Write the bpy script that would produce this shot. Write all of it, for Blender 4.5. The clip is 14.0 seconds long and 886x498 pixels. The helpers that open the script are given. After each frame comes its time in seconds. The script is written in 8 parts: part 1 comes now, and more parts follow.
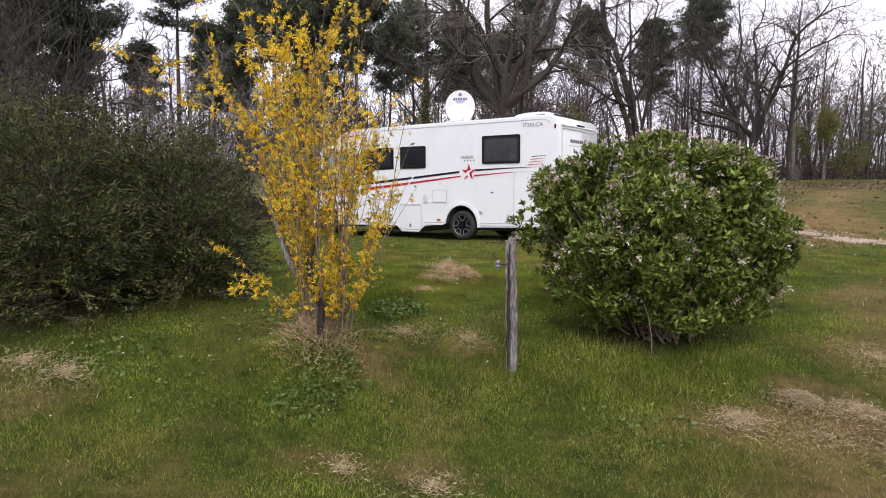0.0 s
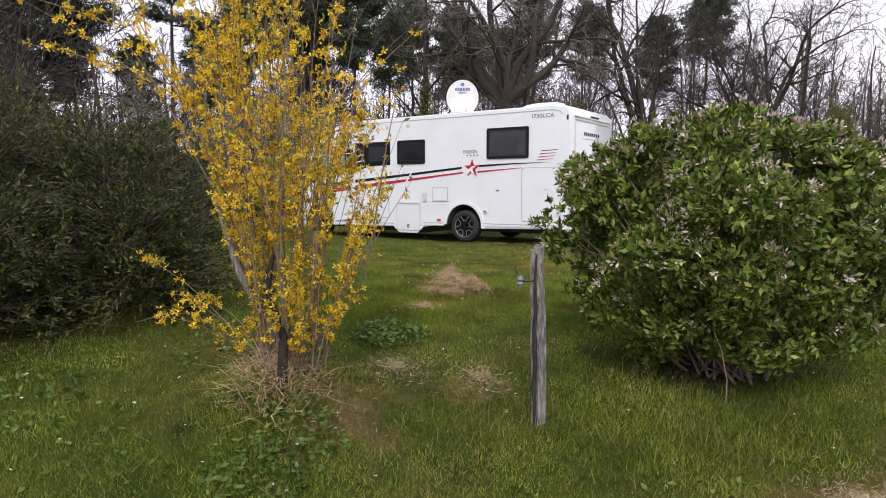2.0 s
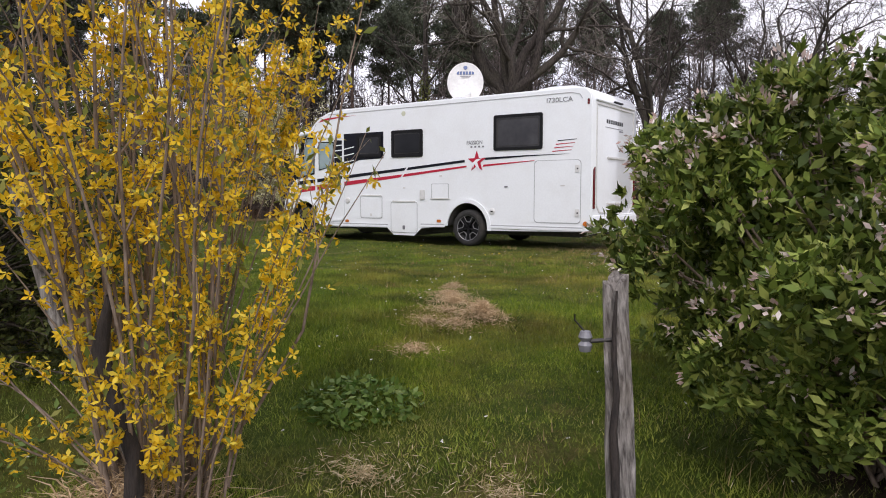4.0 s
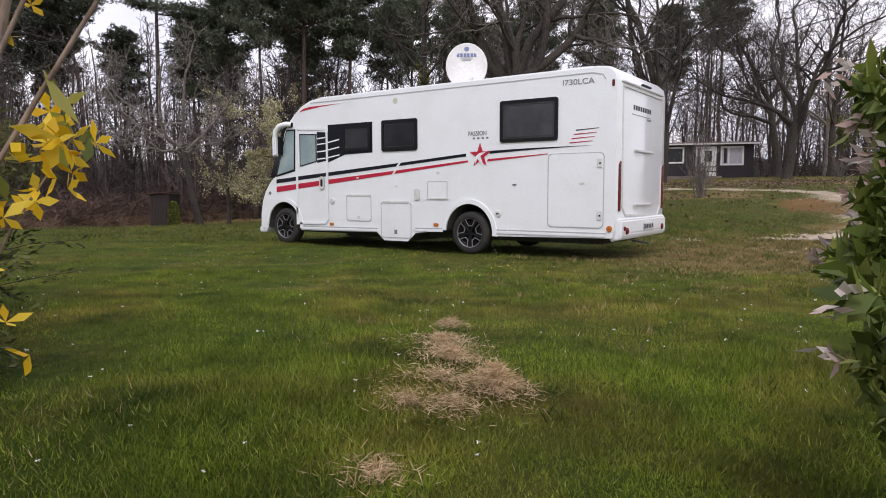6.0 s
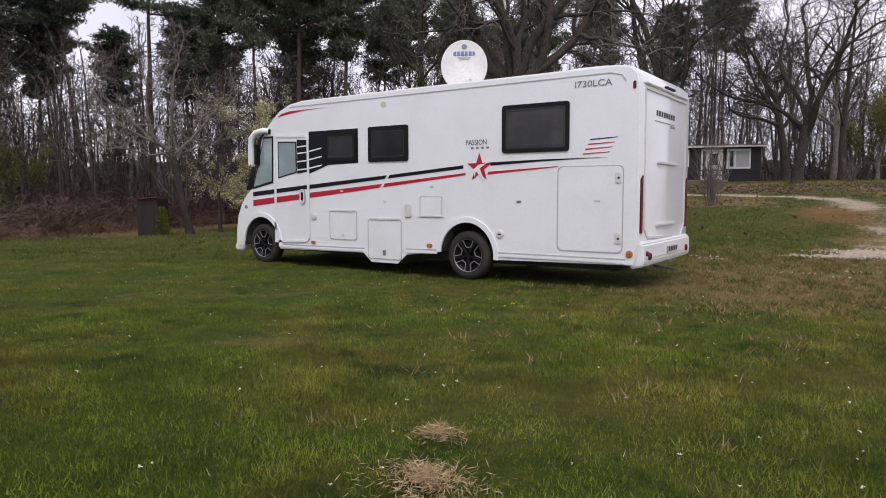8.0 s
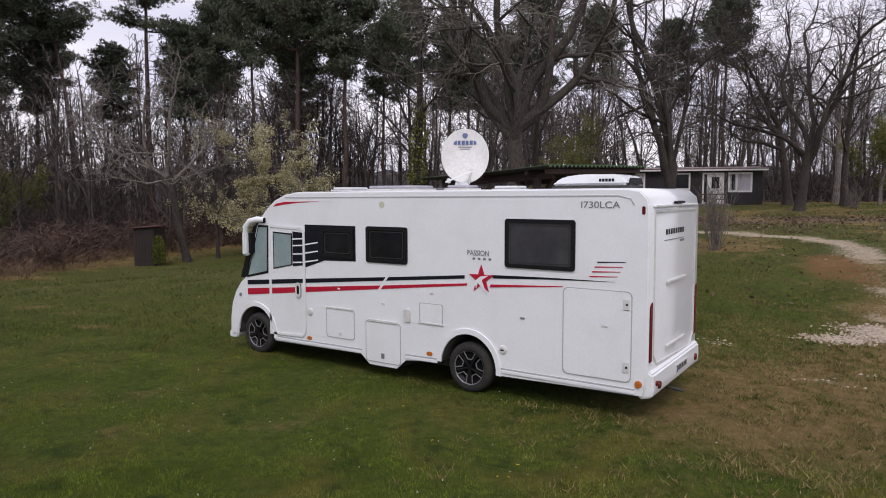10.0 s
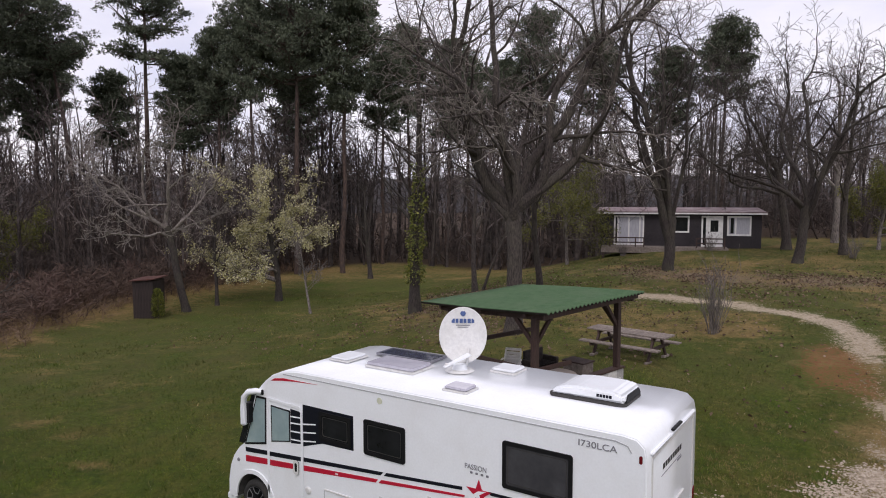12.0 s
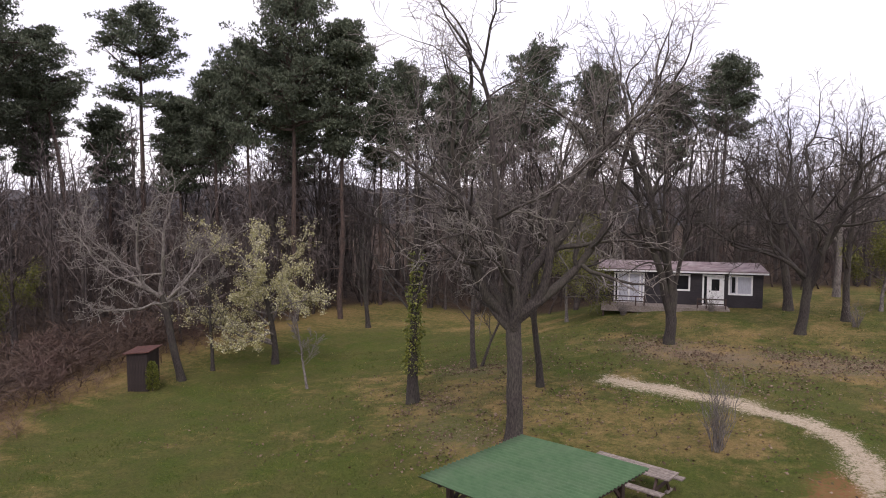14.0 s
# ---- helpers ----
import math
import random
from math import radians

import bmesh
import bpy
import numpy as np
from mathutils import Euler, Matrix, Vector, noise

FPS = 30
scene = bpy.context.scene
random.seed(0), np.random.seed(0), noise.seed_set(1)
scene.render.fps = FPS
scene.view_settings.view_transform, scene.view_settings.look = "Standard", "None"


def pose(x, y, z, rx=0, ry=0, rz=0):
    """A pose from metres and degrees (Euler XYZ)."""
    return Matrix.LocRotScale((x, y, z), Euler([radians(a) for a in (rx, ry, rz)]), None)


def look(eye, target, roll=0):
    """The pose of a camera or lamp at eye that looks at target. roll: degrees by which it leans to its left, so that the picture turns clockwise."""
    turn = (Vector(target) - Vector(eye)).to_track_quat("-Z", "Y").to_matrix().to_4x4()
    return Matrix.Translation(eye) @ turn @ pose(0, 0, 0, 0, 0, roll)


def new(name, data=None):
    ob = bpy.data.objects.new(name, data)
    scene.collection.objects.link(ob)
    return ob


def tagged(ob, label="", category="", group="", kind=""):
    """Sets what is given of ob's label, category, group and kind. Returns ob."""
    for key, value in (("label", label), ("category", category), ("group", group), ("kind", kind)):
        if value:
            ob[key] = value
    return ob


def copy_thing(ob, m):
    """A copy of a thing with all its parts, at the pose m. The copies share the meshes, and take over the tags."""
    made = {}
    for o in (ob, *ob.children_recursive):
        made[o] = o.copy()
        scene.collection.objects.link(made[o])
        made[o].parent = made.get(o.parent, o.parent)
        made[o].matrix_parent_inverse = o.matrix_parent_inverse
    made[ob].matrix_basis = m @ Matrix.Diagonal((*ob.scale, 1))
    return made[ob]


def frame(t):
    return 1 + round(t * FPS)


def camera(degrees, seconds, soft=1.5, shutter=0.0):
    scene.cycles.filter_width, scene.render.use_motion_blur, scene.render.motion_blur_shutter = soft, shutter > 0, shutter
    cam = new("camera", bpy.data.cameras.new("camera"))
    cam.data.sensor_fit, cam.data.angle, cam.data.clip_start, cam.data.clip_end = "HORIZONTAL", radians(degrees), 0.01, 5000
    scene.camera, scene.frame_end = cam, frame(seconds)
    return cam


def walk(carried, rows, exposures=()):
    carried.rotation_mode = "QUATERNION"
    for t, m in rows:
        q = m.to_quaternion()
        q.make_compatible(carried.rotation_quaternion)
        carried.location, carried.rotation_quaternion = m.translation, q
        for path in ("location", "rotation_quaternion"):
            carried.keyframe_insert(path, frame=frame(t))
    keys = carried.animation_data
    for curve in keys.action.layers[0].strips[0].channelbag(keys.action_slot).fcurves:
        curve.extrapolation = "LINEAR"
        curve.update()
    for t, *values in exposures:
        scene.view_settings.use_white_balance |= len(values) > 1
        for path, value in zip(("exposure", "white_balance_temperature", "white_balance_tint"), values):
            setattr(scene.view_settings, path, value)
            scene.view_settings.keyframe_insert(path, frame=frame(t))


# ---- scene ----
cam = camera(66.0, 14.0, soft=1.0)
# seconds, place, and turn in degrees (Euler XYZ)
PATH = [
    (0.0, 8.839, -13.93, 1.151, 85.28, 0.15, 33.94),
    (0.5, 8.7, -13.728, 1.146, 85.26, 0.12, 33.96),
    (1.0, 8.499, -13.465, 1.142, 85.24, 0.06, 34.0),
    (1.5, 8.286, -13.158, 1.127, 85.23, 0.02, 33.95),
    (2.0, 8.039, -12.797, 1.111, 85.24, -0.0, 33.89),
    (2.5, 7.786, -12.42, 1.093, 85.26, 0.03, 33.88),
    (3.0, 7.524, -12.024, 1.077, 85.27, -0.0, 33.9),
    (3.8, 7.08, -11.357, 1.059, 85.228, 0.003, 33.942),
    (4.7, 6.574, -10.587, 1.052, 85.182, 0.007, 33.988),
    (5.5, 6.184, -9.966, 1.053, 85.14, 0.01, 34.03),
    (6.0, 5.971, -9.613, 1.054, 85.15, 0.07, 34.03),
    (6.5, 5.768, -9.272, 1.053, 85.16, 0.06, 34.02),
    (7.0, 5.579, -8.944, 1.059, 85.18, 0.07, 34.0),
    (7.6, 5.365, -8.591, 1.148, 85.206, 0.089, 33.976),
    (8.25, 5.173, -8.303, 1.414, 85.235, 0.11, 33.95),
    (8.9, 5.038, -8.116, 1.835, 85.264, 0.131, 33.924),
    (9.5, 4.98, -8.038, 2.341, 85.29, 0.15, 33.9),
    (10.0, 4.962, -8.011, 2.805, 85.35, 0.15, 33.9),
    (10.5, 4.95, -7.986, 3.32, 85.34, 0.1, 33.9),
    (11.0, 4.913, -7.933, 3.971, 85.36, 0.11, 33.9),
    (11.5, 4.896, -7.886, 4.799, 85.35, 0.12, 33.88),
    (12.0, 4.86, -7.801, 5.745, 85.36, 0.11, 33.86),
    (12.5, 4.803, -7.712, 6.724, 85.34, 0.07, 33.83),
    (13.0, 4.695, -7.557, 7.749, 85.3, 0.06, 33.78),
    (13.5, 4.568, -7.348, 8.752, 85.32, 0.12, 33.78),
    (14.0, 4.408, -7.124, 9.726, 85.31, 0.05, 33.73),
]
walk(cam, [(t, pose(x, y, z, rx, ry, rz)) for t, x, y, z, rx, ry, rz in PATH],
     [(0.0, 0.60, 6500, 18), (2.0, 0.54, 6500, 17), (3.0, 0.50, 6500, 16), (6.5, 0.33, 6500, 17), (9.5, 0.08, 6450, 19), (11.0, 0.07, 6450, 18), (12.5, 0.20, 6450, 18), (14.0, 0.53, 6500, 20)])

# ---- light ----
world = bpy.data.worlds.new("overcast_sky")
scene.world = world
world.use_nodes = True
wn, wl = world.node_tree.nodes, world.node_tree.links
wn.clear()
w_out = wn.new("ShaderNodeOutputWorld")
w_bg = wn.new("ShaderNodeBackground")
w_sky = wn.new("ShaderNodeTexSky")
w_sky.sky_type = "NISHITA"
w_sky.sun_disc = False
w_sky.sun_elevation, w_sky.sun_rotation = radians(48), radians(150)
w_co = wn.new("ShaderNodeTexCoord")
w_map = wn.new("ShaderNodeMapping")
w_map.inputs["Scale"].default_value = (1.4, 1.4, 4.5)
w_noise = wn.new("ShaderNodeTexNoise")
w_noise.inputs["Scale"].default_value = 2.2
w_noise.inputs["Detail"].default_value = 6
w_ramp = wn.new("ShaderNodeValToRGB")
w_ramp.color_ramp.elements[0].position, w_ramp.color_ramp.elements[0].color = 0.33, (6.9, 7.1, 8.4, 1)
w_ramp.color_ramp.elements[1].position, w_ramp.color_ramp.elements[1].color = 0.62, (9.6, 9.5, 9.9, 1)
w_mix = wn.new("ShaderNodeMix")
w_mix.data_type = "RGBA"
w_mix.inputs["Factor"].default_value = 0.9
wl.new(w_co.outputs["Generated"], w_map.inputs["Vector"])
wl.new(w_map.outputs["Vector"], w_noise.inputs["Vector"])
wl.new(w_noise.outputs["Fac"], w_ramp.inputs["Fac"])
wl.new(w_sky.outputs["Color"], w_mix.inputs["A"])
wl.new(w_ramp.outputs["Color"], w_mix.inputs["B"])
wl.new(w_mix.outputs["Result"], w_bg.inputs["Color"])
w_bg.inputs["Strength"].default_value = 0.1
wl.new(w_bg.outputs["Background"], w_out.inputs["Surface"])

sun = new("sun", bpy.data.lights.new("sun", "SUN"))
sun.data.energy, sun.data.angle, sun.data.color = 1.3, radians(25), (1.0, 0.97, 0.92)
sun.matrix_world = look((6, -10, 14), (0, 0, 0))


# ---- materials ----
def nodes_of(name):
    m = bpy.data.materials.new(name)
    m.use_nodes = True
    return m, m.node_tree.nodes, m.node_tree.links, m.node_tree.nodes["Principled BSDF"]


def mixed(nodes, links, a, b, fac):
    """A colour mix; a and b are colours or sockets, fac a number or socket."""
    mx = nodes.new("ShaderNodeMix")
    mx.data_type = "RGBA"
    for key, value in (("A", a), ("B", b), ("Factor", fac)):
        if isinstance(value, bpy.types.NodeSocket):
            links.new(value, mx.inputs[key])
        elif key == "Factor":
            mx.inputs[key].default_value = value
        else:
            mx.inputs[key].default_value = (*value, 1)
    return mx.outputs["Result"]


def noisy(nodes, links, scale, detail=4, lo=0.4, hi=0.6, stretch=None, rough=0.6, distort=0.0):
    """A noise of metres in object space, spread to 0..1 between lo and hi."""
    co = nodes.new("ShaderNodeTexCoord")
    tex = nodes.new("ShaderNodeTexNoise")
    tex.inputs["Scale"].default_value, tex.inputs["Detail"].default_value, tex.inputs["Roughness"].default_value = scale, detail, rough
    tex.inputs["Distortion"].default_value = distort
    if stretch:
        mp = nodes.new("ShaderNodeMapping")
        mp.inputs["Scale"].default_value = stretch
        links.new(co.outputs["Object"], mp.inputs["Vector"])
        links.new(mp.outputs["Vector"], tex.inputs["Vector"])
    else:
        links.new(co.outputs["Object"], tex.inputs["Vector"])
    rg = nodes.new("ShaderNodeMapRange")
    rg.inputs["From Min"].default_value, rg.inputs["From Max"].default_value = lo, hi
    links.new(tex.outputs["Fac"], rg.inputs["Value"])
    return rg.outputs["Result"], tex.outputs["Fac"]


def surface(name, c1, c2, scale=8, rough=0.7, bump=0.2, c3=None, scale2=1.2, metal=0.0, stretch=None, per=0.0, coat=0.0, depth=0.01, spec=0.5, wear=0.5):
    """A two-scale surface: grain between c1 and c2, larger stains towards c3; per: how far pieces differ in brightness."""
    m, nodes, links, bsdf = nodes_of(name)
    fine, raw = noisy(nodes, links, scale, 5, 0.35, 0.65, stretch)
    col = mixed(nodes, links, c1, c2, fine)
    if c3:
        big, _ = noisy(nodes, links, scale2, 4, 0.45, 0.7)
        mul = nodes.new("ShaderNodeMath")
        mul.operation = "MULTIPLY"
        mul.inputs[1].default_value = wear
        links.new(big, mul.inputs[0])
        col = mixed(nodes, links, col, c3, mul.outputs[0])
    if per:
        info, geo, hs, rg = nodes.new("ShaderNodeObjectInfo"), nodes.new("ShaderNodeNewGeometry"), nodes.new("ShaderNodeHueSaturation"), nodes.new("ShaderNodeMapRange")
        add = nodes.new("ShaderNodeMath")
        add.operation = "ADD"
        links.new(info.outputs["Random"], add.inputs[0])
        links.new(geo.outputs["Random Per Island"], add.inputs[1])
        rg.inputs["From Max"].default_value = 2
        rg.inputs["To Min"].default_value, rg.inputs["To Max"].default_value = 1 - per, 1 + per
        links.new(add.outputs[0], rg.inputs["Value"])
        links.new(rg.outputs["Result"], hs.inputs["Value"])
        links.new(col, hs.inputs["Color"])
        col = hs.outputs["Color"]
    links.new(col, bsdf.inputs["Base Color"])
    bsdf.inputs["Roughness"].default_value, bsdf.inputs["Metallic"].default_value = rough, metal
    bsdf.inputs["Coat Weight"].default_value = coat
    bsdf.inputs["Specular IOR Level"].default_value = spec
    if bump:
        bp = nodes.new("ShaderNodeBump")
        bp.inputs["Strength"].default_value, bp.inputs["Distance"].default_value = bump, depth
        links.new(raw, bp.inputs["Height"])
        links.new(bp.outputs["Normal"], bsdf.inputs["Normal"])
    return m


def foliage(name, c1, c2, c3, rough=0.55, light=0.25, scale=1.5, swing=(0.75, 1.2), patches=()):
    """Leaves that differ one from another and let some light through."""
    m, nodes, links, bsdf = nodes_of(name)
    geo = nodes.new("ShaderNodeNewGeometry")
    rp = nodes.new("ShaderNodeValToRGB")
    rp.color_ramp.elements[0].color, rp.color_ramp.elements[1].color = (*c1, 1), (*c3, 1)
    e = rp.color_ramp.elements.new(0.5)
    e.color = (*c2, 1)
    links.new(geo.outputs["Random Per Island"], rp.inputs["Fac"])
    big, _ = noisy(nodes, links, scale, 3, 0.35, 0.7)
    hs = nodes.new("ShaderNodeHueSaturation")
    rg = nodes.new("ShaderNodeMapRange")
    rg.inputs["To Min"].default_value, rg.inputs["To Max"].default_value = swing
    links.new(big, rg.inputs["Value"])
    links.new(rg.outputs["Result"], hs.inputs["Value"])
    tint = rp.outputs["Color"]
    for colour, size, lo, hi, most in patches:
        spot, _ = noisy(nodes, links, size, 5, lo, hi, rough=0.7)
        weigh = nodes.new("ShaderNodeMath")
        weigh.operation, weigh.use_clamp = "MULTIPLY", True
        weigh.inputs[1].default_value = most
        links.new(spot, weigh.inputs[0])
        tint = mixed(nodes, links, tint, colour, weigh.outputs[0])
    links.new(tint, hs.inputs["Color"])
    links.new(hs.outputs["Color"], bsdf.inputs["Base Color"])
    bsdf.inputs["Roughness"].default_value = rough
    bsdf.inputs["Specular IOR Level"].default_value = 0.3
    if light:
        tr, mx = nodes.new("ShaderNodeBsdfTranslucent"), nodes.new("ShaderNodeMixShader")
        links.new(hs.outputs["Color"], tr.inputs["Color"])
        mx.inputs["Fac"].default_value = light
        links.new(bsdf.outputs["BSDF"], mx.inputs[1])
        links.new(tr.outputs["BSDF"], mx.inputs[2])
        links.new(mx.outputs["Shader"], nodes["Material Output"].inputs["Surface"])
    return m


WHITE_GEL = surface("white_gelcoat", (0.82, 0.85, 0.87), (0.86, 0.89, 0.91), 30, 0.28, 0.02, (0.66, 0.65, 0.62), 1.6, coat=0.3, wear=0.22)
GEL_GREY = surface("aged_white_plastic", (0.62, 0.62, 0.61), (0.72, 0.72, 0.70), 20, 0.45, 0.04, (0.5, 0.49, 0.45), 3)
SEAM_GREY = surface("grey_sealing", (0.38, 0.39, 0.40), (0.46, 0.47, 0.48), 40, 0.6, 0.05)
BLACK_PLASTIC = surface("black_plastic", (0.006, 0.006, 0.007), (0.012, 0.012, 0.013), 60, 0.5, 0.08, spec=0.2)
BLACK_FILM = surface("black_film", (0.006, 0.007, 0.012), (0.010, 0.011, 0.018), 20, 0.4, 0.0, spec=0.2)
RED_FILM = surface("red_film", (0.44, 0.009, 0.034), (0.50, 0.012, 0.042), 20, 0.3, 0.0)
GREY_FILM = surface("grey_film", (0.16, 0.16, 0.18), (0.22, 0.22, 0.24), 20, 0.35, 0.0)
BLUE_FILM = surface("dark_blue_film", (0.03, 0.07, 0.20), (0.045, 0.09, 0.24), 20, 0.35, 0.0)
RUBBER = surface("tyre_rubber", (0.014, 0.014, 0.014), (0.03, 0.029, 0.027), 50, 0.85, 0.25, (0.06, 0.052, 0.042), 4)
ALLOY = surface("machined_alloy", (0.16, 0.16, 0.165), (0.26, 0.26, 0.265), 40, 0.45, 0.05, metal=0.2)
DARK_STEEL = surface("dark_steel", (0.03, 0.03, 0.03), (0.06, 0.055, 0.05), 18, 0.7, 0.2)
TINTED = surface("tinted_acrylic", (0.008, 0.009, 0.011), (0.016, 0.017, 0.02), 3, 0.1, 0.0, spec=0.28)
# tinted pane again, with a grey reflection put into its base colour
GREY_PANE = surface("acrylic_grey_reflection", (0.045, 0.045, 0.05), (0.065, 0.065, 0.07), 3, 0.12, 0.0, (0.03, 0.03, 0.034), 2.5, spec=0.3)
TEAL_GLASS = surface("blind_behind_glass", (0.24, 0.33, 0.34), (0.32, 0.41, 0.41), 2.5, 0.08, 0.0, (0.17, 0.25, 0.27), 1.8, coat=0.5)
RED_LENS = surface("red_lens", (0.10, 0.006, 0.010), (0.16, 0.010, 0.014), 60, 0.25, 0.1, spec=0.3)
AMBER_LENS = surface("amber_lens", (0.45, 0.12, 0.02), (0.55, 0.17, 0.03), 60, 0.2, 0.1)
SOLAR = surface("solar_cells", (0.03, 0.035, 0.06), (0.05, 0.055, 0.085), 25, 0.15, 0.0, coat=0.5)
SKYLIGHT = surface("smoked_skylight", (0.45, 0.44, 0.5), (0.55, 0.54, 0.6), 4, 0.1, 0.0, coat=0.3)
BARK = surface("furrowed_bark", (0.014, 0.011, 0.0095), (0.06, 0.048, 0.042), 9, 0.95, 0.9, (0.078, 0.074, 0.05), 1.1, stretch=(3, 3, 0.6), depth=0.04)
DARK_BARK = surface("dark_wet_bark", (0.012, 0.009, 0.008), (0.04, 0.03, 0.025), 25, 0.85, 0.6, stretch=(3, 3, 0.6), depth=0.02)
BARK_OAK = surface("oak_bark", (0.016, 0.013, 0.011), (0.085, 0.068, 0.06), 10, 0.95, 0.9, (0.095, 0.09, 0.058), 0.9, wear=0.35, stretch=(3, 3, 0.6), depth=0.04)
BARK_GREY = surface("lichen_grey_bark", (0.06, 0.05, 0.046), (0.22, 0.19, 0.17), 7, 0.95, 0.6, (0.19, 0.18, 0.14), 0.8, stretch=(2, 2, 0.7), depth=0.03)
BARK_PINE = surface("pine_bark", (0.032, 0.023, 0.02), (0.10, 0.065, 0.05), 6, 0.95, 0.9, (0.09, 0.07, 0.06), 0.8, stretch=(2, 2, 0.5), depth=0.04)
# lichen grey, made paler to carry the light that falls on upper twigs
TWIG_LIT = surface("lichen_lit_pale_twigs", (0.08, 0.067, 0.06), (0.27, 0.235, 0.21), 6, 0.95, 0.3, (0.22, 0.21, 0.16), 0.7, stretch=(2, 2, 0.7), depth=0.02)
TRUNK_FAR = surface("dark_wood_trunks", (0.022, 0.017, 0.015), (0.085, 0.067, 0.06), 2, 0.95, 0.0, (0.07, 0.062, 0.05), 0.3)
TWIG_FAR = surface("bare_twigs", (0.056, 0.045, 0.041), (0.175, 0.142, 0.13), 2, 0.95, 0.0, (0.10, 0.085, 0.08), 0.3)
UNDERWOOD = surface("dark_brushwood", (0.024, 0.017, 0.014), (0.08, 0.058, 0.048), 2, 0.95, 0.0, (0.06, 0.045, 0.038), 0.3)
THICKET = surface("brown_thicket", (0.036, 0.023, 0.018), (0.115, 0.076, 0.055), 2, 0.95, 0.0, (0.10, 0.05, 0.042), 0.3)
BRACKEN = surface("dead_bracken", (0.078, 0.05, 0.031), (0.195, 0.132, 0.08), 3, 0.95, 0.0, (0.16, 0.08, 0.055), 0.4)
FENCE_WOOD = surface("weathered_post_wood", (0.06, 0.052, 0.048), (0.34, 0.315, 0.29), 14, 0.9, 0.9, (0.17, 0.14, 0.11), 5, stretch=(5, 5, 0.35), depth=0.02)
STAINED = surface("brown_stained_timber", (0.028, 0.014, 0.011), (0.062, 0.032, 0.024), 14, 0.7, 0.4, (0.045, 0.03, 0.025), 2, stretch=(4, 4, 0.5), per=0.2)
OLD_TABLE = surface("weathered_grey_timber", (0.13, 0.105, 0.09), (0.27, 0.225, 0.19), 10, 0.85, 0.5, (0.10, 0.08, 0.065), 3, per=0.2)
CABIN_BOARD = surface("dark_painted_boards", (0.012, 0.010, 0.012), (0.028, 0.022, 0.025), 6, 0.75, 0.4, (0.04, 0.033, 0.035), 0.9, stretch=(1, 1, 6), per=0.18)
WHITE_PAINT = surface("white_paint", (0.70, 0.69, 0.67), (0.80, 0.79, 0.77), 12, 0.5, 0.1, (0.58, 0.56, 0.52), 2.5)
CURTAIN = surface("pale_curtain", (0.34, 0.34, 0.38), (0.52, 0.52, 0.56), 5, 0.8, 0.2, stretch=(9, 9, 0.4))
ROOF_FELT = surface("weathered_roofing", (0.13, 0.09, 0.095), (0.27, 0.20, 0.20), 3, 0.9, 0.4, (0.45, 0.40, 0.39), 0.9)
GREEN_SHEET = surface("green_corrugated_sheet", (0.05, 0.10, 0.045), (0.068, 0.122, 0.058), 5, 0.75, 0.1, (0.10, 0.135, 0.08), 0.9, spec=0.25)
# shade below the shelter roof, put into a dark brown colour
UNDERSIDE = surface("shaded_sheet_underside", (0.022, 0.018, 0.015), (0.05, 0.04, 0.033), 6, 0.9, 0.2)
TABLE_TAN = surface("pale_tan_tabletop", (0.36, 0.29, 0.24), (0.46, 0.39, 0.33), 12, 0.6, 0.1, (0.26, 0.21, 0.17), 3)
BLOCK = surface("concrete_blocks", (0.44, 0.43, 0.40), (0.58, 0.57, 0.53), 18, 0.95, 0.5, (0.27, 0.25, 0.22), 2.2, per=0.16)
MORTAR = surface("mortar", (0.28, 0.27, 0.25), (0.38, 0.37, 0.35), 25, 0.95, 0.5)
SLAB = surface("concrete_slab", (0.22, 0.20, 0.18), (0.33, 0.31, 0.28), 9, 0.95, 0.4, (0.16, 0.14, 0.12), 1.5)
CHAIR_WHITE = surface("white_garden_plastic", (0.58, 0.56, 0.52), (0.68, 0.66, 0.62), 20, 0.5, 0.05, (0.42, 0.38, 0.33), 4)
HUT_WOOD = surface("dark_hut_boards", (0.014, 0.009, 0.008), (0.034, 0.022, 0.019), 8, 0.8, 0.4, stretch=(5, 5, 0.5), per=0.2)
RUST_ROOF = surface("rusty_roof", (0.06, 0.022, 0.016), (0.12, 0.05, 0.038), 6, 0.85, 0.3)
SOOT = surface("sooty_brick", (0.015, 0.013, 0.012), (0.05, 0.04, 0.035), 10, 0.95, 0.4)
PALE_STONE = surface("pale_stones", (0.28, 0.22, 0.16), (0.5, 0.43, 0.34), 12, 0.95, 0.3, (0.45, 0.36, 0.27), 2)
HEDGE_TWIG = surface("hedge_twigs", (0.03, 0.024, 0.018), (0.11, 0.088, 0.066), 20, 0.9, 0.3, stretch=(2, 2, 0.5))
STEM = surface("shrub_stems", (0.12, 0.085, 0.06), (0.29, 0.22, 0.17), 25, 0.85, 0.4, stretch=(2, 2, 0.5))
FLOWER = foliage("yellow_blossom", (0.74, 0.44, 0.008), (0.88, 0.60, 0.025), (0.92, 0.72, 0.09), 0.6, 0.35, 3)
SPROUT = foliage("young_leaf", (0.14, 0.18, 0.03), (0.24, 0.26, 0.05), (0.36, 0.34, 0.07), 0.5, 0.35, 3)
VIB_LEAF = foliage("broad_leaf", (0.055, 0.09, 0.014), (0.135, 0.195, 0.030), (0.35, 0.39, 0.09), 0.55, 0.16, 3.0, (0.5, 1.4))
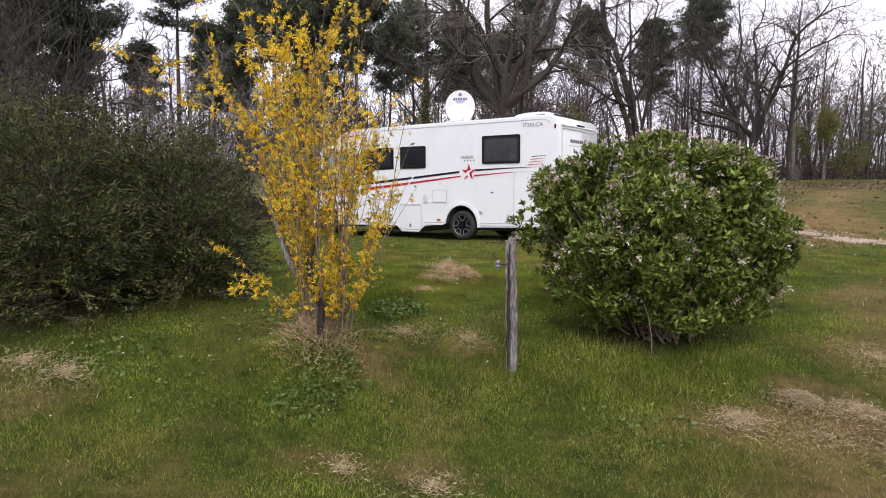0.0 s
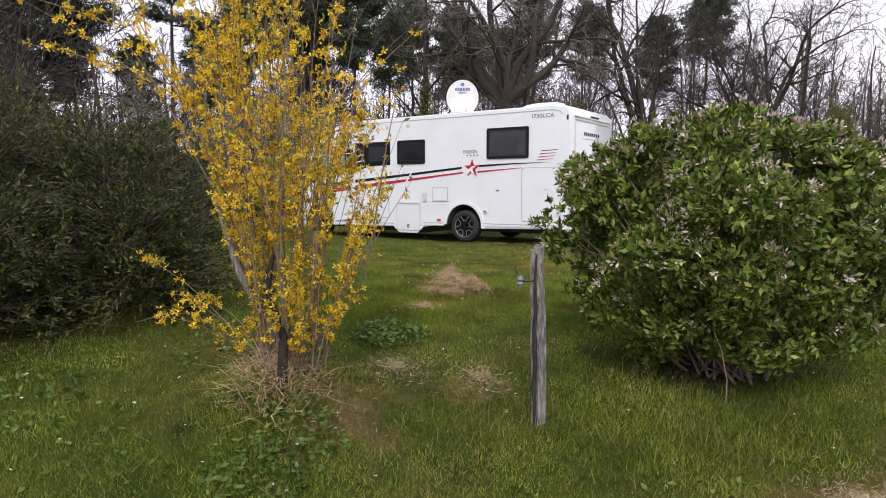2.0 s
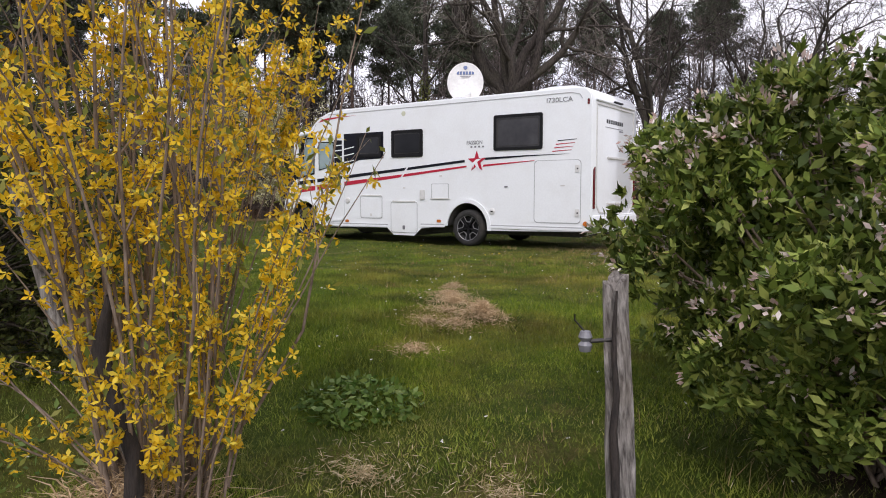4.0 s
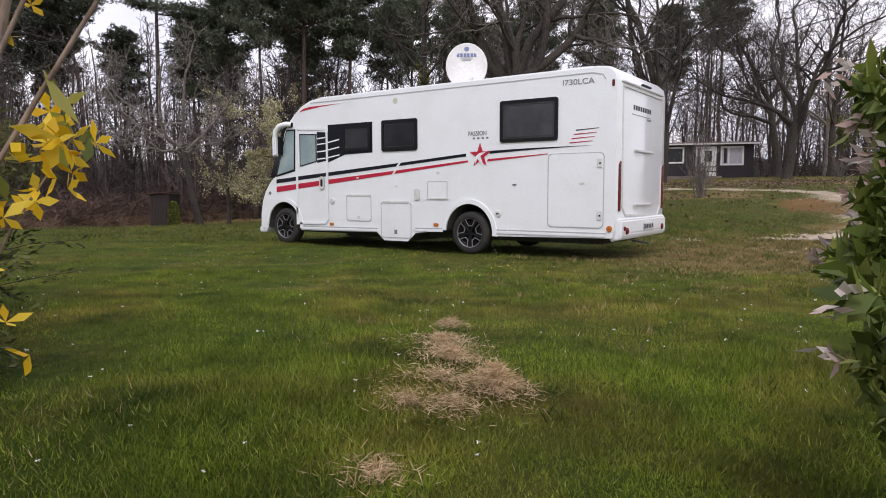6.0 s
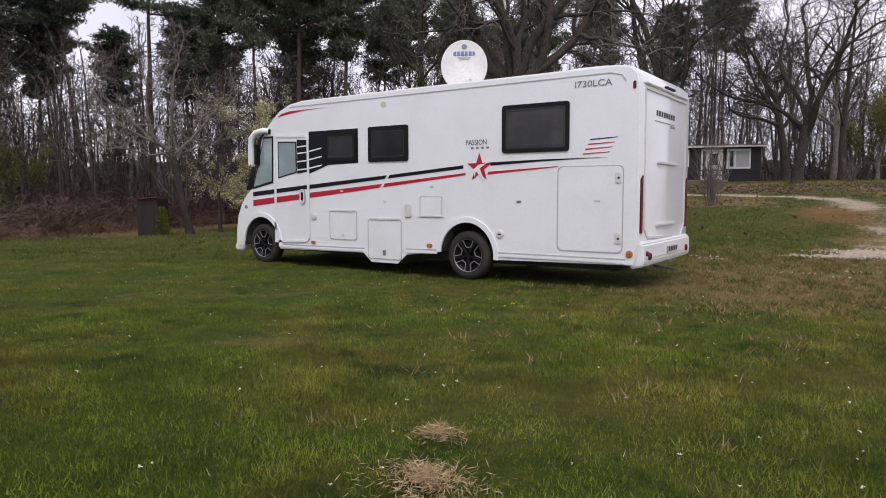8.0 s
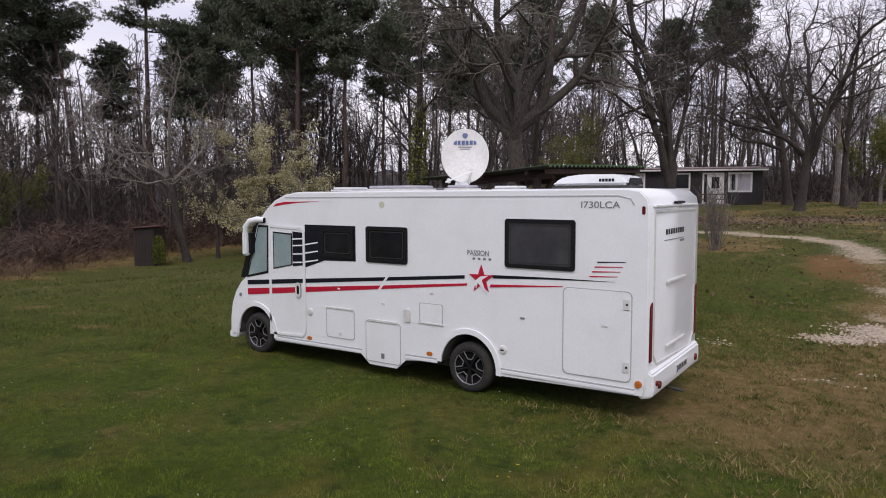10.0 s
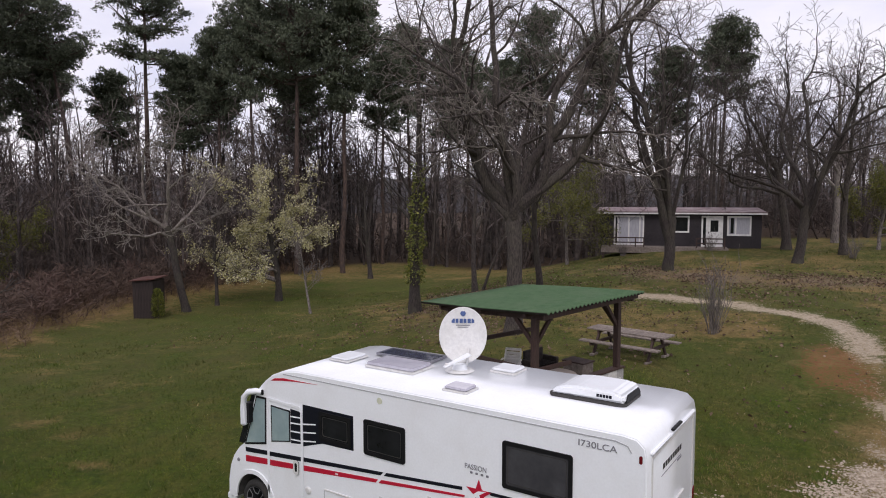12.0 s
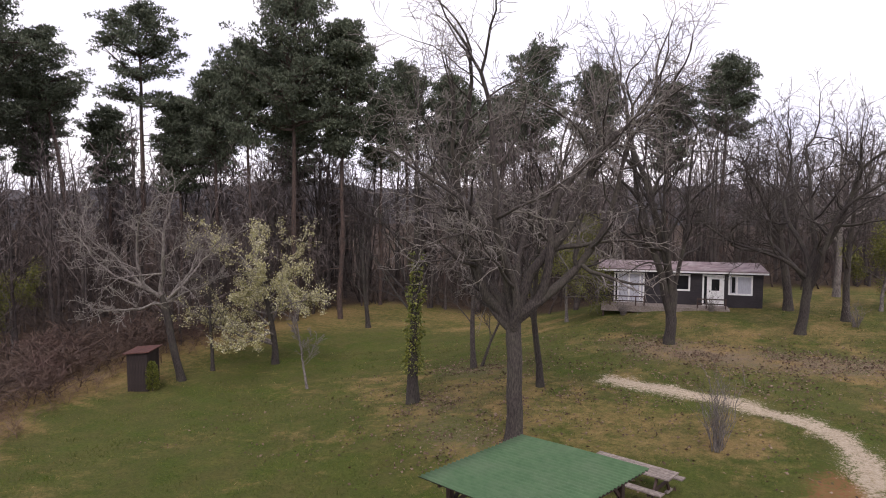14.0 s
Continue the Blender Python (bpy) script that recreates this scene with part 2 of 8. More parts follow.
VIB_BLOOM = foliage("pale_pink_bloom", (0.46, 0.30, 0.26), (0.62, 0.50, 0.45), (0.76, 0.72, 0.66), 0.6, 0.2, 2)
BROOM = foliage("dark_evergreen", (0.024, 0.036, 0.009), (0.060, 0.078, 0.019), (0.15, 0.155, 0.045), 0.6, 0.2, 1.3, (0.5, 1.5), (((0.12, 0.10, 0.035), 1.6, 0.54, 0.68, 0.4),))
PINE_NEEDLE = foliage("pine_needles", (0.052, 0.066, 0.043), (0.092, 0.112, 0.070), (0.15, 0.165, 0.11), 0.6, 0.2, 0.4)
IVY_LEAF = foliage("ivy", (0.07, 0.088, 0.016), (0.135, 0.15, 0.03), (0.24, 0.235, 0.055), 0.5, 0.1, 2)
CHERRY_BLOOM = foliage("white_green_blossom", (0.30, 0.28, 0.10), (0.48, 0.45, 0.22), (0.72, 0.68, 0.5), 0.7, 0.3, 0.8)
BUD_GREEN = foliage("spring_buds", (0.09, 0.10, 0.022), (0.15, 0.155, 0.035), (0.23, 0.22, 0.06), 0.7, 0.3, 0.8)
GRASS = foliage("grass_blades", (0.14, 0.205, 0.02), (0.24, 0.31, 0.034), (0.39, 0.41, 0.075), 0.6, 0.3, 1.6, (0.5, 1.3), (((0.33, 0.30, 0.09), 0.9, 0.5, 0.68, 0.75), ((0.085, 0.15, 0.02), 1.7, 0.55, 0.66, 0.8)))
LAWN = foliage("lawn_blades", (0.082, 0.136, 0.009), (0.146, 0.208, 0.015), (0.24, 0.278, 0.032), 0.6, 0.3, 2.0, (0.5, 1.4), (((0.27, 0.235, 0.045), 0.55, 0.46, 0.64, 0.85), ((0.042, 0.09, 0.007), 1.3, 0.54, 0.66, 0.85)))
MEADOW = foliage("meadow_blades", (0.055, 0.082, 0.010), (0.095, 0.122, 0.018), (0.165, 0.16, 0.042), 0.6, 0.3, 0.6, (0.6, 1.3))
WEED = foliage("broad_weeds", (0.055, 0.11, 0.018), (0.10, 0.165, 0.028), (0.16, 0.215, 0.05), 0.5, 0.2, 2)
STRAW = foliage("dry_grass", (0.32, 0.24, 0.12), (0.54, 0.43, 0.25), (0.72, 0.62, 0.43), 0.8, 0.2, 1.5)
DEAD_LEAF = foliage("dead_oak_leaves", (0.07, 0.045, 0.028), (0.15, 0.10, 0.066), (0.27, 0.195, 0.14), 0.8, 0.1, 1.5)
DEAD_BLADE = foliage("withered_blades", (0.15, 0.115, 0.042), (0.25, 0.19, 0.075), (0.37, 0.285, 0.13), 0.8, 0.2, 1.5)
CLIPPING = foliage("dried_clippings", (0.34, 0.235, 0.125), (0.51, 0.37, 0.215), (0.68, 0.52, 0.34), 0.85, 0.1, 3)
DAISY = foliage("white_petals", (0.7, 0.7, 0.66), (0.75, 0.75, 0.7), (0.8, 0.8, 0.75), 0.6, 0.1, 3)
DANDELION = foliage("dandelion_heads", (0.7, 0.5, 0.02), (0.75, 0.56, 0.03), (0.8, 0.62, 0.05), 0.6, 0.1, 3)


# ---- building helpers ----
def mesh_of(name, verts, faces, mats, index=None, smooth=False):
    me = bpy.data.meshes.new(name)
    me.from_pydata([tuple(v) for v in verts], [], [tuple(f) for f in faces])
    for m in mats:
        me.materials.append(m)
    if index is not None:
        me.polygons.foreach_set("material_index", np.asarray(index, dtype=np.int32))
    if smooth:
        me.polygons.foreach_set("use_smooth", np.ones(len(me.polygons), dtype=bool))
    me.update()
    return me


def big_mesh(name, verts, faces, mats, index=None, smooth=False):
    """A mesh from arrays whose faces all have the same number of corners."""
    verts, faces = np.asarray(verts, dtype=np.float32), np.asarray(faces, dtype=np.int32)
    me = bpy.data.meshes.new(name)
    me.vertices.add(len(verts))
    me.vertices.foreach_set("co", verts.ravel())
    me.loops.add(faces.size)
    me.loops.foreach_set("vertex_index", faces.ravel())
    me.polygons.add(len(faces))
    me.polygons.foreach_set("loop_start", np.arange(len(faces), dtype=np.int32) * faces.shape[1])
    for m in mats:
        me.materials.append(m)
    if index is not None:
        me.polygons.foreach_set("material_index", np.asarray(index, dtype=np.int32))
    if smooth:
        me.polygons.foreach_set("use_smooth", np.ones(len(faces), dtype=bool))
    me.update(calc_edges=True)
    return me


def as_mesh(name, bm, material, smooth=False):
    me = bpy.data.meshes.new(name)
    bm.normal_update()
    bm.to_mesh(me)
    bm.free()
    for m in (material if isinstance(material, (list, tuple)) else (material,)):
        me.materials.append(m)
    if smooth:
        for p in me.polygons:
            p.use_smooth = True
    return me


def part(name, shape, material, parent, label="", smooth=False):
    """Link a bmesh or a mesh as one mesh object under a thing or a part."""
    me = as_mesh(name, shape, material, smooth) if isinstance(shape, bmesh.types.BMesh) else shape
    ob = new(name, me)
    ob.parent = parent
    return tagged(ob, label=label)


def thing(name, place, label, category, group="", kind="", turn=0.0):
    ob = new(name)
    ob.empty_display_size = 0.2
    ob.matrix_basis = pose(*place, 0, 0, turn)
    return tagged(ob, label, category, group, kind)


def box(x0, x1, y0, y1, z0, z1, bevel=0.0, bm=None):
    own = bmesh.new()
    bmesh.ops.create_cube(own, size=1, matrix=Matrix.LocRotScale(((x0 + x1) / 2, (y0 + y1) / 2, (z0 + z1) / 2), None, (abs(x1 - x0), abs(y1 - y0), abs(z1 - z0))))
    if bevel:
        bmesh.ops.bevel(own, geom=own.edges[:], offset=bevel, segments=2, affect="EDGES")
    return own if bm is None else joined(bm, own)


def joined(bm, other):
    me = bpy.data.meshes.new("tmp")
    other.to_mesh(me)
    other.free()
    bm.from_mesh(me)
    bpy.data.meshes.remove(me)
    return bm


def beam(a, b, w, h, bevel=0.006, bm=None):
    """A squared timber from a to b."""
    a, b = Vector(a), Vector(b)
    own = bmesh.new()
    L = (b - a).length
    bmesh.ops.create_cube(own, size=1, matrix=Matrix.Diagonal((w, h, L, 1)))
    if bevel:
        bmesh.ops.bevel(own, geom=own.edges[:], offset=bevel, segments=1, affect="EDGES")
    d = (b - a).normalized()
    side = Vector((0, 0, 1)).cross(d) if abs(d.z) < 0.99 else Vector((1, 0, 0))
    side.normalize()
    up = d.cross(side)
    m = Matrix((side, up, d)).transposed().to_4x4()
    bmesh.ops.transform(own, matrix=Matrix.Translation((a + b) / 2) @ m, verts=own.verts)
    return own if bm is None else joined(bm, own)


def prism(points, axis, at, depth, bm=None, bevel=0.0):
    """A flat outline of (u, v) points, depth thick: axis 'y' stands in the xz plane at y = at, 'x' in the yz plane, 'z' lies."""
    own = bmesh.new()
    put = {"y": lambda u, v, w: (u, w, v), "x": lambda u, v, w: (w, u, v), "z": lambda u, v, w: (u, v, w)}[axis]
    low = [own.verts.new(put(u, v, at)) for u, v in points]
    top = [own.verts.new(put(u, v, at + depth)) for u, v in points]
    n = len(points)
    own.faces.new(low)
    own.faces.new(top[::-1])
    for i in range(n):
        own.faces.new((low[i], top[i], top[(i + 1) % n], low[(i + 1) % n]))
    bmesh.ops.recalc_face_normals(own, faces=own.faces[:])
    if bevel:
        bmesh.ops.bevel(own, geom=own.edges[:], offset=bevel, segments=2, affect="EDGES")
    return own if bm is None else joined(bm, own)


def rounded(x0, x1, z0, z1, r, n=5):
    pts = []
    for cx, cz, a0 in ((x1 - r, z1 - r, 0), (x0 + r, z1 - r, 90), (x0 + r, z0 + r, 180), (x1 - r, z0 + r, 270)):
        for k in range(n + 1):
            a = radians(a0 + 90 * k / n)
            pts.append((cx + r * math.cos(a), cz + r * math.sin(a)))
    return pts


def ring(outer, inner, axis, at, depth):
    """The band between two outlines with the same number of points."""
    own = bmesh.new()
    put = {"y": lambda u, v, w: (u, w, v), "x": lambda u, v, w: (w, u, v), "z": lambda u, v, w: (u, v, w)}[axis]
    loops = [[own.verts.new(put(u, v, w)) for u, v in pts] for pts, w in ((outer, at), (outer, at + depth), (inner, at + depth), (inner, at))]
    n = len(outer)
    for k in range(4):
        a, b = loops[k], loops[(k + 1) % 4]
        for i in range(n):
            own.faces.new((a[i], a[(i + 1) % n], b[(i + 1) % n], b[i]))
    bmesh.ops.recalc_face_normals(own, faces=own.faces[:])
    return own


def lathe(profile, n=24, axis="y", centre=(0, 0, 0), caps=True):
    """A turned shape; profile of (radius, along)."""
    own = bmesh.new()
    rings = []
    for r, w in profile:
        row = []
        for k in range(n):
            a = 2 * math.pi * k / n
            u, v = r * math.cos(a), r * math.sin(a)
            p = {"y": (u, w, v), "x": (w, u, v), "z": (u, v, w)}[axis]
            row.append(own.verts.new(Vector(p) + Vector(centre)))
        rings.append(row)
    for a, b in zip(rings, rings[1:]):
        for k in range(n):
            own.faces.new((a[k], a[(k + 1) % n], b[(k + 1) % n], b[k]))
    for row in (rings[0], rings[-1]) if caps else ():
        if (row[0].co - row[n // 2].co).length > 1e-4:
            own.faces.new(row)
    bmesh.ops.remove_doubles(own, verts=own.verts[:], dist=1e-5)
    bmesh.ops.recalc_face_normals(own, faces=own.faces[:])
    return own


def tubes(lines, sides=None):
    """Tapered tubes along lines of (points, radii): verts and quads."""
    V, F, base = [], [], 0
    for pts, rad in lines:
        pts, rad = np.asarray(pts, float), np.asarray(rad, float)
        n = len(pts)
        k = sides or (8 if rad[0] > 0.12 else 6 if rad[0] > 0.05 else 4 if rad[0] > 0.02 else 3)
        tan = np.gradient(pts, axis=0)
        tan /= np.linalg.norm(tan, axis=1)[:, None] + 1e-9
        ref = np.array((1.0, 0.0, 0.0)) if abs(tan[0, 0]) < 0.8 else np.array((0.0, 1.0, 0.0))
        u = np.cross(tan, ref)
        u /= np.linalg.norm(u, axis=1)[:, None] + 1e-9
        w = np.cross(tan, u)
        a = np.arange(k) * 2 * np.pi / k
        rings = pts[:, None] + rad[:, None, None] * (np.cos(a)[None, :, None] * u[:, None] + np.sin(a)[None, :, None] * w[:, None])
        V.append(rings.reshape(-1, 3))
        i = np.arange(n - 1)[:, None] * k
        j = np.arange(k)[None]
        j2 = (j + 1) % k
        F.append((base + np.stack([i + j, i + j2, i + k + j2, i + k + j], -1)).reshape(-1, 4))
        base += n * k
    return np.concatenate(V), np.concatenate(F)


def strips(lines, rng):
    """The thinnest far twigs, two triangles a joint."""
    V, F, base = [], [], 0
    for pts, rad in lines:
        pts, rad = np.asarray(pts, float), np.asarray(rad, float)
        n = len(pts)
        side = np.cross(pts[-1] - pts[0], rng.normal(size=3))
        side /= np.linalg.norm(side) + 1e-9
        V.append(np.stack([pts - side * rad[:, None], pts + side * rad[:, None]], 1).reshape(-1, 3))
        i = base + 2 * np.arange(n - 1)
        F.append(np.stack([i, i + 1, i + 3, i + 2], 1))
        base += 2 * n
    return np.concatenate(V), np.concatenate(F)


def smooth01(a, b, x):
    u = np.clip((x - a) / (b - a), 0, 1)
    return u * u * (3 - 2 * u)


# ---- ground ----
FWD = (-0.557, 0.83)


def ground_z(x, y):
    """The lie of the land: a low bank in front, a level lawn, a rise towards the cabin and a fall to the wood."""
    x, y = np.asarray(x, float), np.asarray(y, float)
    s = FWD[0] * x + FWD[1] * y
    z = 0.13 * smooth01(-9.9, -8, s) - 0.62 + 0.62 * smooth01(-13.2, -9.4, s) - 0.13 * smooth01(-7, -1, s)
    z = z + 2.0 * smooth01(8, 44, y) * smooth01(-24, -6, x)
    z = z + 0.45 * smooth01(9, 16, y) * smooth01(-20, -8, x) * (1 - smooth01(20, 36, y))
    z = z - 1.2 * (1 - smooth01(-30, -9, x)) * smooth01(-6, 10, y)
    z = z + 0.62 * np.exp(-(((x + 1.9) / 3.0) ** 2 + ((y - 10.2) / 3.4) ** 2))
    z = z + 0.25 * np.exp(-(((x - 4.9) / 0.45) ** 2 + ((y + 9.95) / 0.45) ** 2))
    return z + 0.025 * np.sin(1.7 * x + 0.6 * y) * np.sin(1.3 * y - 0.8 * x + 1) + 0.015 * np.sin(4.1 * x + 1.3) * np.sin(3.7 * y)


TRACK = [(-6.2, 22.85), (-3.6, 22.6), (-0.9, 22.4), (2.7, 20.9), (3.95, 18.7), (4.5, 15.5), (4.85, 12.0), (5.2, 9.4), (6.4, 7.5), (8.5, 3.9), (11.0, 0.5), (15.0, -3.0), (24.0, -9.0)]


def off_line(x, y, line):
    best = np.full(np.shape(x), 1e9)
    for (ax, ay), (bx, by) in zip(line, line[1:]):
        L2 = (bx - ax) ** 2 + (by - ay) ** 2
        t = np.clip(((x - ax) * (bx - ax) + (y - ay) * (by - ay)) / L2, 0, 1)
        best = np.minimum(best, np.hypot(x - ax - t * (bx - ax), y - ay - t * (by - ay)))
    return best


def blob(x, y, cx, cy, rx, ry, turn=0.0):
    c, s = math.cos(radians(turn)), math.sin(radians(turn))
    u, v = (x - cx) * c + (y - cy) * s, -(x - cx) * s + (y - cy) * c
    return np.exp(-((u / rx) ** 2 + (v / ry) ** 2))


def patchy(x, y, size, seed, lo, hi):
    """Irregular patches about size metres across, 0 outside and 1 within."""
    x, y = np.asarray(x, float), np.asarray(y, float)
    total, weight = 0.0, 0.0
    for octave in range(4):
        k = 2 ** octave / size
        u, v = x * k + 17.3 * seed + 5.1 * octave, y * k + 9.7 * seed - 3.3 * octave
        iu, iv = np.floor(u), np.floor(v)
        fu, fv = u - iu, v - iv
        fu, fv = fu * fu * (3 - 2 * fu), fv * fv * (3 - 2 * fv)
        h = lambda a, b: np.modf(np.abs(np.sin(a * 127.1 + b * 311.7 + seed * 13.7) * 43758.5453))[0]
        value = (h(iu, iv) * (1 - fu) + h(iu + 1, iv) * fu) * (1 - fv) + (h(iu, iv + 1) * (1 - fu) + h(iu + 1, iv + 1) * fu) * fv
        w = 0.62 ** octave
        total, weight = total + value * w, weight + w
    return smooth01(lo, hi, total / weight)


def gravel_at(x, y):
    off = off_line(x, y, TRACK)
    low = 0.92 - off / np.where(y > 10.5, 1.25, 1.7) - 0.42 * patchy(x, y, 1.3, 9, 0.4, 0.6)
    worn = 1.2 * blob(x, y, 4.7, 8.0, 0.75, 0.9) + 0.8 * blob(x, y, 3.8, 6.75, 0.85, 0.5, 20) + 0.7 * blob(x, y, 2.1, 5.3, 0.45, 0.28) + 0.7 * blob(x, y, 4.0, 3.3, 0.8, 0.16, 12)+ 0.4 * blob(x, y, 5.3, 4.4, 0.8, 0.25, 15) + 0.45 * blob(x, y, 6.4, 7.6, 1.0, 0.8)
    low = np.maximum(low, worn - 0.3 * patchy(x, y, 0.8, 19, 0.4, 0.6))
    return np.clip(np.where(y > 17, 1.1 - off / 1.35 - 0.5 * patchy(x, y, 0.9, 15, 0.42, 0.62) * smooth01(0.2, 0.7, off), low), 0, 1)


def clay_at(x, y):
    return np.clip(1.1 * blob(x, y, 3.3, 16.4, 1.2, 1.8) + 1.15 * blob(x, y, 3.6, 14.2, 1.1, 1.3) + 0.7 * blob(x, y, 4.6, 12.4, 0.7, 1.6), 0, 1)


# worn spots on the bank: place, radius, strength
BARE_SPOTS = [(3.57, -11.4, 0.22, 0.8), (3.6, -11.65, 0.2, 0.5), (4.96, -11.02, 0.25, 0.5), (5.65, -11.02, 0.25, 0.7), (5.98, -10.8, 0.2, 0.8), (6.55, -10.65, 0.3, 0.9), (7.98, -9.03, 0.25, 0.6), (8.3, -8.52, 0.22, 0.7), (8.68, -8.39, 0.24, 0.7), (7.48, -9.33, 0.22, 0.7), (7.01, -9.73, 0.2, 0.6), (5.83, -9.06, 0.28, 0.8), (5.32, -9.65, 0.34, 0.8), (5.45, -9.9, 0.25, 0.5), (8.7, -7.2, 0.5, 0.6), (5.17, -11.7, 0.35, 0.5)]


def dry_at(x, y):
    d = (1.3 - 0.4 * patchy(x, y, 0.7, 21, 0.42, 0.6)) * blob(x, y, 4.6, 2.2, 2.4, 2.7, 20) + 0.75 * blob(x, y, 5.6, 8.5, 1.4, 5) + 0.5 * blob(x, y, 3.0, 0.6, 1.1, 0.7)
    d = d + 0.15 * blob(x, y, 8.9, -9.0, 1.2, 0.9, 30) + 0.5 * blob(x, y, 3.4, -11.4, 0.8, 0.35, 30)
    d = d + 0.5 * blob(x, y, 5.2, -9.1, 0.25, 0.6, 60) + 0.45 * blob(x, y, 5.75, -8.95, 0.3, 0.5, 30)
    d = d + 0.32 * blob(x, y, 9.4, -6.2, 1.2, 3.2) + 0.5 * blob(x, y, 3.6, 2.2, 1.4, 2.6)
    d = d + 0.85 * blob(x, y, 7.2, 9.5, 2.4, 5.0) + 0.6 * blob(x, y, 6.6, 20.0, 2.6, 7.0) + 0.7 * blob(x, y, 8.5, 4.5, 2.4, 2.2)
    ahead_, right_ = (x - 4.41) * -0.555 + (y + 7.12) * 0.832, (x - 4.41) * 0.832 + (y + 7.12) * 0.555
    d = d + 0.6 * smooth01(-16, -3, ahead_ - wood_edge(right_)) * smooth01(-34, -26, right_) * (1 - smooth01(6, 10, right_))
    for bx, by, r in ((-2.7, -3.7, 0.4), (-9.2, -0.3, 0.7), (-11.4, 0.4, 0.7), (-13.2, 0.4, 0.7), (-1.2, -2.4, 0.5), (-3.9, -2.6, 0.5), (0.9, -4.6, 0.5)):
        d = d + 0.65 * blob(x, y, bx, by, r, r * 0.6, 34)
    s = FWD[0] * x + FWD[1] * y
    near = 1 - smooth01(-10.2, -8.6, s)
    d = d + 0.75 * (1 - smooth01(0.25, 0.8, off_line(x, y, [(8.75, -4.2), (8.65, -8.2), (8.9, -9.2), (9.3, -11)]))) * (0.35 + patchy(x, y, 0.8, 12, 0.4, 0.6))
    d = d + 0.34 * (1 - smooth01(-12.6, -11.4, s)) * (0.4 + patchy(x, y, 0.6, 8, 0.4, 0.6))
    d = d + near * (0.04 + 0.4 * patchy(x, y, 0.9, 3, 0.54, 0.68))
    for bx, by, r, strong in BARE_SPOTS:
        d = d + strong * blob(x, y, bx, by, r, r * 0.6, 34)
    d = d + (1 - near) * ((0.2 + 0.16 * smooth01(2, 8, s)) * patchy(x, y, 1.7, 1, 0.52, 0.68) + 0.24 * smooth01(9, 14, s) * patchy(x, y, 2.6, 2, 0.42, 0.62))
    d = d + 0.42 * smooth01(24, 30, y) * smooth01(-18, -6, x) + 0.5 * blob(x, y, -9, 18, 6, 5) + 0.4 * blob(x, y, -1.0, 18, 4, 5) + 0.35 * blob(x, y, -18, 20, 6, 5) + 0.95 * smooth01(-1.2, 1.2, past_edge(x, y)) + 0.3 * smooth01(-0.3, -3, np.abs(past_edge(x, y) + 3))
    return np.clip(d, 0, 1)


def past_edge(x, y):
    """Metres beyond the line where the lawn ends against the wood on its long side."""
    return np.interp(y, (-8, 0, 5.6, 8, 11.7, 15.5, 20, 26.4, 41, 60), (-16.5, -21.5, -26.6, -28.4, -31.2, -33.6, -33.8, -37, -40, -44)) - x + 0.6 * np.sin(0.9 * y) * np.sin(0.37 * y + 1)


def leaves_at(x, y):
    """Old oak leaves lying on the grass under the trees."""
    d = 0.95 * blob(x, y, 2.4, 29.8, 8.5, 2.8, 8) + 0.75 * blob(x, y, -5.5, 29.5, 3.4, 2.4) + 0.6 * blob(x, y, -12.2, 17.2, 3.0, 3.0) + 0.6 * blob(x, y, -8.6, 13.8, 3.0, 2.0) + 0.6 * blob(x, y, -14, 23, 3.5, 2.5) + 0.35 * blob(x, y, -6, 21, 6, 4)
    return np.clip(d + 0.35 * blob(x, y, 1.0, 24.5, 5, 2), 0, 1)


def wood_edge(aside):
    """How far ahead the wood begins, by the metres to the right of the last standpoint's line of sight."""
    return np.interp(aside, (-40, -24, -15.4, -10, -4.9, 3.3, 9.3, 20), (40, 44, 52, 63, 66, 59, 54, 54))


def litter_shade_at(x, y):
    """Dead leaves under the wood; their dark colour also paints shade below bush and hedge."""
    depth = (x - 4.41) * -0.555 + (y + 7.12) * 0.832
    aside = (x - 4.41) * 0.832 + (y + 7.12) * 0.555
    # two dark blobs paint the shade beneath the flowering bush and the hedge
    under = 1.3 * blob(x, y, 6.9, -7.8, 0.5, 0.5) + 1.3 * blob(x, y, 1.6, -9.9, 1.0, 1.6, 34)
    under = under + 1.1 * smooth01(1.0, 6.0, past_edge(x, y))
    return np.clip(under + 1.5 * smooth01(-1.5, 6, depth - wood_edge(aside)), 0, 1.5)


def grid_line(lo, hi, step, far):
    pts, p, g = list(np.arange(lo, hi + 1e-6, step)), hi, step
    while p < far:
        g *= 1.22
        p += g
        pts.append(p)
    p, g = lo, step
    while p > -far:
        g *= 1.22
        p -= g
        pts.insert(0, p)
    return np.array(pts)


gx, gy = grid_line(-14, 13, 0.28, 2600), grid_line(-16, 30, 0.28, 2600)
GX, GY = np.meshgrid(gx, gy)
GZ = ground_z(GX, GY)
nx, ny = len(gx), len(gy)
gi = (np.arange(ny - 1)[:, None] * nx + np.arange(nx - 1)[None]).ravel()


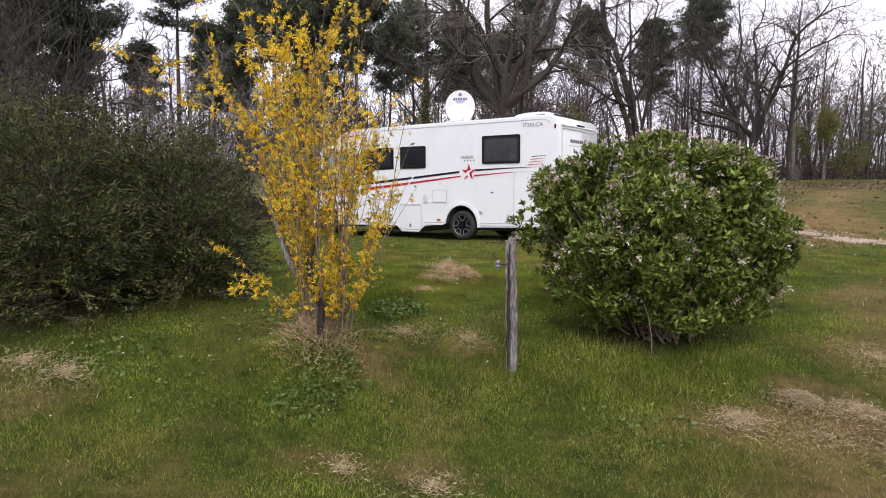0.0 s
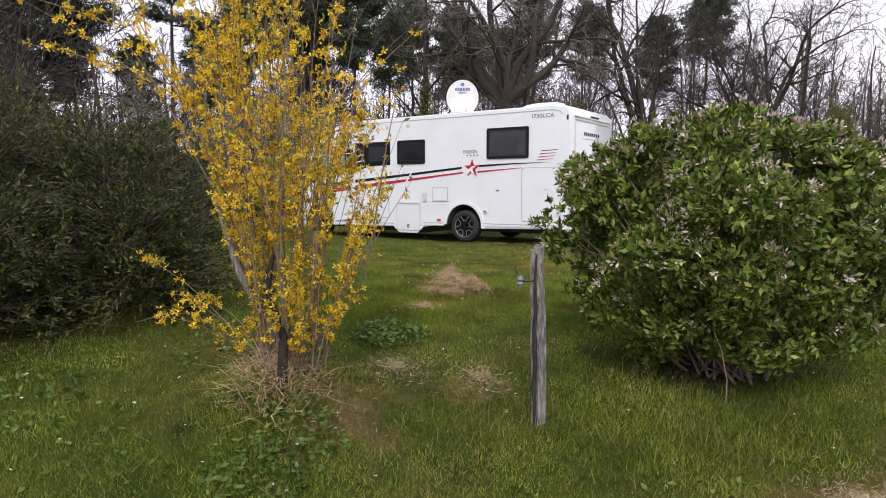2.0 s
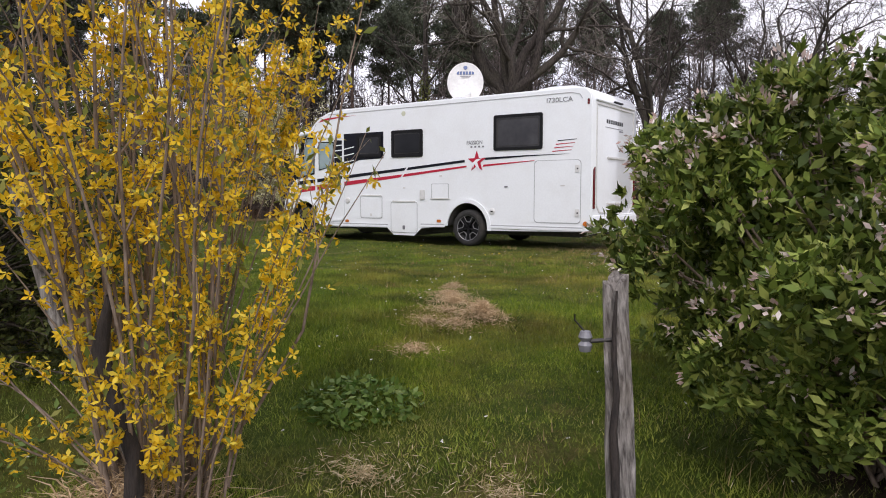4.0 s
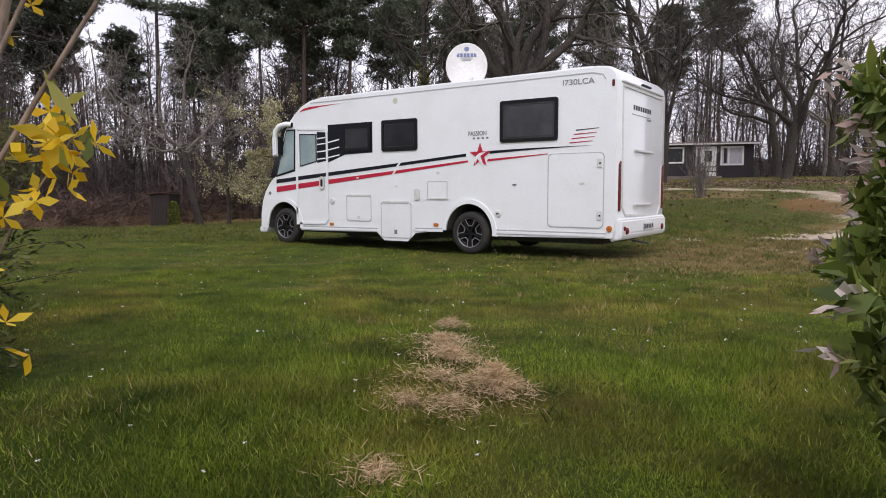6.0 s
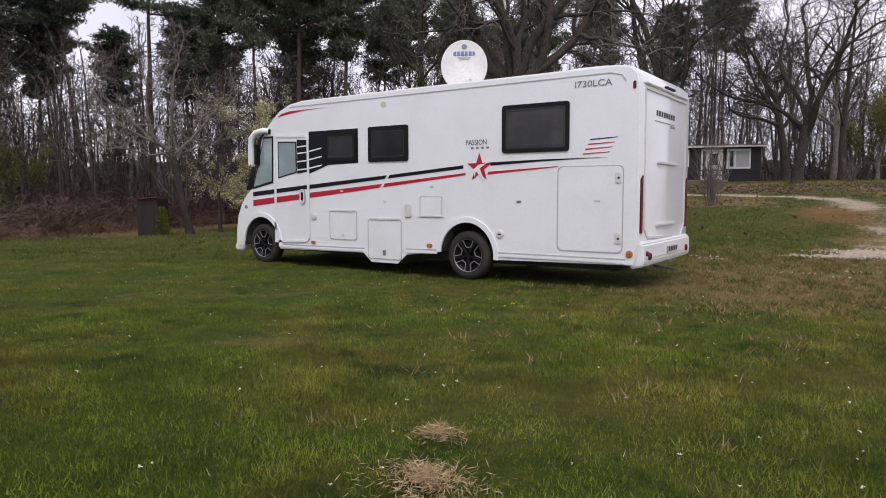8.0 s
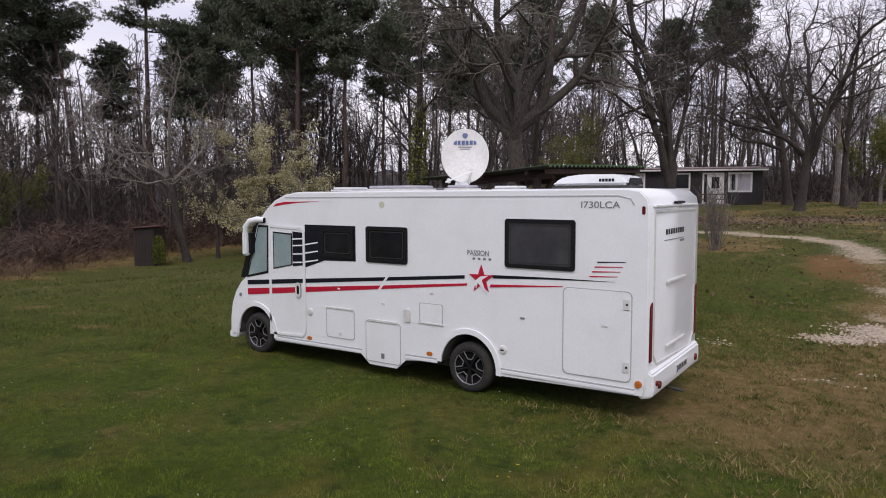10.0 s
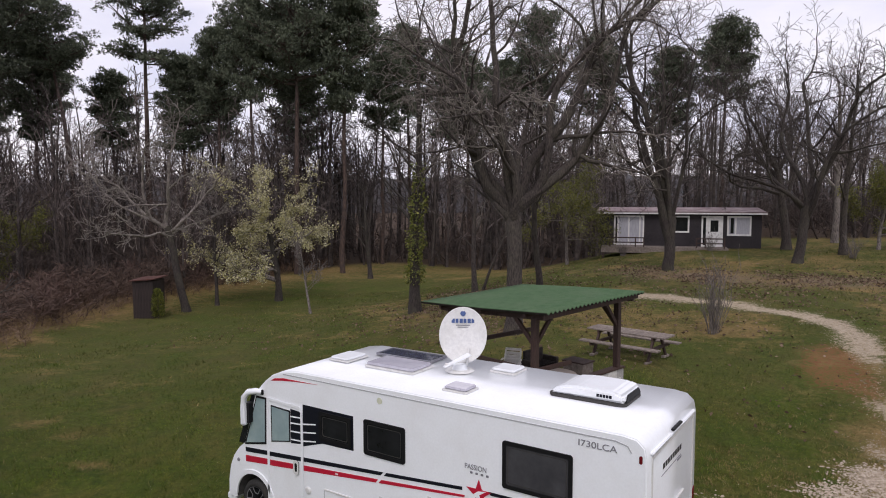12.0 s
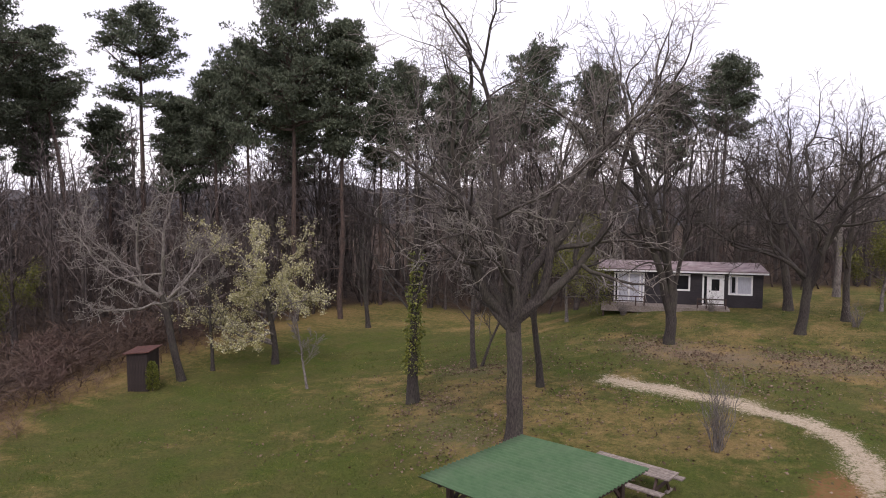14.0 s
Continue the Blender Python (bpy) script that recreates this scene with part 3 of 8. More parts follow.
def ground_material():
    m, nodes, links, bsdf = nodes_of("meadow")
    mid, _ = noisy(nodes, links, 0.55, 5, 0.35, 0.65)
    fine, fraw = noisy(nodes, links, 7, 8, 0.34, 0.66, rough=0.85)
    tiny, traw = noisy(nodes, links, 60, 4, 0.3, 0.7)
    col = mixed(nodes, links, (0.032, 0.050, 0.008), (0.092, 0.118, 0.019), fine)
    col = mixed(nodes, links, col, mixed(nodes, links, (0.044, 0.052, 0.013), (0.112, 0.106, 0.032), fine), mid)
    brown = mixed(nodes, links, (0.13, 0.088, 0.032), (0.35, 0.242, 0.102), fine)
    clay = mixed(nodes, links, (0.17, 0.062, 0.026), (0.42, 0.21, 0.105), fine)
    stone = mixed(nodes, links, mixed(nodes, links, (0.42, 0.33, 0.23), (0.72, 0.62, 0.48), tiny), mixed(nodes, links, (0.27, 0.20, 0.125), (0.50, 0.41, 0.29), tiny), fine)
    broad, _ = noisy(nodes, links, 0.22, 7, 0.46, 0.66, rough=0.7)
    bm_ = nodes.new("ShaderNodeMath")
    bm_.operation = "MULTIPLY"
    bm_.inputs[1].default_value = 0.45
    links.new(broad, bm_.inputs[0])
    col = mixed(nodes, links, col, mixed(nodes, links, (0.084, 0.080, 0.024), (0.17, 0.148, 0.052), fine), bm_.outputs[0])
    patch, _ = noisy(nodes, links, 0.5, 7, 0.54, 0.68, rough=0.7)
    pm = nodes.new("ShaderNodeMath")
    pm.operation = "MULTIPLY"
    pm.inputs[1].default_value = 0.2
    links.new(patch, pm.inputs[0])
    col = mixed(nodes, links, col, brown, pm.outputs[0])
    ragged, rraw = noisy(nodes, links, 1.7, 9, 0.32, 0.68, rough=0.8)
    # dead-leaf brown, dark enough to serve as painted shade under the shrubs
    litter_shade = mixed(nodes, links, (0.028, 0.019, 0.013), (0.085, 0.057, 0.037), fine)
    fallen = mixed(nodes, links, (0.11, 0.078, 0.050), (0.30, 0.225, 0.165), tiny)
    lush = mixed(nodes, links, (0.036, 0.066, 0.006), (0.105, 0.148, 0.014), fine)
    straw_tone, _ = noisy(nodes, links, 0.55, 5, 0.46, 0.64, rough=0.7)
    deep_tone, _ = noisy(nodes, links, 1.3, 5, 0.54, 0.66, rough=0.7)
    lush = mixed(nodes, links, lush, mixed(nodes, links, (0.085, 0.085, 0.013), (0.18, 0.168, 0.036), fine), straw_tone)
    lush = mixed(nodes, links, lush, mixed(nodes, links, (0.018, 0.036, 0.005), (0.06, 0.10, 0.012), fine), deep_tone)
    for key, other, sharp, bite, torn in (("lush", lush, 1.0, 0.25, ragged), ("leaves", fallen, 1.6, 0.9, fine), ("dry", brown, 1.5, 0.75, ragged), ("litter_shade", litter_shade, 1.6, 0.75, ragged), ("clay", clay, 1.4, 1.2, fine), ("gravel", stone, 2.6, 1.0, fine)):
        at = nodes.new("ShaderNodeAttribute")
        at.attribute_name = key
        sub = nodes.new("ShaderNodeMath")
        sub.operation = "SUBTRACT"
        links.new(at.outputs["Fac"], sub.inputs[0])
        half = nodes.new("ShaderNodeMath")
        half.operation = "MULTIPLY"
        half.inputs[1].default_value = bite
        links.new(torn, half.inputs[0])
        links.new(half.outputs[0], sub.inputs[1])
        mul = nodes.new("ShaderNodeMath")
        mul.operation, mul.use_clamp = "MULTIPLY", True
        mul.inputs[1].default_value = sharp
        links.new(sub.outputs[0], mul.inputs[0])
        col = mixed(nodes, links, col, other, mul.outputs[0])
    links.new(col, bsdf.inputs["Base Color"])
    bsdf.inputs["Roughness"].default_value = 0.95
    bsdf.inputs["Specular IOR Level"].default_value = 0.15
    bp = nodes.new("ShaderNodeBump")
    bp.inputs["Strength"].default_value, bp.inputs["Distance"].default_value = 1.0, 0.1
    links.new(fraw, bp.inputs["Height"])
    links.new(bp.outputs["Normal"], bsdf.inputs["Normal"])
    return m


ground_mesh = big_mesh("ground", np.stack([GX.ravel(), GY.ravel(), GZ.ravel()], 1), np.stack([gi, gi + 1, gi + nx + 1, gi + nx], 1), [ground_material()], smooth=True)
for key, value in (("lush", 1 - 0.75 * smooth01(-3, 14, FWD[0] * GX + FWD[1] * GY) - 0.25 * smooth01(14, 30, FWD[0] * GX + FWD[1] * GY)), ("gravel", gravel_at(GX, GY)), ("clay", clay_at(GX, GY)), ("dry", dry_at(GX, GY)), ("litter_shade", litter_shade_at(GX, GY)), ("leaves", leaves_at(GX, GY))):
    ground_mesh.attributes.new(key, "FLOAT", "POINT").data.foreach_set("value", value.ravel().astype(np.float32))
ground = tagged(new("ground", ground_mesh), "mown spring lawn with dry patches and a gravel track", "ground", kind="structure")


# ---- motorhome ----
def build_motorhome():
    van = thing("motorhome", (0, 0, 0), "white integrated motorhome with red and black stripes, parked on the lawn", "motorhome")
    W = 2.3
    arch_r = [(0.0 + 0.46 * math.cos(radians(a)), 0.36 + 0.5 * math.sin(radians(a))) for a in range(-4, 185, 12)]
    arch_f = [(-4.37 + 0.47 * math.cos(radians(a)), 0.36 + 0.5 * math.sin(radians(a))) for a in range(-8, 189, 12)]
    outline = [(2.46, 0.36)] + arch_r + [(-1.1, 0.32), (-1.27, 0.17), (-1.80, 0.17), (-1.97, 0.31), (-2.9, 0.30)] + arch_f
    outline += [(-5.0, 0.27), (-5.08, 0.34), (-5.07, 0.6), (-5.02, 0.86), (-4.92, 1.07), (-4.78, 1.24), (-4.62, 1.36), (-4.47, 1.80), (-4.33, 2.24),
                (-4.20, 2.42), (-4.05, 2.56), (-3.87, 2.69), (-3.62, 2.79), (-3.3, 2.835), (-1.2, 2.85), (2.2, 2.865), (2.38, 2.84), (2.48, 2.75), (2.51, 2.6), (2.51, 0.62), (2.49, 0.45)]
    bm = bmesh.new()
    a = [bm.verts.new((x, 0, z)) for x, z in outline]
    b = [bm.verts.new((x, W, z)) for x, z in outline]
    n = len(outline)
    bm.faces.new(a)
    bm.faces.new(b[::-1])
    for i in range(n):
        j = (i + 1) % n
        bm.faces.new((a[i], b[i], b[j], a[j]))
    bmesh.ops.recalc_face_normals(bm, faces=bm.faces[:])
    first = 1 + len(arch_r) + 5 + len(arch_f)
    soft = []
    for i in range(first, n):
        j = (i + 1) % n
        if j == 0:
            continue
        soft += [e for e in bm.edges if {e.verts[0], e.verts[1]} in ({a[i], a[j]}, {b[i], b[j]})]
    bmesh.ops.bevel(bm, geom=soft, offset=0.085, segments=5, affect="EDGES", clamp_overlap=True)
    bm.normal_update()
    for f in bm.faces:
        c = f.calc_center_median()
        low = c.z < 0.9 and abs(f.normal.y) < 0.5 and 0.1 < c.y < W - 0.1 and c.x < 2.44 and c.x > -4.95
        f.material_index = 1 if low else 0
    me = as_mesh("body", bm, (WHITE_GEL, DARK_STEEL))
    for p in me.polygons:
        p.use_smooth = len(p.vertices) <= 4
    body = part("body", me, None, van)

    # dark underside between the axles
    part("underbody", box(-4.3, 2.2, 0.3, 2.0, 0.24, 0.5, 0.02), DARK_STEEL, van)
    part("spare_tank", box(-3.2, -2.2, 0.5, 1.6, 0.17, 0.3, 0.03), DARK_STEEL, van)

    # wheel arches: a raised lip
    for cx, name in ((0.0, "rear_wheel_arch"), (-4.37, "front_wheel_arch")):
        for y0, dy in ((-0.022, 0.03), (W - 0.008, 0.03)):
            out = [(cx + 0.53 * math.cos(radians(t)), 0.36 + 0.56 * math.sin(radians(t))) for t in range(-4, 185, 9)]
            inn = [(cx + 0.455 * math.cos(radians(t)), 0.36 + 0.485 * math.sin(radians(t))) for t in range(-4, 185, 9)]
            lip = bmesh.new()
            v = [[lip.verts.new((x, w, z)) for x, z in pts] for pts, w in ((out, y0), (out, y0 + dy), (inn, y0 + dy), (inn, y0))]
            for k in range(4):
                for i in range(len(out) - 1):
                    lip.faces.new((v[k][i], v[k][i + 1], v[(k + 1) % 4][i + 1], v[(k + 1) % 4][i]))
            for i in (0, -1):
                lip.faces.new([v[k][i] for k in range(4)])
            bmesh.ops.recalc_face_normals(lip, faces=lip.faces[:])
            part(name, lip, WHITE_GEL, van)

    # wheels
    def wheel(x, y, out):
        tyre = part("wheel", lathe([(0.24, 0.10), (0.27, 0.115), (0.33, 0.105), (0.355, 0.07), (0.36, 0.0), (0.355, -0.07), (0.33, -0.105), (0.27, -0.115), (0.24, -0.10)], 40, "y", caps=False), RUBBER, van, smooth=True)
        tyre.location = (x, y, 0.36)
        s = -out
        rim = lathe([(0.245, s * 0.112), (0.235, s * 0.085), (0.20, s * 0.05), (0.05, s * 0.045), (0.0, s * 0.045)], 32, "y", caps=False)
        part("rim", rim, BLACK_PLASTIC, tyre)
        part("rim_lip", lathe([(0.232, s * 0.104), (0.243, s * 0.114), (0.238, s * 0.10)], 32, "y", caps=False), ALLOY, tyre, "bright machined rim edge")
        for k in range(5):
            t = 2 * math.pi * k / 5 + 0.3
            at = lambda r, a, d: (r * math.cos(a), s * d, r * math.sin(a))
            fork = bmesh.new()
            beam(at(0.232, t - 0.40, 0.102), at(0.125, t - 0.30, 0.094), 0.012, 0.014, 0.003, fork)
            beam(at(0.125, t - 0.32, 0.094), at(0.125, t + 0.32, 0.094), 0.012, 0.014, 0.003, fork)
            beam(at(0.125, t + 0.30, 0.094), at(0.232, t + 0.40, 0.102), 0.012, 0.014, 0.003, fork)
            part("spoke_edge", fork, ALLOY, tyre, "bright edge of a black spoke pocket")
            b = t + math.pi / 5
            part("spoke", beam(at(0.03, b, 0.085), at(0.234, b, 0.092), 0.06, 0.02, 0.004), BLACK_PLASTIC, tyre)
        part("hub_cap", lathe([(0.0, s * 0.095), (0.03, s * 0.093), (0.036, s * 0.07)], 16, "y"), BLACK_PLASTIC, tyre)
        return tyre
    for x, y, out in ((0, 0.13, 1), (-4.37, 0.13, 1), (0, W - 0.13, -1), (-4.37, W - 0.13, -1)):
        wheel(x, y, out)

    # windows in the side: a black surround, the pane a little proud inside it
    def side_window(x0, x1, z0, z1, name="window", catch=True, glass=None):
        fr = part(name, ring(rounded(x0, x1, z0, z1, 0.04), rounded(x0 + 0.055, x1 - 0.055, z0 + 0.055, z1 - 0.055, 0.03), "y", -0.02, 0.024), BLACK_PLASTIC, van)
        part("pane", prism(rounded(x0 + 0.05, x1 - 0.05, z0 + 0.05, z1 - 0.05, 0.03), "y", -0.012, 0.014), glass or TINTED, fr, "smoked acrylic pane")
        part("inner_rim", ring(rounded(x0 + 0.075, x1 - 0.075, z0 + 0.075, z1 - 0.075, 0.03), rounded(x0 + 0.085, x1 - 0.085, z0 + 0.085, z1 - 0.085, 0.03), "y", -0.016, 0.004), RUBBER, fr)
        if catch:
            part("catch", box((x0 + x1) / 2 - 0.04, (x0 + x1) / 2 + 0.04, -0.03, -0.012, z0 + 0.02, z0 + 0.055, 0.004), BLACK_PLASTIC, fr)
    side_window(0.58, 1.58, 1.82, 2.47, glass=GREY_PANE)
    side_window(-1.84, -1.05, 1.76, 2.31)
    part("window_graphic", prism([(-3.15, 1.60), (-2.72, 1.735), (-2.06, 1.755), (-2.06, 2.305), (-3.15, 2.305)], "y", -0.006, 0.007), BLACK_FILM, van, "black graphic round the kitchen window")
    for z in (1.69, 1.835, 1.975):
        part("white_bar", prism([(-3.15, z - 0.012), (-3.15, z + 0.012), (-2.86, z + 0.055), (-2.86, z + 0.035)], "y", -0.010, 0.005), WHITE_GEL, van)
    side_window(-2.78, -2.10, 1.79, 2.26, catch=False)

    # cab: windscreen edge, quarter window, door
    part("windscreen", prism([(-4.80, 1.33), (-4.60, 1.85), (-4.44, 2.24), (-4.28, 2.36), (-4.25, 2.28), (-4.58, 1.33)], "y", 0.02, W - 0.04, bevel=0.01), TINTED, van, "dark windscreen wrapping round the nose")
    part("quarter_window_frame", prism([(-4.60, 1.34), (-4.045, 1.45), (-4.02, 2.27), (-4.27, 2.27)], "y", -0.007, 0.009), BLACK_PLASTIC, van)
    part("quarter_window", prism([(-4.545, 1.385), (-4.075, 1.485), (-4.05, 2.235), (-4.255, 2.235)], "y", -0.013, 0.008), TEAL_GLASS, van, "cab side glass with a pale blind behind")
    door = part("door", prism([(-3.98, 0.42), (-3.97, 2.25), (-3.23, 2.22), (-3.18, 2.16), (-3.18, 0.54), (-3.25, 0.46)], "y", -0.010, 0.012, bevel=0.003), WHITE_GEL, van)
    part("gap", ring([(-4.0, 0.405), (-3.985, 2.27), (-3.22, 2.24), (-3.165, 2.17), (-3.165, 0.53), (-3.24, 0.445)], [(-3.985, 0.42), (-3.972, 2.255), (-3.228, 2.226), (-3.178, 2.165), (-3.178, 0.535), (-3.248, 0.455)], "y", -0.004, 0.005), SEAM_GREY, door)
    part("door_window", prism([(-3.90, 1.53), (-3.90, 2.17), (-3.44, 2.15), (-3.44, 1.62)], "y", -0.017, 0.008), BLACK_PLASTIC, door)
    part("door_glass", prism([(-3.875, 1.555), (-3.875, 2.145), (-3.465, 2.125), (-3.465, 1.635)], "y", -0.021, 0.006), TEAL_GLASS, door, "teal glass with a blind drawn behind")
    part("door_graphic", prism([(-3.43, 1.60), (-3.205, 1.63), (-3.205, 2.17), (-3.43, 2.185)], "y", -0.014, 0.005), BLACK_FILM, door)
    for z in (1.67, 1.81, 1.95, 2.06):
        part("white_bar", prism([(-3.43, z - 0.014), (-3.43, z + 0.008), (-3.205, z + 0.022), (-3.205, z)], "y", -0.018, 0.005), WHITE_GEL, door)
    part("door_surround", ring([(-4.01, 0.40), (-3.995, 2.29), (-3.21, 2.26), (-3.15, 2.18), (-3.15, 0.52), (-3.23, 0.43)], [(-3.965, 0.44), (-3.955, 2.245), (-3.235, 2.215), (-3.19, 2.155), (-3.19, 0.545), (-3.255, 0.47)], "y", -0.022, 0.010), WHITE_GEL, door)
    part("door_handle", prism(rounded(-3.36, -3.25, 1.10, 1.33, 0.05), "y", -0.035, 0.028, bevel=0.006), BLACK_PLASTIC, door)
    part("handle_recess", ring(rounded(-3.365, -3.245, 1.09, 1.34, 0.055), rounded(-3.335, -3.275, 1.14, 1.29, 0.03), "y", -0.038, 0.006), GEL_GREY, door)

    # long stripes, in runs broken by two slanting gaps
    def stripe(pts, m, name):
        part(name, prism(pts, "y", -0.016 if pts[0][0] < -3.17 and pts[2][0] > -3.99 else -0.006, 0.007), m, van)
    B = lambda x: (1.29 + (x + 4.61) * 0.0835, 1.21 + (x + 4.62) * 0.0905)
    R = lambda x: (1.145 + (x + 4.6) * 0.0905, 1.033 + (x + 4.6) * 0.108)
    for x0, x1 in ((-4.58, -4.03), (-3.95, -3.21), (-3.15, -1.52), (-1.46, -0.06)):
        t = 0.05 if x0 > -3.2 and x0 < -2 else 0
        u = 0.05 if x0 > -2 else 0
        stripe([(x0, B(x0)[1]), (x0 + u, B(x0)[0]), (x1 + t, B(x1)[0]), (x1, B(x1)[1])], BLACK_FILM, "black_stripe")
    for x0, x1 in ((-4.58, -4.03), (-3.95, -3.38), (-3.15, -1.62), (-1.56, -0.02)):
        t = 0.05 if x0 > -3.2 and x0 < -2 else 0
        u = 0.05 if x0 > -2 else 0
        stripe([(x0, R(x0)[1]), (x0 + u, R(x0)[0]), (x1 + t, R(x1)[0]), (x1, R(x1)[1])], RED_FILM, "red_stripe")
    stripe([(0.40, 1.655), (0.36, 1.70), (1.2, 1.72), (2.10, 1.725), (1.2, 1.695)], BLACK_FILM, "black_stripe")
    stripe([(0.34, 1.53), (0.36, 1.57), (1.42, 1.625), (1.42, 1.615)], RED_FILM, "red_stripe")
    part("red_swoosh", prism([(-3.90, 2.59), (-3.80, 2.645), (-3.6, 2.675), (-2.80, 2.685), (-3.3, 2.66), (-3.65, 2.625)], "y", -0.005, 0.006), RED_FILM, van)
    for k in range(4):
        x, z = 1.87 - 0.033 * k, 1.955 - 0.061 * k
        part("tail_line", prism([(x, z - 0.008), (x, z + 0.008), (x + 0.36, z + 0.022), (x + 0.36, z + 0.014)], "y", -0.005, 0.006), BLACK_FILM if k == 0 else RED_FILM, van)
    star = [(0.21 + (0.205 if k % 2 == 0 else 0.082) * math.sin(2 * math.pi * k / 10), 1.63 + (0.205 if k % 2 == 0 else 0.082) * math.cos(2 * math.pi * k / 10)) for k in range(10)]
    part("star", prism(star, "y", -0.010, 0.010), RED_FILM, van, "red five-pointed star")
    part("star_slash", prism([(0.11, 1.60), (0.20, 1.67), (0.33, 1.69), (0.22, 1.62), (0.30, 1.43), (0.16, 1.58), (0.13, 1.50)], "y", -0.014, 0.006), WHITE_GEL, van)
    part("roof_mark", lathe([(0.0, -0.006), (0.05, -0.006), (0.05, 0.001)], 16, "y", (-1.53, 0, 2.64)), surface("faded_sticker", (0.55, 0.57, 0.42), (0.6, 0.62, 0.48), 20, 0.5, 0.0), van)

    # lettering
    def words(text, x, z, size, m, turn=0.0, shear=0.0):
        cu = bpy.data.curves.new("lettering", "FONT")
        cu.body, cu.size, cu.extrude, cu.shear = text, size, 0.002, shear
        tmp = bpy.data.objects.new("tmp_text", cu)
        scene.collection.objects.link(tmp)
        bpy.context.view_layer.update()
        me = bpy.data.meshes.new_from_object(tmp.evaluated_get(bpy.context.evaluated_depsgraph_get()))
        me.materials.clear()
        me.materials.append(m)
        bpy.data.objects.remove(tmp)
        ob = new("lettering", me)
        ob.parent = van
        return ob, me
    ob, me = words("PASSION", 0, 0, 0.105, GREY_FILM)
    ob.matrix_basis = pose(-0.02, -0.005, 1.955, 90, 0, 0) @ Matrix.Diagonal((0.86, 1, 1, 1))
    for k in range(4):
        part("dot", prism(rounded(0.07 + 0.085 * k, 0.11 + 0.085 * k, 1.895, 1.925, 0.008), "y", -0.005, 0.006), GREY_FILM, van)
    ob, me = words("I730LCA", 0, 0, 0.115, GREY_FILM)
    ob.matrix_basis = pose(1.64, -0.005, 2.625, 90, 0, 0) @ Matrix.Diagonal((1.22, 1, 1, 1))

    # service hatches, caps and lamps on the side
    def hatch(x0, x1, z0, z1, name, r=0.05):
        h = part(name, prism(rounded(x0 + 0.012, x1 - 0.012, z0 + 0.012, z1 - 0.012, r), "y", -0.008, 0.010, bevel=0.002), WHITE_GEL, van)
        part("frame_rim", ring(rounded(x0, x1, z0, z1, r), rounded(x0 + 0.01, x1 - 0.01, z0 + 0.01, z1 - 0.01, r), "y", -0.007, 0.008), SEAM_GREY, h)
        return h
    h = hatch(1.42, 2.32, 0.50, 1.62, "garage_door", 0.07)
    for x, z in ((2.25, 1.46), (2.255, 0.69)):
        lk = part("lock", prism(rounded(x - 0.04, x + 0.04, z - 0.065, z + 0.065, 0.015), "y", -0.022, 0.016, bevel=0.004), GEL_GREY, h)
        part("keyhole", lathe([(0.0, -0.027), (0.014, -0.026), (0.016, -0.018)], 10, "y", (x + 0.01, 0, z)), BLACK_PLASTIC, lk)
    part("lock_flap", box(1.94, 2.02, -0.016, -0.006, 1.155, 1.18, 0.003), GEL_GREY, h)
    part("side_catch", box(0.81, 0.88, -0.012, 0.001, 1.14, 1.165, 0.003), GREY_FILM, van)
    cap = part("filler_cap", lathe([(0.0, -0.022), (0.045, -0.02), (0.06, -0.012), (0.064, 0.002)], 20, "y", (0.55, 0, 0.69)), GEL_GREY, van)
    part("cap_slot", box(0.525, 0.575, -0.027, -0.02, 0.68, 0.70, 0.002), BLACK_PLASTIC, cap)
    cap2 = part("filler_cap", lathe([(0.0, -0.024), (0.045, -0.022), (0.06, -0.012), (0.064, 0.002)], 20, "y", (-3.06, 0, 0.87)), GEL_GREY, van)
    h1 = hatch(-2.70, -2.10, 0.50, 0.99, "service_hatch")
    part("hinge_rail", box(-2.68, -2.12, -0.02, 0.001, 0.965, 0.995, 0.004), GEL_GREY, h1)
    part("lock", box(-2.43, -2.37, -0.018, -0.006, 0.55, 0.60, 0.004), GEL_GREY, h1)
    h2 = hatch(-1.87, -1.19, 0.22, 0.86, "gas_locker")
    part("hinge_rail", box(-1.82, -1.24, -0.022, 0.001, 0.845, 0.88, 0.004), GEL_GREY, h2)
    part("lock", box(-1.56, -1.50, -0.018, -0.006, 0.29, 0.37, 0.004), GREY_FILM, h2)
    h3 = hatch(-0.84, -0.43, 0.92, 1.22, "fridge_vent", 0.02)
    part("sill_rail", box(-0.86, -0.41, -0.018, 0.001, 0.91, 0.935, 0.004), GEL_GREY, h3)
    part("hook_up", prism(rounded(-1.12, -1.0, 0.90, 1.10, 0.03), "y", -0.025, 0.026, bevel=0.006), GEL_GREY, van, "hook-up socket cover")
    for x, z in ((-2.42, 1.30), (-1.52, 1.14), (-0.62, 1.37)):
        part("vent_tag", box(x - 0.03, x + 0.03, -0.010, 0.001, z - 0.014, z + 0.014, 0.003), GEL_GREY, van)
    for x, z in ((-3.08, 0.43), (-0.66, 0.48)):
        part("side_marker", prism(rounded(x - 0.05, x + 0.05, z - 0.028, z + 0.028, 0.025), "y", -0.018, 0.02, bevel=0.004), AMBER_LENS, van)
    part("round_marker", lathe([(0.0, -0.02), (0.04, -0.018), (0.046, 0.002)], 18, "y", (2.41, -0.004, 0.50)), AMBER_LENS, van)
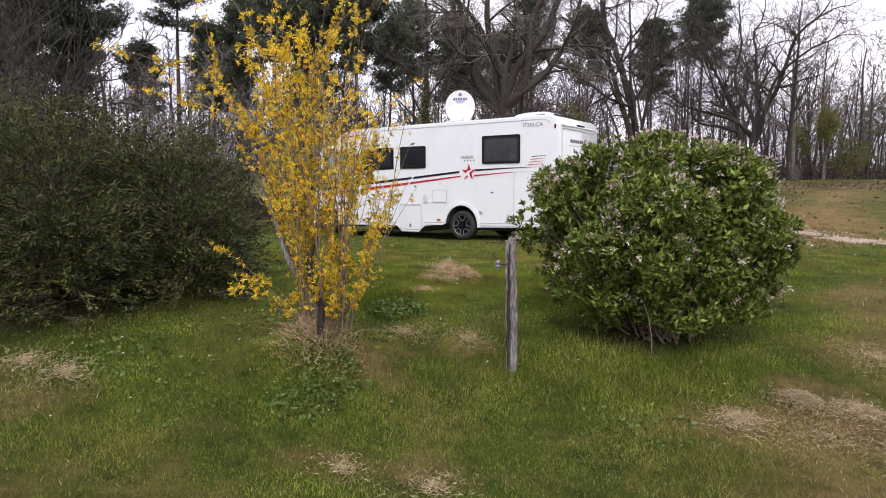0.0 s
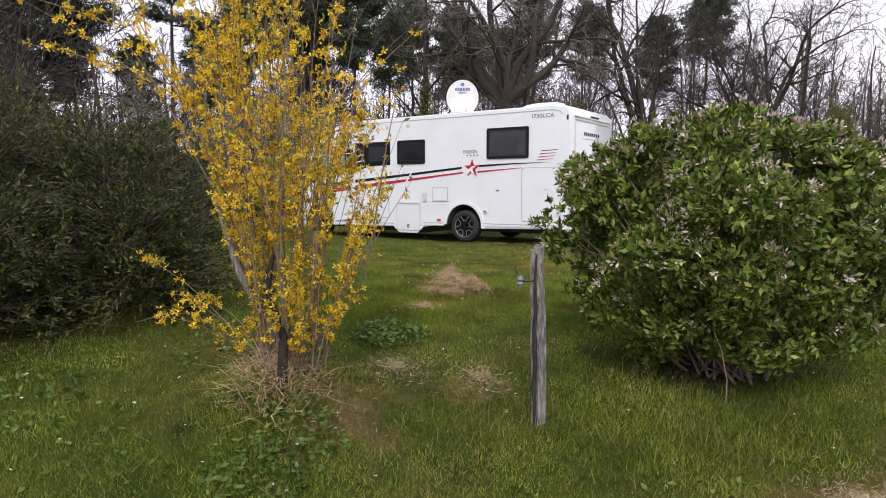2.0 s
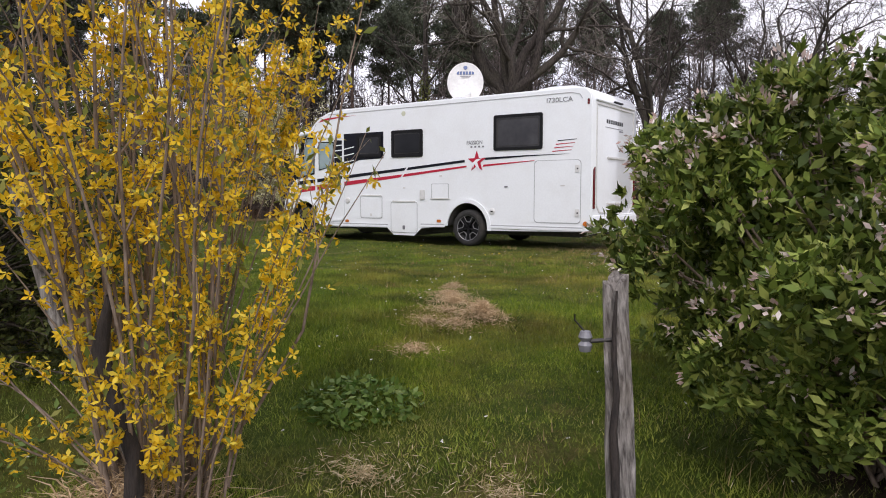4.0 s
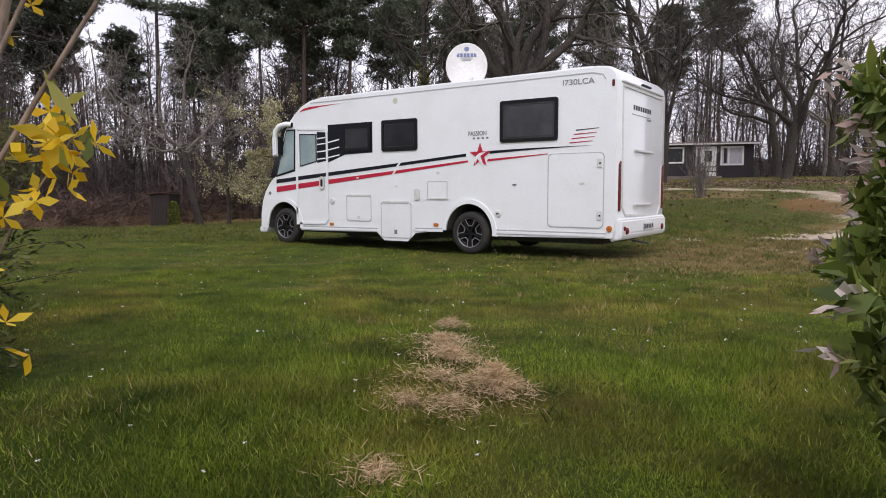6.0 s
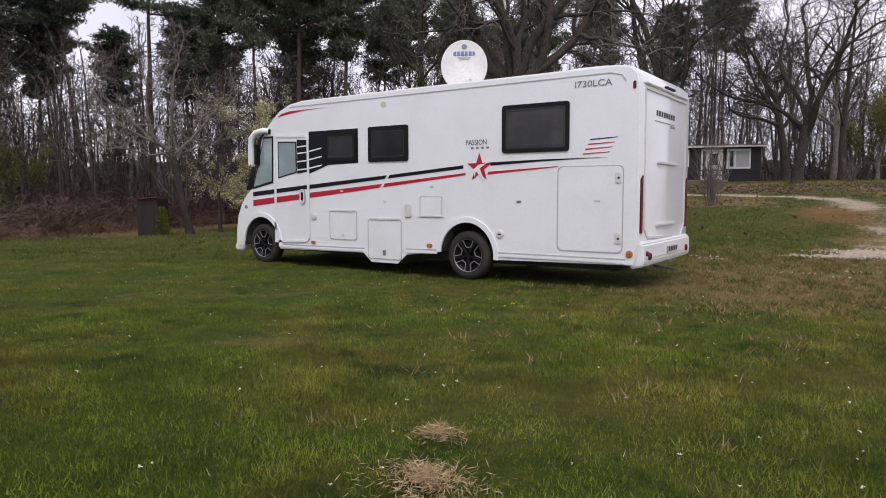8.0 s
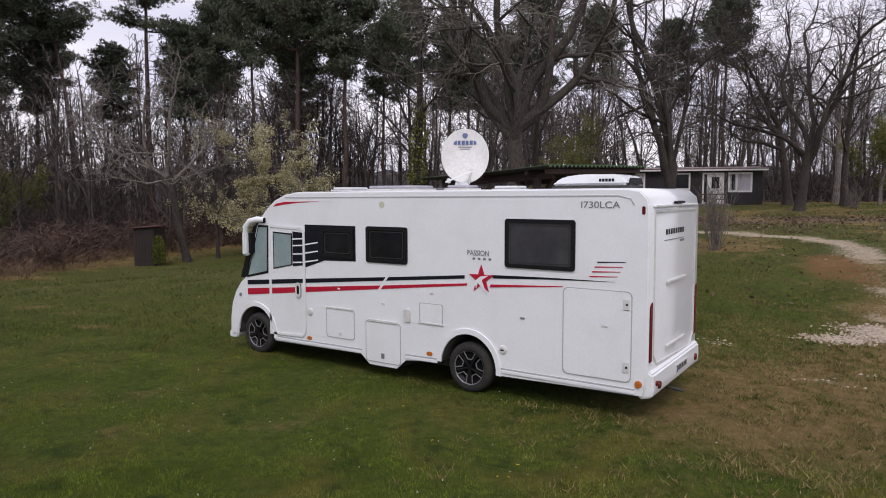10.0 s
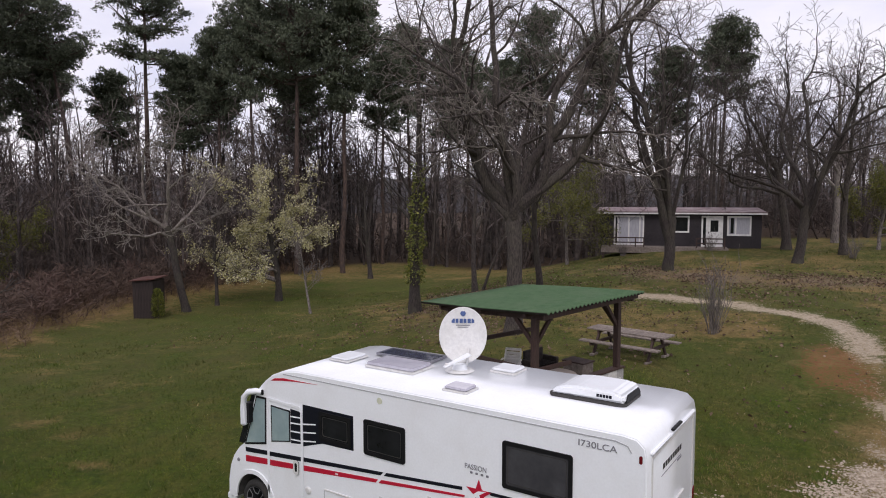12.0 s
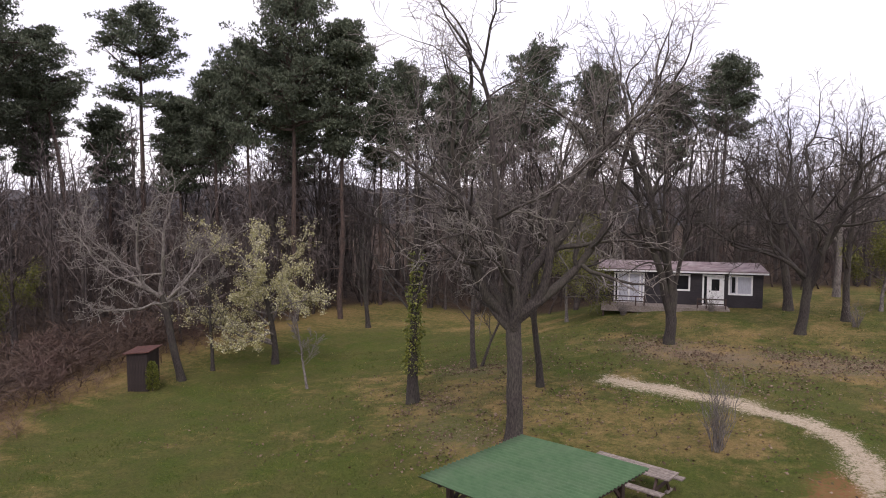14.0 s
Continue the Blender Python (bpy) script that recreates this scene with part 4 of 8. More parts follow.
    # skirt seam along the side
    for x0, x1, z0, z1 in ((0.52, 2.36, 0.43, 0.43), (-1.1, -0.52, 0.41, 0.42), (-3.84, -1.95, 0.37, 0.38)):
        part("skirt_trim", prism([(x0, z0 - 0.012), (x0, z0 + 0.008), (x1, z1 + 0.008), (x1, z1 - 0.012)], "y", -0.012, 0.013), SEAM_GREY, van)
        part("skirt_rail", prism([(x0, z0 - 0.06), (x0, z0 - 0.014), (x1, z1 - 0.014), (x1, z1 - 0.06)], "y", -0.018, 0.019, bevel=0.005), WHITE_GEL, van)
    part("roof_gutter", prism([(-3.6, 2.735), (-3.6, 2.75), (2.12, 2.78), (2.28, 2.74), (2.33, 2.66), (2.315, 2.66), (2.27, 2.73), (2.12, 2.765)], "y", -0.006, 0.007), SEAM_GREY, van, "roof edge sealing strip")
    part("top_marker", prism(rounded(2.415, 2.455, 2.55, 2.65, 0.018), "y", -0.010, 0.03, bevel=0.004), RED_LENS, van)

    # rear
    X = 2.51
    part("rear_panel", ring([(0.17, 2.60), (2.12, 2.60), (2.12, 0.8), (1.95, 0.62), (0.35, 0.68), (0.20, 0.82)], [(0.20, 2.57), (2.09, 2.57), (2.09, 0.81), (1.94, 0.65), (0.36, 0.71), (0.23, 0.83)], "x", X - 0.002, 0.016), GEL_GREY, van)
    for z in (1.67, 0.84):
        part("rear_ridge", box(X - 0.002, X + 0.03, 0.72, 1.62, z - 0.02, z + 0.02, 0.008), GEL_GREY, van)
    part("rear_brow", prism([(0.14, 2.63), (0.14, 2.66), (2.16, 2.66), (2.16, 2.63)], "x", X - 0.03, 0.06, bevel=0.01), WHITE_GEL, van)
    part("brake_lamp", box(X - 0.01, X + 0.035, 1.02, 1.42, 2.67, 2.70, 0.006), BLACK_PLASTIC, van, "high brake lamp, dark")
    for y in (0.10, W - 0.10):
        part("tail_lamp", prism([(y - 0.04, 0.76), (y + 0.05, 0.76), (y + 0.05, 1.50), (y - 0.04, 1.44)], "x", X - 0.05, 0.065, bevel=0.008), RED_LENS, van, "tall narrow red tail lamp")
    bump = part("rear_bumper", prism([(2.40, 0.30), (2.56, 0.34), (2.58, 0.42), (2.57, 0.62), (2.50, 0.66), (2.40, 0.64)], "y", 0.05, W - 0.1, bevel=0.02), WHITE_GEL, van)
    plate = part("number_plate", box(2.578, 2.592, 1.02, 1.54, 0.44, 0.55, 0.003), GEL_GREY, bump)
    part("plate_strip", box(2.592, 2.595, 1.03, 1.07, 0.45, 0.54), BLUE_FILM, plate)
    for k in range(5):
        part("plate_bar", box(2.592, 2.5945, 1.10 + 0.085 * k, 1.155 + 0.085 * k, 0.465, 0.53), BLACK_FILM, plate)
    for y in (0.28, W - 0.28):
        part("fog_lamp", lathe([(0.0, 2.60), (0.045, 2.598), (0.052, 2.57)], 16, "x", (0, y, 0.46)), RED_LENS, bump)
    part("reflector", lathe([(0.0, 2.60), (0.03, 2.598), (0.034, 2.57)], 14, "x", (0, 0.17, 0.50)), RED_LENS, bump)
    # maker's mark on the rear as plain bars
    for k in range(8):
        part("mark_bar", box(X - 0.001, X + 0.004, 0.66 + 0.11 * k, 0.735 + 0.11 * k, 2.28, 2.35), BLACK_FILM, van)
    part("mark_line", box(X - 0.001, X + 0.004, 0.60, 1.50, 2.205, 2.215), GREY_FILM, van)
    part("mark_line", box(X - 0.001, X + 0.004, 1.33, 1.52, 2.16, 2.19), GREY_FILM, van)
    part("tow_step", beam((2.45, 0.9, 0.28), (2.72, 0.9, 0.25), 0.05, 0.03), DARK_STEEL, van)

    # mirror on a white arm
    mir = part("mirror", prism(rounded(-4.52, -4.42, 1.74, 2.16, 0.045), "y", -0.17, 0.12, bevel=0.025), WHITE_GEL, van, "tall white door mirror on a curved arm")
    part("arm", *(lambda m: (m, None))(big_mesh("arm", *tubes([(np.array([(-4.12, -0.01, 2.36), (-4.22, -0.06, 2.37), (-4.36, -0.10, 2.34), (-4.45, -0.12, 2.24), (-4.47, -0.12, 2.1)]), np.array([0.045, 0.055, 0.055, 0.055, 0.05]))], 8), [WHITE_GEL], smooth=True)), mir)
    part("mirror_glass", prism(rounded(-4.50, -4.36, 1.78, 2.14, 0.025), "y", -0.10, 0.10), BLACK_PLASTIC, mir)
    part("mirror_foot", box(-4.2, -4.08, -0.03, 0.005, 2.31, 2.40, 0.01), BLACK_PLASTIC, mir)
    part("front_bumper", prism([(-5.12, 0.22), (-4.92, 0.22), (-4.86, 0.30), (-5.0, 0.34), (-5.12, 0.34)], "y", 0.0, W, bevel=0.02), WHITE_GEL, van)
    part("head_lamp", lathe([(0.0, -0.012), (0.03, -0.01), (0.035, 0.0)], 14, "y", (-4.78, 0, 1.02)), GREY_FILM, van)
    return van


motorhome = build_motorhome()


def roof_lid(name, x0, x1, y0, y1, h, m, label, category):
    """A low lid that sits on the motorhome's roof."""
    ob = thing(name, ((x0 + x1) / 2, (y0 + y1) / 2, 2.856), label, category)
    a, b = (x1 - x0) / 2, (y1 - y0) / 2
    part("base_frame", prism(rounded(-a, a, -b, b, 0.04), "z", -0.006, h * 0.45, bevel=0.006), GEL_GREY, ob)
    part("lid", prism(rounded(-a + 0.03, a - 0.03, -b + 0.03, b - 0.03, 0.04), "z", h * 0.4, h * 0.6, bevel=0.015), m, ob)
    return ob


roof_lid("roof_hatch", -3.36, -2.9, 0.82, 1.4, 0.06, WHITE_GEL, "low white roof hatch, closed", "roof hatch")
roof_lid("roof_skylight", -2.52, -1.5, 0.80, 1.42, 0.08, SKYLIGHT, "large smoked roof skylight in a white frame", "skylight")
roof_lid("roof_vent", -0.66, -0.22, 0.36, 0.74, 0.07, SKYLIGHT, "small smoked roof vent in a white frame", "roof vent")
roof_lid("roof_vent", -0.60, -0.12, 1.66, 2.12, 0.07, WHITE_GEL, "white square roof vent, closed", "roof vent")

solar = thing("solar_panel", (-2.27, 1.80, 2.862), "dark solar panel lying on the motorhome roof", "solar panel")
part("solar_frame", ring(rounded(-0.6, 0.6, -0.25, 0.25, 0.01), rounded(-0.575, 0.575, -0.225, 0.225, 0.01), "z", 0.0, 0.04), GREY_FILM, solar)
for i in range(6):
    for j in range(2):
        part("cell", prism(rounded(-0.572 + 0.191 * i, -0.572 + 0.191 * i + 0.184, -0.222 + 0.224 * j, -0.222 + 0.224 * j + 0.217, 0.015, 2), "z", 0.006, 0.024), SOLAR, solar)

ac = thing("roof_air_conditioner", (1.33, 1.36, 2.862), "white moulded air conditioner on the motorhome roof", "air conditioner")
part("cowl", prism([(-0.56, 0.04), (-0.50, 0.11), (-0.36, 0.175), (-0.1, 0.205), (0.40, 0.20), (0.53, 0.16), (0.56, 0.05)], "y", -0.36, 0.72, bevel=0.035), WHITE_GEL, ac, smooth=False)
part("base_tray", prism(rounded(-0.57, 0.57, -0.37, 0.37, 0.1), "z", 0.0, 0.05, bevel=0.01), DARK_STEEL, ac)
part("grille", prism([(-0.3, 0.06), (-0.22, 0.15), (0.22, 0.15), (0.3, 0.06)], "x", 0.545, 0.02), BLACK_PLASTIC, ac)
for k in range(5):
    part("mark_bar", box(0.16 + 0.045 * k, 0.195 + 0.045 * k, -0.366, -0.36, 0.10, 0.14), BLACK_FILM, ac)

# satellite dish: an oval bowl on a folding mount
dish = thing("satellite_dish", (-1.02, 1.45, 2.862), "round white satellite dish raised on its roof mount", "satellite dish")
DISH_AT, DISH_TO = Vector((-0.03, 0.14, 0.56)), Vector((0.50, -0.82, 0.24)).normalized()
dq = DISH_TO.to_track_quat("Z", "Y").to_matrix().to_4x4()
bowl = lathe([(0.0, -0.055), (0.15, -0.048), (0.30, -0.025), (0.40, 0.0), (0.415, 0.006), (0.415, -0.004), (0.30, -0.04), (0.15, -0.065), (0.0, -0.072)], 40, "z")
bmesh.ops.transform(bowl, matrix=Matrix.Translation(DISH_AT) @ dq @ Matrix.Diagonal((0.95, 1.12, 1, 1)), verts=bowl.verts)
bowl_ob = part("bowl", bowl, GEL_GREY, dish, smooth=True)
for k in range(6):
    mk = box(-0.19 + 0.066 * k, -0.19 + 0.066 * k + (0.048 if k % 2 else 0.054), 0.20, 0.27, -0.036, -0.026)
    bmesh.ops.transform(mk, matrix=Matrix.Translation(DISH_AT) @ dq, verts=mk.verts)
    part("mark_bar", mk, BLUE_FILM, bowl_ob)
for x0, x1, y0, y1 in ((-0.14, 0.14, 0.155, 0.172), (-0.09, 0.09, 0.125, 0.138)):
    mk = box(x0, x1, y0, y1, -0.052, -0.042)
    bmesh.ops.transform(mk, matrix=Matrix.Translation(DISH_AT) @ dq, verts=mk.verts)
    part("mark_line", mk, GREY_FILM, bowl_ob)
mk = lathe([(0.0, -0.012), (0.045, -0.012), (0.045, -0.026)], 16, "z", (0, 0.355, 0))
bmesh.ops.transform(mk, matrix=Matrix.Translation(DISH_AT) @ dq, verts=mk.verts)
part("mark_dot", mk, BLUE_FILM, bowl_ob)
part("mount_plate", lathe([(0.0, 0.03), (0.20, 0.03), (0.24, 0.0)], 24, "z"), GEL_GREY, dish, smooth=False)
part("turntable", lathe([(0.0, 0.12), (0.11, 0.12), (0.13, 0.028)], 20, "z"), WHITE_GEL, dish)
for sx in (-0.12, 0.12):
    part("support_arm", beam((sx, 0.02, 0.10), (sx * 0.8 - 0.02, 0.16, 0.36), 0.03, 0.05), GEL_GREY, dish)
arm_shape = prism([(-0.09, 0.0), (0.09, 0.0), (0.04, 0.48), (-0.04, 0.48)], "z", -0.01, 0.02, bevel=0.006)
arm_way = Vector((-0.34, -0.44, -0.22)).normalized()
arm_side = arm_way.cross(Vector((0, 0, 1))).normalized()
arm_pose = Matrix((arm_side, arm_way, arm_side.cross(arm_way))).transposed().to_4x4()
bmesh.ops.transform(arm_shape, matrix=Matrix.Translation((0.20, -0.02, 0.30)) @ arm_pose, verts=arm_shape.verts)
lnb = part("feed_arm", arm_shape, WHITE_GEL, dish, "flat white tapered feed arm")
part("feed_horn", beam((-0.06, -0.32, 0.11), (-0.05, -0.30, 0.18), 0.06, 0.06, 0.012), GEL_GREY, lnb)


# ---- plants: how they grow ----
def rot_towards(d, rng, angle):
    """d turned by angle (radians) to a random side."""
    d = d / np.linalg.norm(d)
    r = rng.normal(size=3)
    r -= d * (r @ d)
    r /= np.linalg.norm(r) + 1e-9
    return d * math.cos(angle) + r * math.sin(angle)


def grow(rng, start, d, length, radius, level, spec, out):
    """One branch and those on it, into out as (level, points, radii)."""
    n = spec["segs"][level]
    step = length / n
    pts, p, d = [np.array(start, float)], np.array(start, float), np.array(d, float)
    for _ in range(n):
        d = d + rng.normal(size=3) * spec["crook"][level] + np.array((0, 0, spec["lift"][level]))
        d /= np.linalg.norm(d)
        p = p + d * step
        pts.append(p)
    pts = np.array(pts)
    taper = spec["taper"][level]
    rad = radius * (1 - (1 - taper) * np.linspace(0, 1, n + 1))
    if level == 0:
        rad[0] *= 1.35
    out.append((level, pts, rad))
    if level + 1 >= len(spec["segs"]):
        return
    count = spec["kids"][level]
    lo = spec["bare"][level]
    for k in range(count):
        f = lo + (1 - lo) * (k + rng.uniform(0.1, 0.9)) / count
        f = min(f, 0.999)
        i = min(int(f * n), n - 1)
        q = pts[i] + (pts[i + 1] - pts[i]) * (f * n - i)
        dd = rot_towards(pts[i + 1] - pts[i], rng, radians(rng.uniform(*spec["angle"][level])))
        if dd[2] < -0.2 and level < 2:
            dd[2] *= -0.5
        size = spec["size"][level] * (1 - spec.get("shrink", 0.45) * (f - lo) / (1 - lo)) * rng.uniform(0.75, 1.2)
        r = np.interp(f * n, np.arange(n + 1), rad)
        grow(rng, q, dd, length * size, r * spec["thick"][level] * rng.uniform(0.8, 1.05), level + 1, spec, out)
    if spec.get("fork", True):
        for k in range(2):
            dd = rot_towards(pts[-1] - pts[-2], rng, radians(rng.uniform(*spec.get("split", (12, 35)))))
            grow(rng, pts[-1], dd, length * spec["size"][level] * 0.8, rad[-1] * 0.85, level + 1, spec, out)


OAK = dict(segs=(6, 10, 6, 5, 3), crook=(0.025, 0.17, 0.22, 0.24, 0.24), lift=(0.03, 0.045, 0.02, 0.01, 0.0), taper=(0.72, 0.25, 0.3, 0.3, 0.4), kids=(7, 11, 8, 6), bare=(0.80, 0.16, 0.12, 0.12), angle=((38, 74), (32, 68), (30, 68), (30, 75)), size=(1.7, 0.42, 0.46, 0.46), thick=(0.6, 0.58, 0.54, 0.6), shrink=0.25, split=(14, 30))
OAK_FAR = dict(segs=(6, 8, 5, 4, 2), crook=(0.04, 0.17, 0.2, 0.22, 0.22), lift=(0.02, 0.05, 0.04, 0.03, 0.02), taper=(0.65, 0.28, 0.3, 0.3, 0.5), kids=(6, 7, 6, 4), bare=(0.6, 0.2, 0.15, 0.15), angle=((30, 65), (30, 62), (30, 65), (30, 70)), size=(1.3, 0.5, 0.5, 0.5), thick=(0.6, 0.54, 0.5, 0.6), shrink=0.25, split=(20, 45))
SLIM = dict(segs=(9, 5, 4, 3), crook=(0.05, 0.14, 0.2, 0.22), lift=(0.04, 0.07, 0.05, 0.03), taper=(0.3, 0.3, 0.3, 0.4), kids=(11, 5, 4), bare=(0.3, 0.2, 0.15), angle=((28, 55), (25, 55), (25, 60)), size=(0.38, 0.45, 0.5), thick=(0.42, 0.5, 0.55), shrink=0.6)
WOOD = dict(segs=(7, 4, 3, 1), crook=(0.05, 0.14, 0.2, 0.2), lift=(0.04, 0.08, 0.05, 0.03), taper=(0.25, 0.3, 0.4, 0.5), kids=(11, 4, 3), bare=(0.25, 0.15, 0.15), angle=((25, 60), (25, 60), (25, 65)), size=(0.42, 0.5, 0.55), thick=(0.42, 0.5, 0.6), shrink=0.55, fork=False)
ROUND = dict(segs=(5, 6, 5, 4, 3), crook=(0.06, 0.16, 0.2, 0.22, 0.2), lift=(0.02, 0.03, 0.03, 0.02, 0.02), taper=(0.6, 0.3, 0.3, 0.3, 0.4), kids=(7, 6, 5, 4), bare=(0.35, 0.2, 0.15, 0.15), angle=((45, 80), (30, 60), (30, 65), (30, 65)), size=(1.05, 0.5, 0.5, 0.5), thick=(0.5, 0.5, 0.5, 0.55))


CHERRY = dict(ROUND, lift=(0.02, -0.01, 0.0, 0.0, 0.0), angle=((50, 88), (30, 65), (30, 65), (30, 65)), size=(1.35, 0.52, 0.5, 0.5), kids=(9, 6, 5, 4), shrink=0.75)


def skeleton_of(seed, spec, height, radius, lean=(0, 0), trunk=0.45):
    rng = np.random.default_rng(seed)
    out = []
    grow(rng, (0, 0, -0.15), (lean[0], lean[1], 1), height * trunk, radius, 0, spec, out)
    top = max(p[:, 2].max() for _, p, _ in out)
    k = height / top
    return [(l, p * np.array((k ** 0.5, k ** 0.5, k)), r) for l, p, r in out]


def leaf_cards(rng, at, size, ratio=0.55, up=0.0, fold=0.25, towards=None):
    """Folded leaves: two triangles pairs each, six corners; at: (n, 3) places, towards: the way each leaf points."""
    n = len(at)
    d = rng.normal(size=(n, 3)) if towards is None else towards + rng.normal(size=(n, 3)) * 0.5
    d[:, 2] += up
    d /= np.linalg.norm(d, axis=1)[:, None] + 1e-9
    s = np.cross(d, rng.normal(size=(n, 3)))
    s /= np.linalg.norm(s, axis=1)[:, None] + 1e-9
    w = np.cross(s, d)
    L = (size * rng.uniform(0.6, 1.25, n))[:, None]
    B = L * ratio * 0.5
    base, tip, mid = at, at + d * L, at + d * L * 0.45
    left, right = mid + s * B + w * B * fold, mid - s * B + w * B * fold
    V = np.stack([base, right, tip, left], 1).reshape(-1, 3)
    i = np.arange(n)[:, None] * 4
    F = (i + np.array([[0, 1, 2, 3]])).reshape(-1, 4)
    return V, F


def merged(chunks):
    V, F, M, base = [], [], [], 0
    for v, f, m in chunks:
        V.append(v)
        F.append(f + base)
        M.append(np.full(len(f), m, dtype=np.int32))
        base += len(v)
    return np.concatenate(V), np.concatenate(F), np.concatenate(M)


def bare_tree(name, x, y, seed, spec, height, radius, label, lean=(0, 0), bark=None, trunk=0.45, turn=0.0, extra=None, group="", split=1, fine=0.011, twig=None):
    """A leafless tree: the trunk and its limbs, and the branches with their twigs."""
    ob = thing(name, (x, y, float(ground_z(x, y)) - 0.02), label, "tree", group, turn=turn)
    bones = skeleton_of(seed, spec, height, radius, lean, trunk)
    bark = bark or BARK_GREY
    low = [(p, r) for l, p, r in bones if l <= split]
    high = [(p, np.maximum(r, fine)) for l, p, r in bones if l > split]
    v, f = tubes(low)
    part("trunk", big_mesh("trunk", v, f, [bark], smooth=True), None, ob)
    v, f = tubes(high)
    tagged(part("branchwork", big_mesh("branchwork", v, f, [twig or bark], smooth=True), None, ob), kind="stuff")
    if extra:
        extra(ob, bones)
    return ob


def limbed(seed, fork, radius, limbs, lean=(0.0, 0.0), crook=0.15, kids=(7, 11, 8, 6), lift=0.09):
    """Bones of a spreading oak: a straight trunk to the fork, then heavy crooked limbs.
    limbs: bearing and rise in degrees, length, share of the trunk's thickness."""
    rng = np.random.default_rng(seed)
    spec = dict(OAK, kids=kids, bare=(0.8, 0.26, 0.12, 0.12), taper=(0.72, 0.36, 0.3, 0.3, 0.4), crook=(0.02, crook, 0.22, 0.25, 0.26))
    n = 7
    z = np.linspace(-0.2, fork, n + 1)
    bow = np.cumsum(rng.normal(size=(n + 1, 2)) * 0.035, axis=0)
    trunk = np.column_stack([lean[0] * z + bow[:, 0], lean[1] * z + bow[:, 1], z])
    rad = radius * np.array([1.45, 1.08, 1.0, 0.96, 0.93, 0.92, 0.95, 0.9])
    spec["lift"] = (0.03, lift, 0.03, 0.01, 0.0)
    out = [(0, trunk, rad)]
    for k, (bearing, rise, length, share) in enumerate(limbs):
        a, e = radians(bearing), radians(rise)
        at = trunk[-1] - np.array((0, 0, 0.9)) * (k / len(limbs))
        grow(rng, at, (math.cos(a) * math.cos(e), math.sin(a) * math.cos(e), math.sin(e)), length, radius * share, 1, spec, out)
    return out


def limbed_oak(x, y, bones, label, bark=None, fine=0.011, twig=None, dark=2, name="oak_tree"):
    ob = thing(name, (x, y, float(ground_z(x, y)) - 0.02), label, "tree")
    bark = bark or BARK
    v, f = tubes([(p, r) for l, p, r in bones if l <= dark])
    part("trunk", big_mesh("trunk", v, f, [bark], smooth=True), None, ob)
    v, f = tubes([(p, np.maximum(r, fine)) for l, p, r in bones if l > dark])
    tagged(part("branchwork", big_mesh("branchwork", v, f, [twig or BARK_OAK], smooth=True), None, ob), kind="stuff")
    return ob


# ---- trees that stand on the lawn ----
limbed_oak(-6.98, 14.5, limbed(12, 4.6, 0.31, ((32, 42, 7.0, 0.66), (50, 60, 8.4, 0.62), (80, 74, 10.0, 0.7), (214, 58, 7.8, 0.66), (204, 74, 9.6, 0.64), (236, 46, 4.6, 0.44), (130, 64, 7.6, 0.5), (300, 62, 7.6, 0.55), (335, 76, 9.8, 0.6)), kids=(7, 8, 6, 5), crook=0.2, lift=0.12), "tall bare oak with crooked limbs beside the shelter", BARK_OAK, 0.009, TWIG_LIT)
limbed_oak(-5.75, 30.4, limbed(23, 1.6, 0.32, ((214, 82, 12.0, 0.72), (38, 84, 13.5, 0.8), (240, 74, 10.5, 0.42), (20, 74, 10.5, 0.44), (130, 74, 9.5, 0.42)), (0.0, 0.0), 0.14, (7, 8, 6, 4), 0.05), "tall bare oak with two crooked stems before the cabin", BARK, 0.011, BARK_OAK)
limbed_oak(0.1, 35.8, limbed(36, 3.4, 0.27, ((34, 50, 8.0, 0.66), (60, 64, 9.0, 0.6), (205, 46, 6.6, 0.5), (228, 66, 8.8, 0.6), (140, 54, 7.0, 0.5), (320, 60, 8.0, 0.55)), (0.09, 0.06), 0.2, (7, 8, 5, 4)), "spreading bare oak on the rise beside the cabin", BARK, 0.012, BARK_OAK)
bare_tree("oak_tree", -1.4, 42.6, 47, OAK_FAR, 14.0, 0.30, "bare oak behind the cabin's end", bark=BARK_OAK, trunk=0.4, fine=0.008)
bare_tree("young_oak_tree", 2.0, 40.4, 53, SLIM, 14.0, 0.22, "slim bare tree on the rise", bark=BARK_OAK, trunk=0.75)
for k, (tx, ty, th) in enumerate(((11.5, 45.0, 15.5), (0.8, 51.0, 16.5))):
    bare_tree("oak_tree", tx, ty, 160 + k, dict(OAK_FAR, kids=(5, 5, 4, 3)), th, 0.24, "bare oak with a twiggy crown at the wood's edge", bark=BARK_GREY, trunk=0.36, turn=50 * k, fine=0.009)
bare_tree("young_oak_tree", -8.8, 20.6, 61, SLIM, 13.0, 0.17, "slim bare tree with a dark trunk on the lawn", bark=BARK, trunk=0.8)
bare_tree("young_oak_tree", -14.0, 23.4, 67, SLIM, 11.0, 0.16, "slim bare tree with two stems on the lawn", lean=(-0.06, 0.02), bark=BARK_OAK, trunk=0.75)
bare_tree("sapling", -13.7, 23.6, 68, SLIM, 6.0, 0.09, "leaning sapling beside a slim bare tree", lean=(0.25, 0.1), bark=BARK_OAK, trunk=0.75)
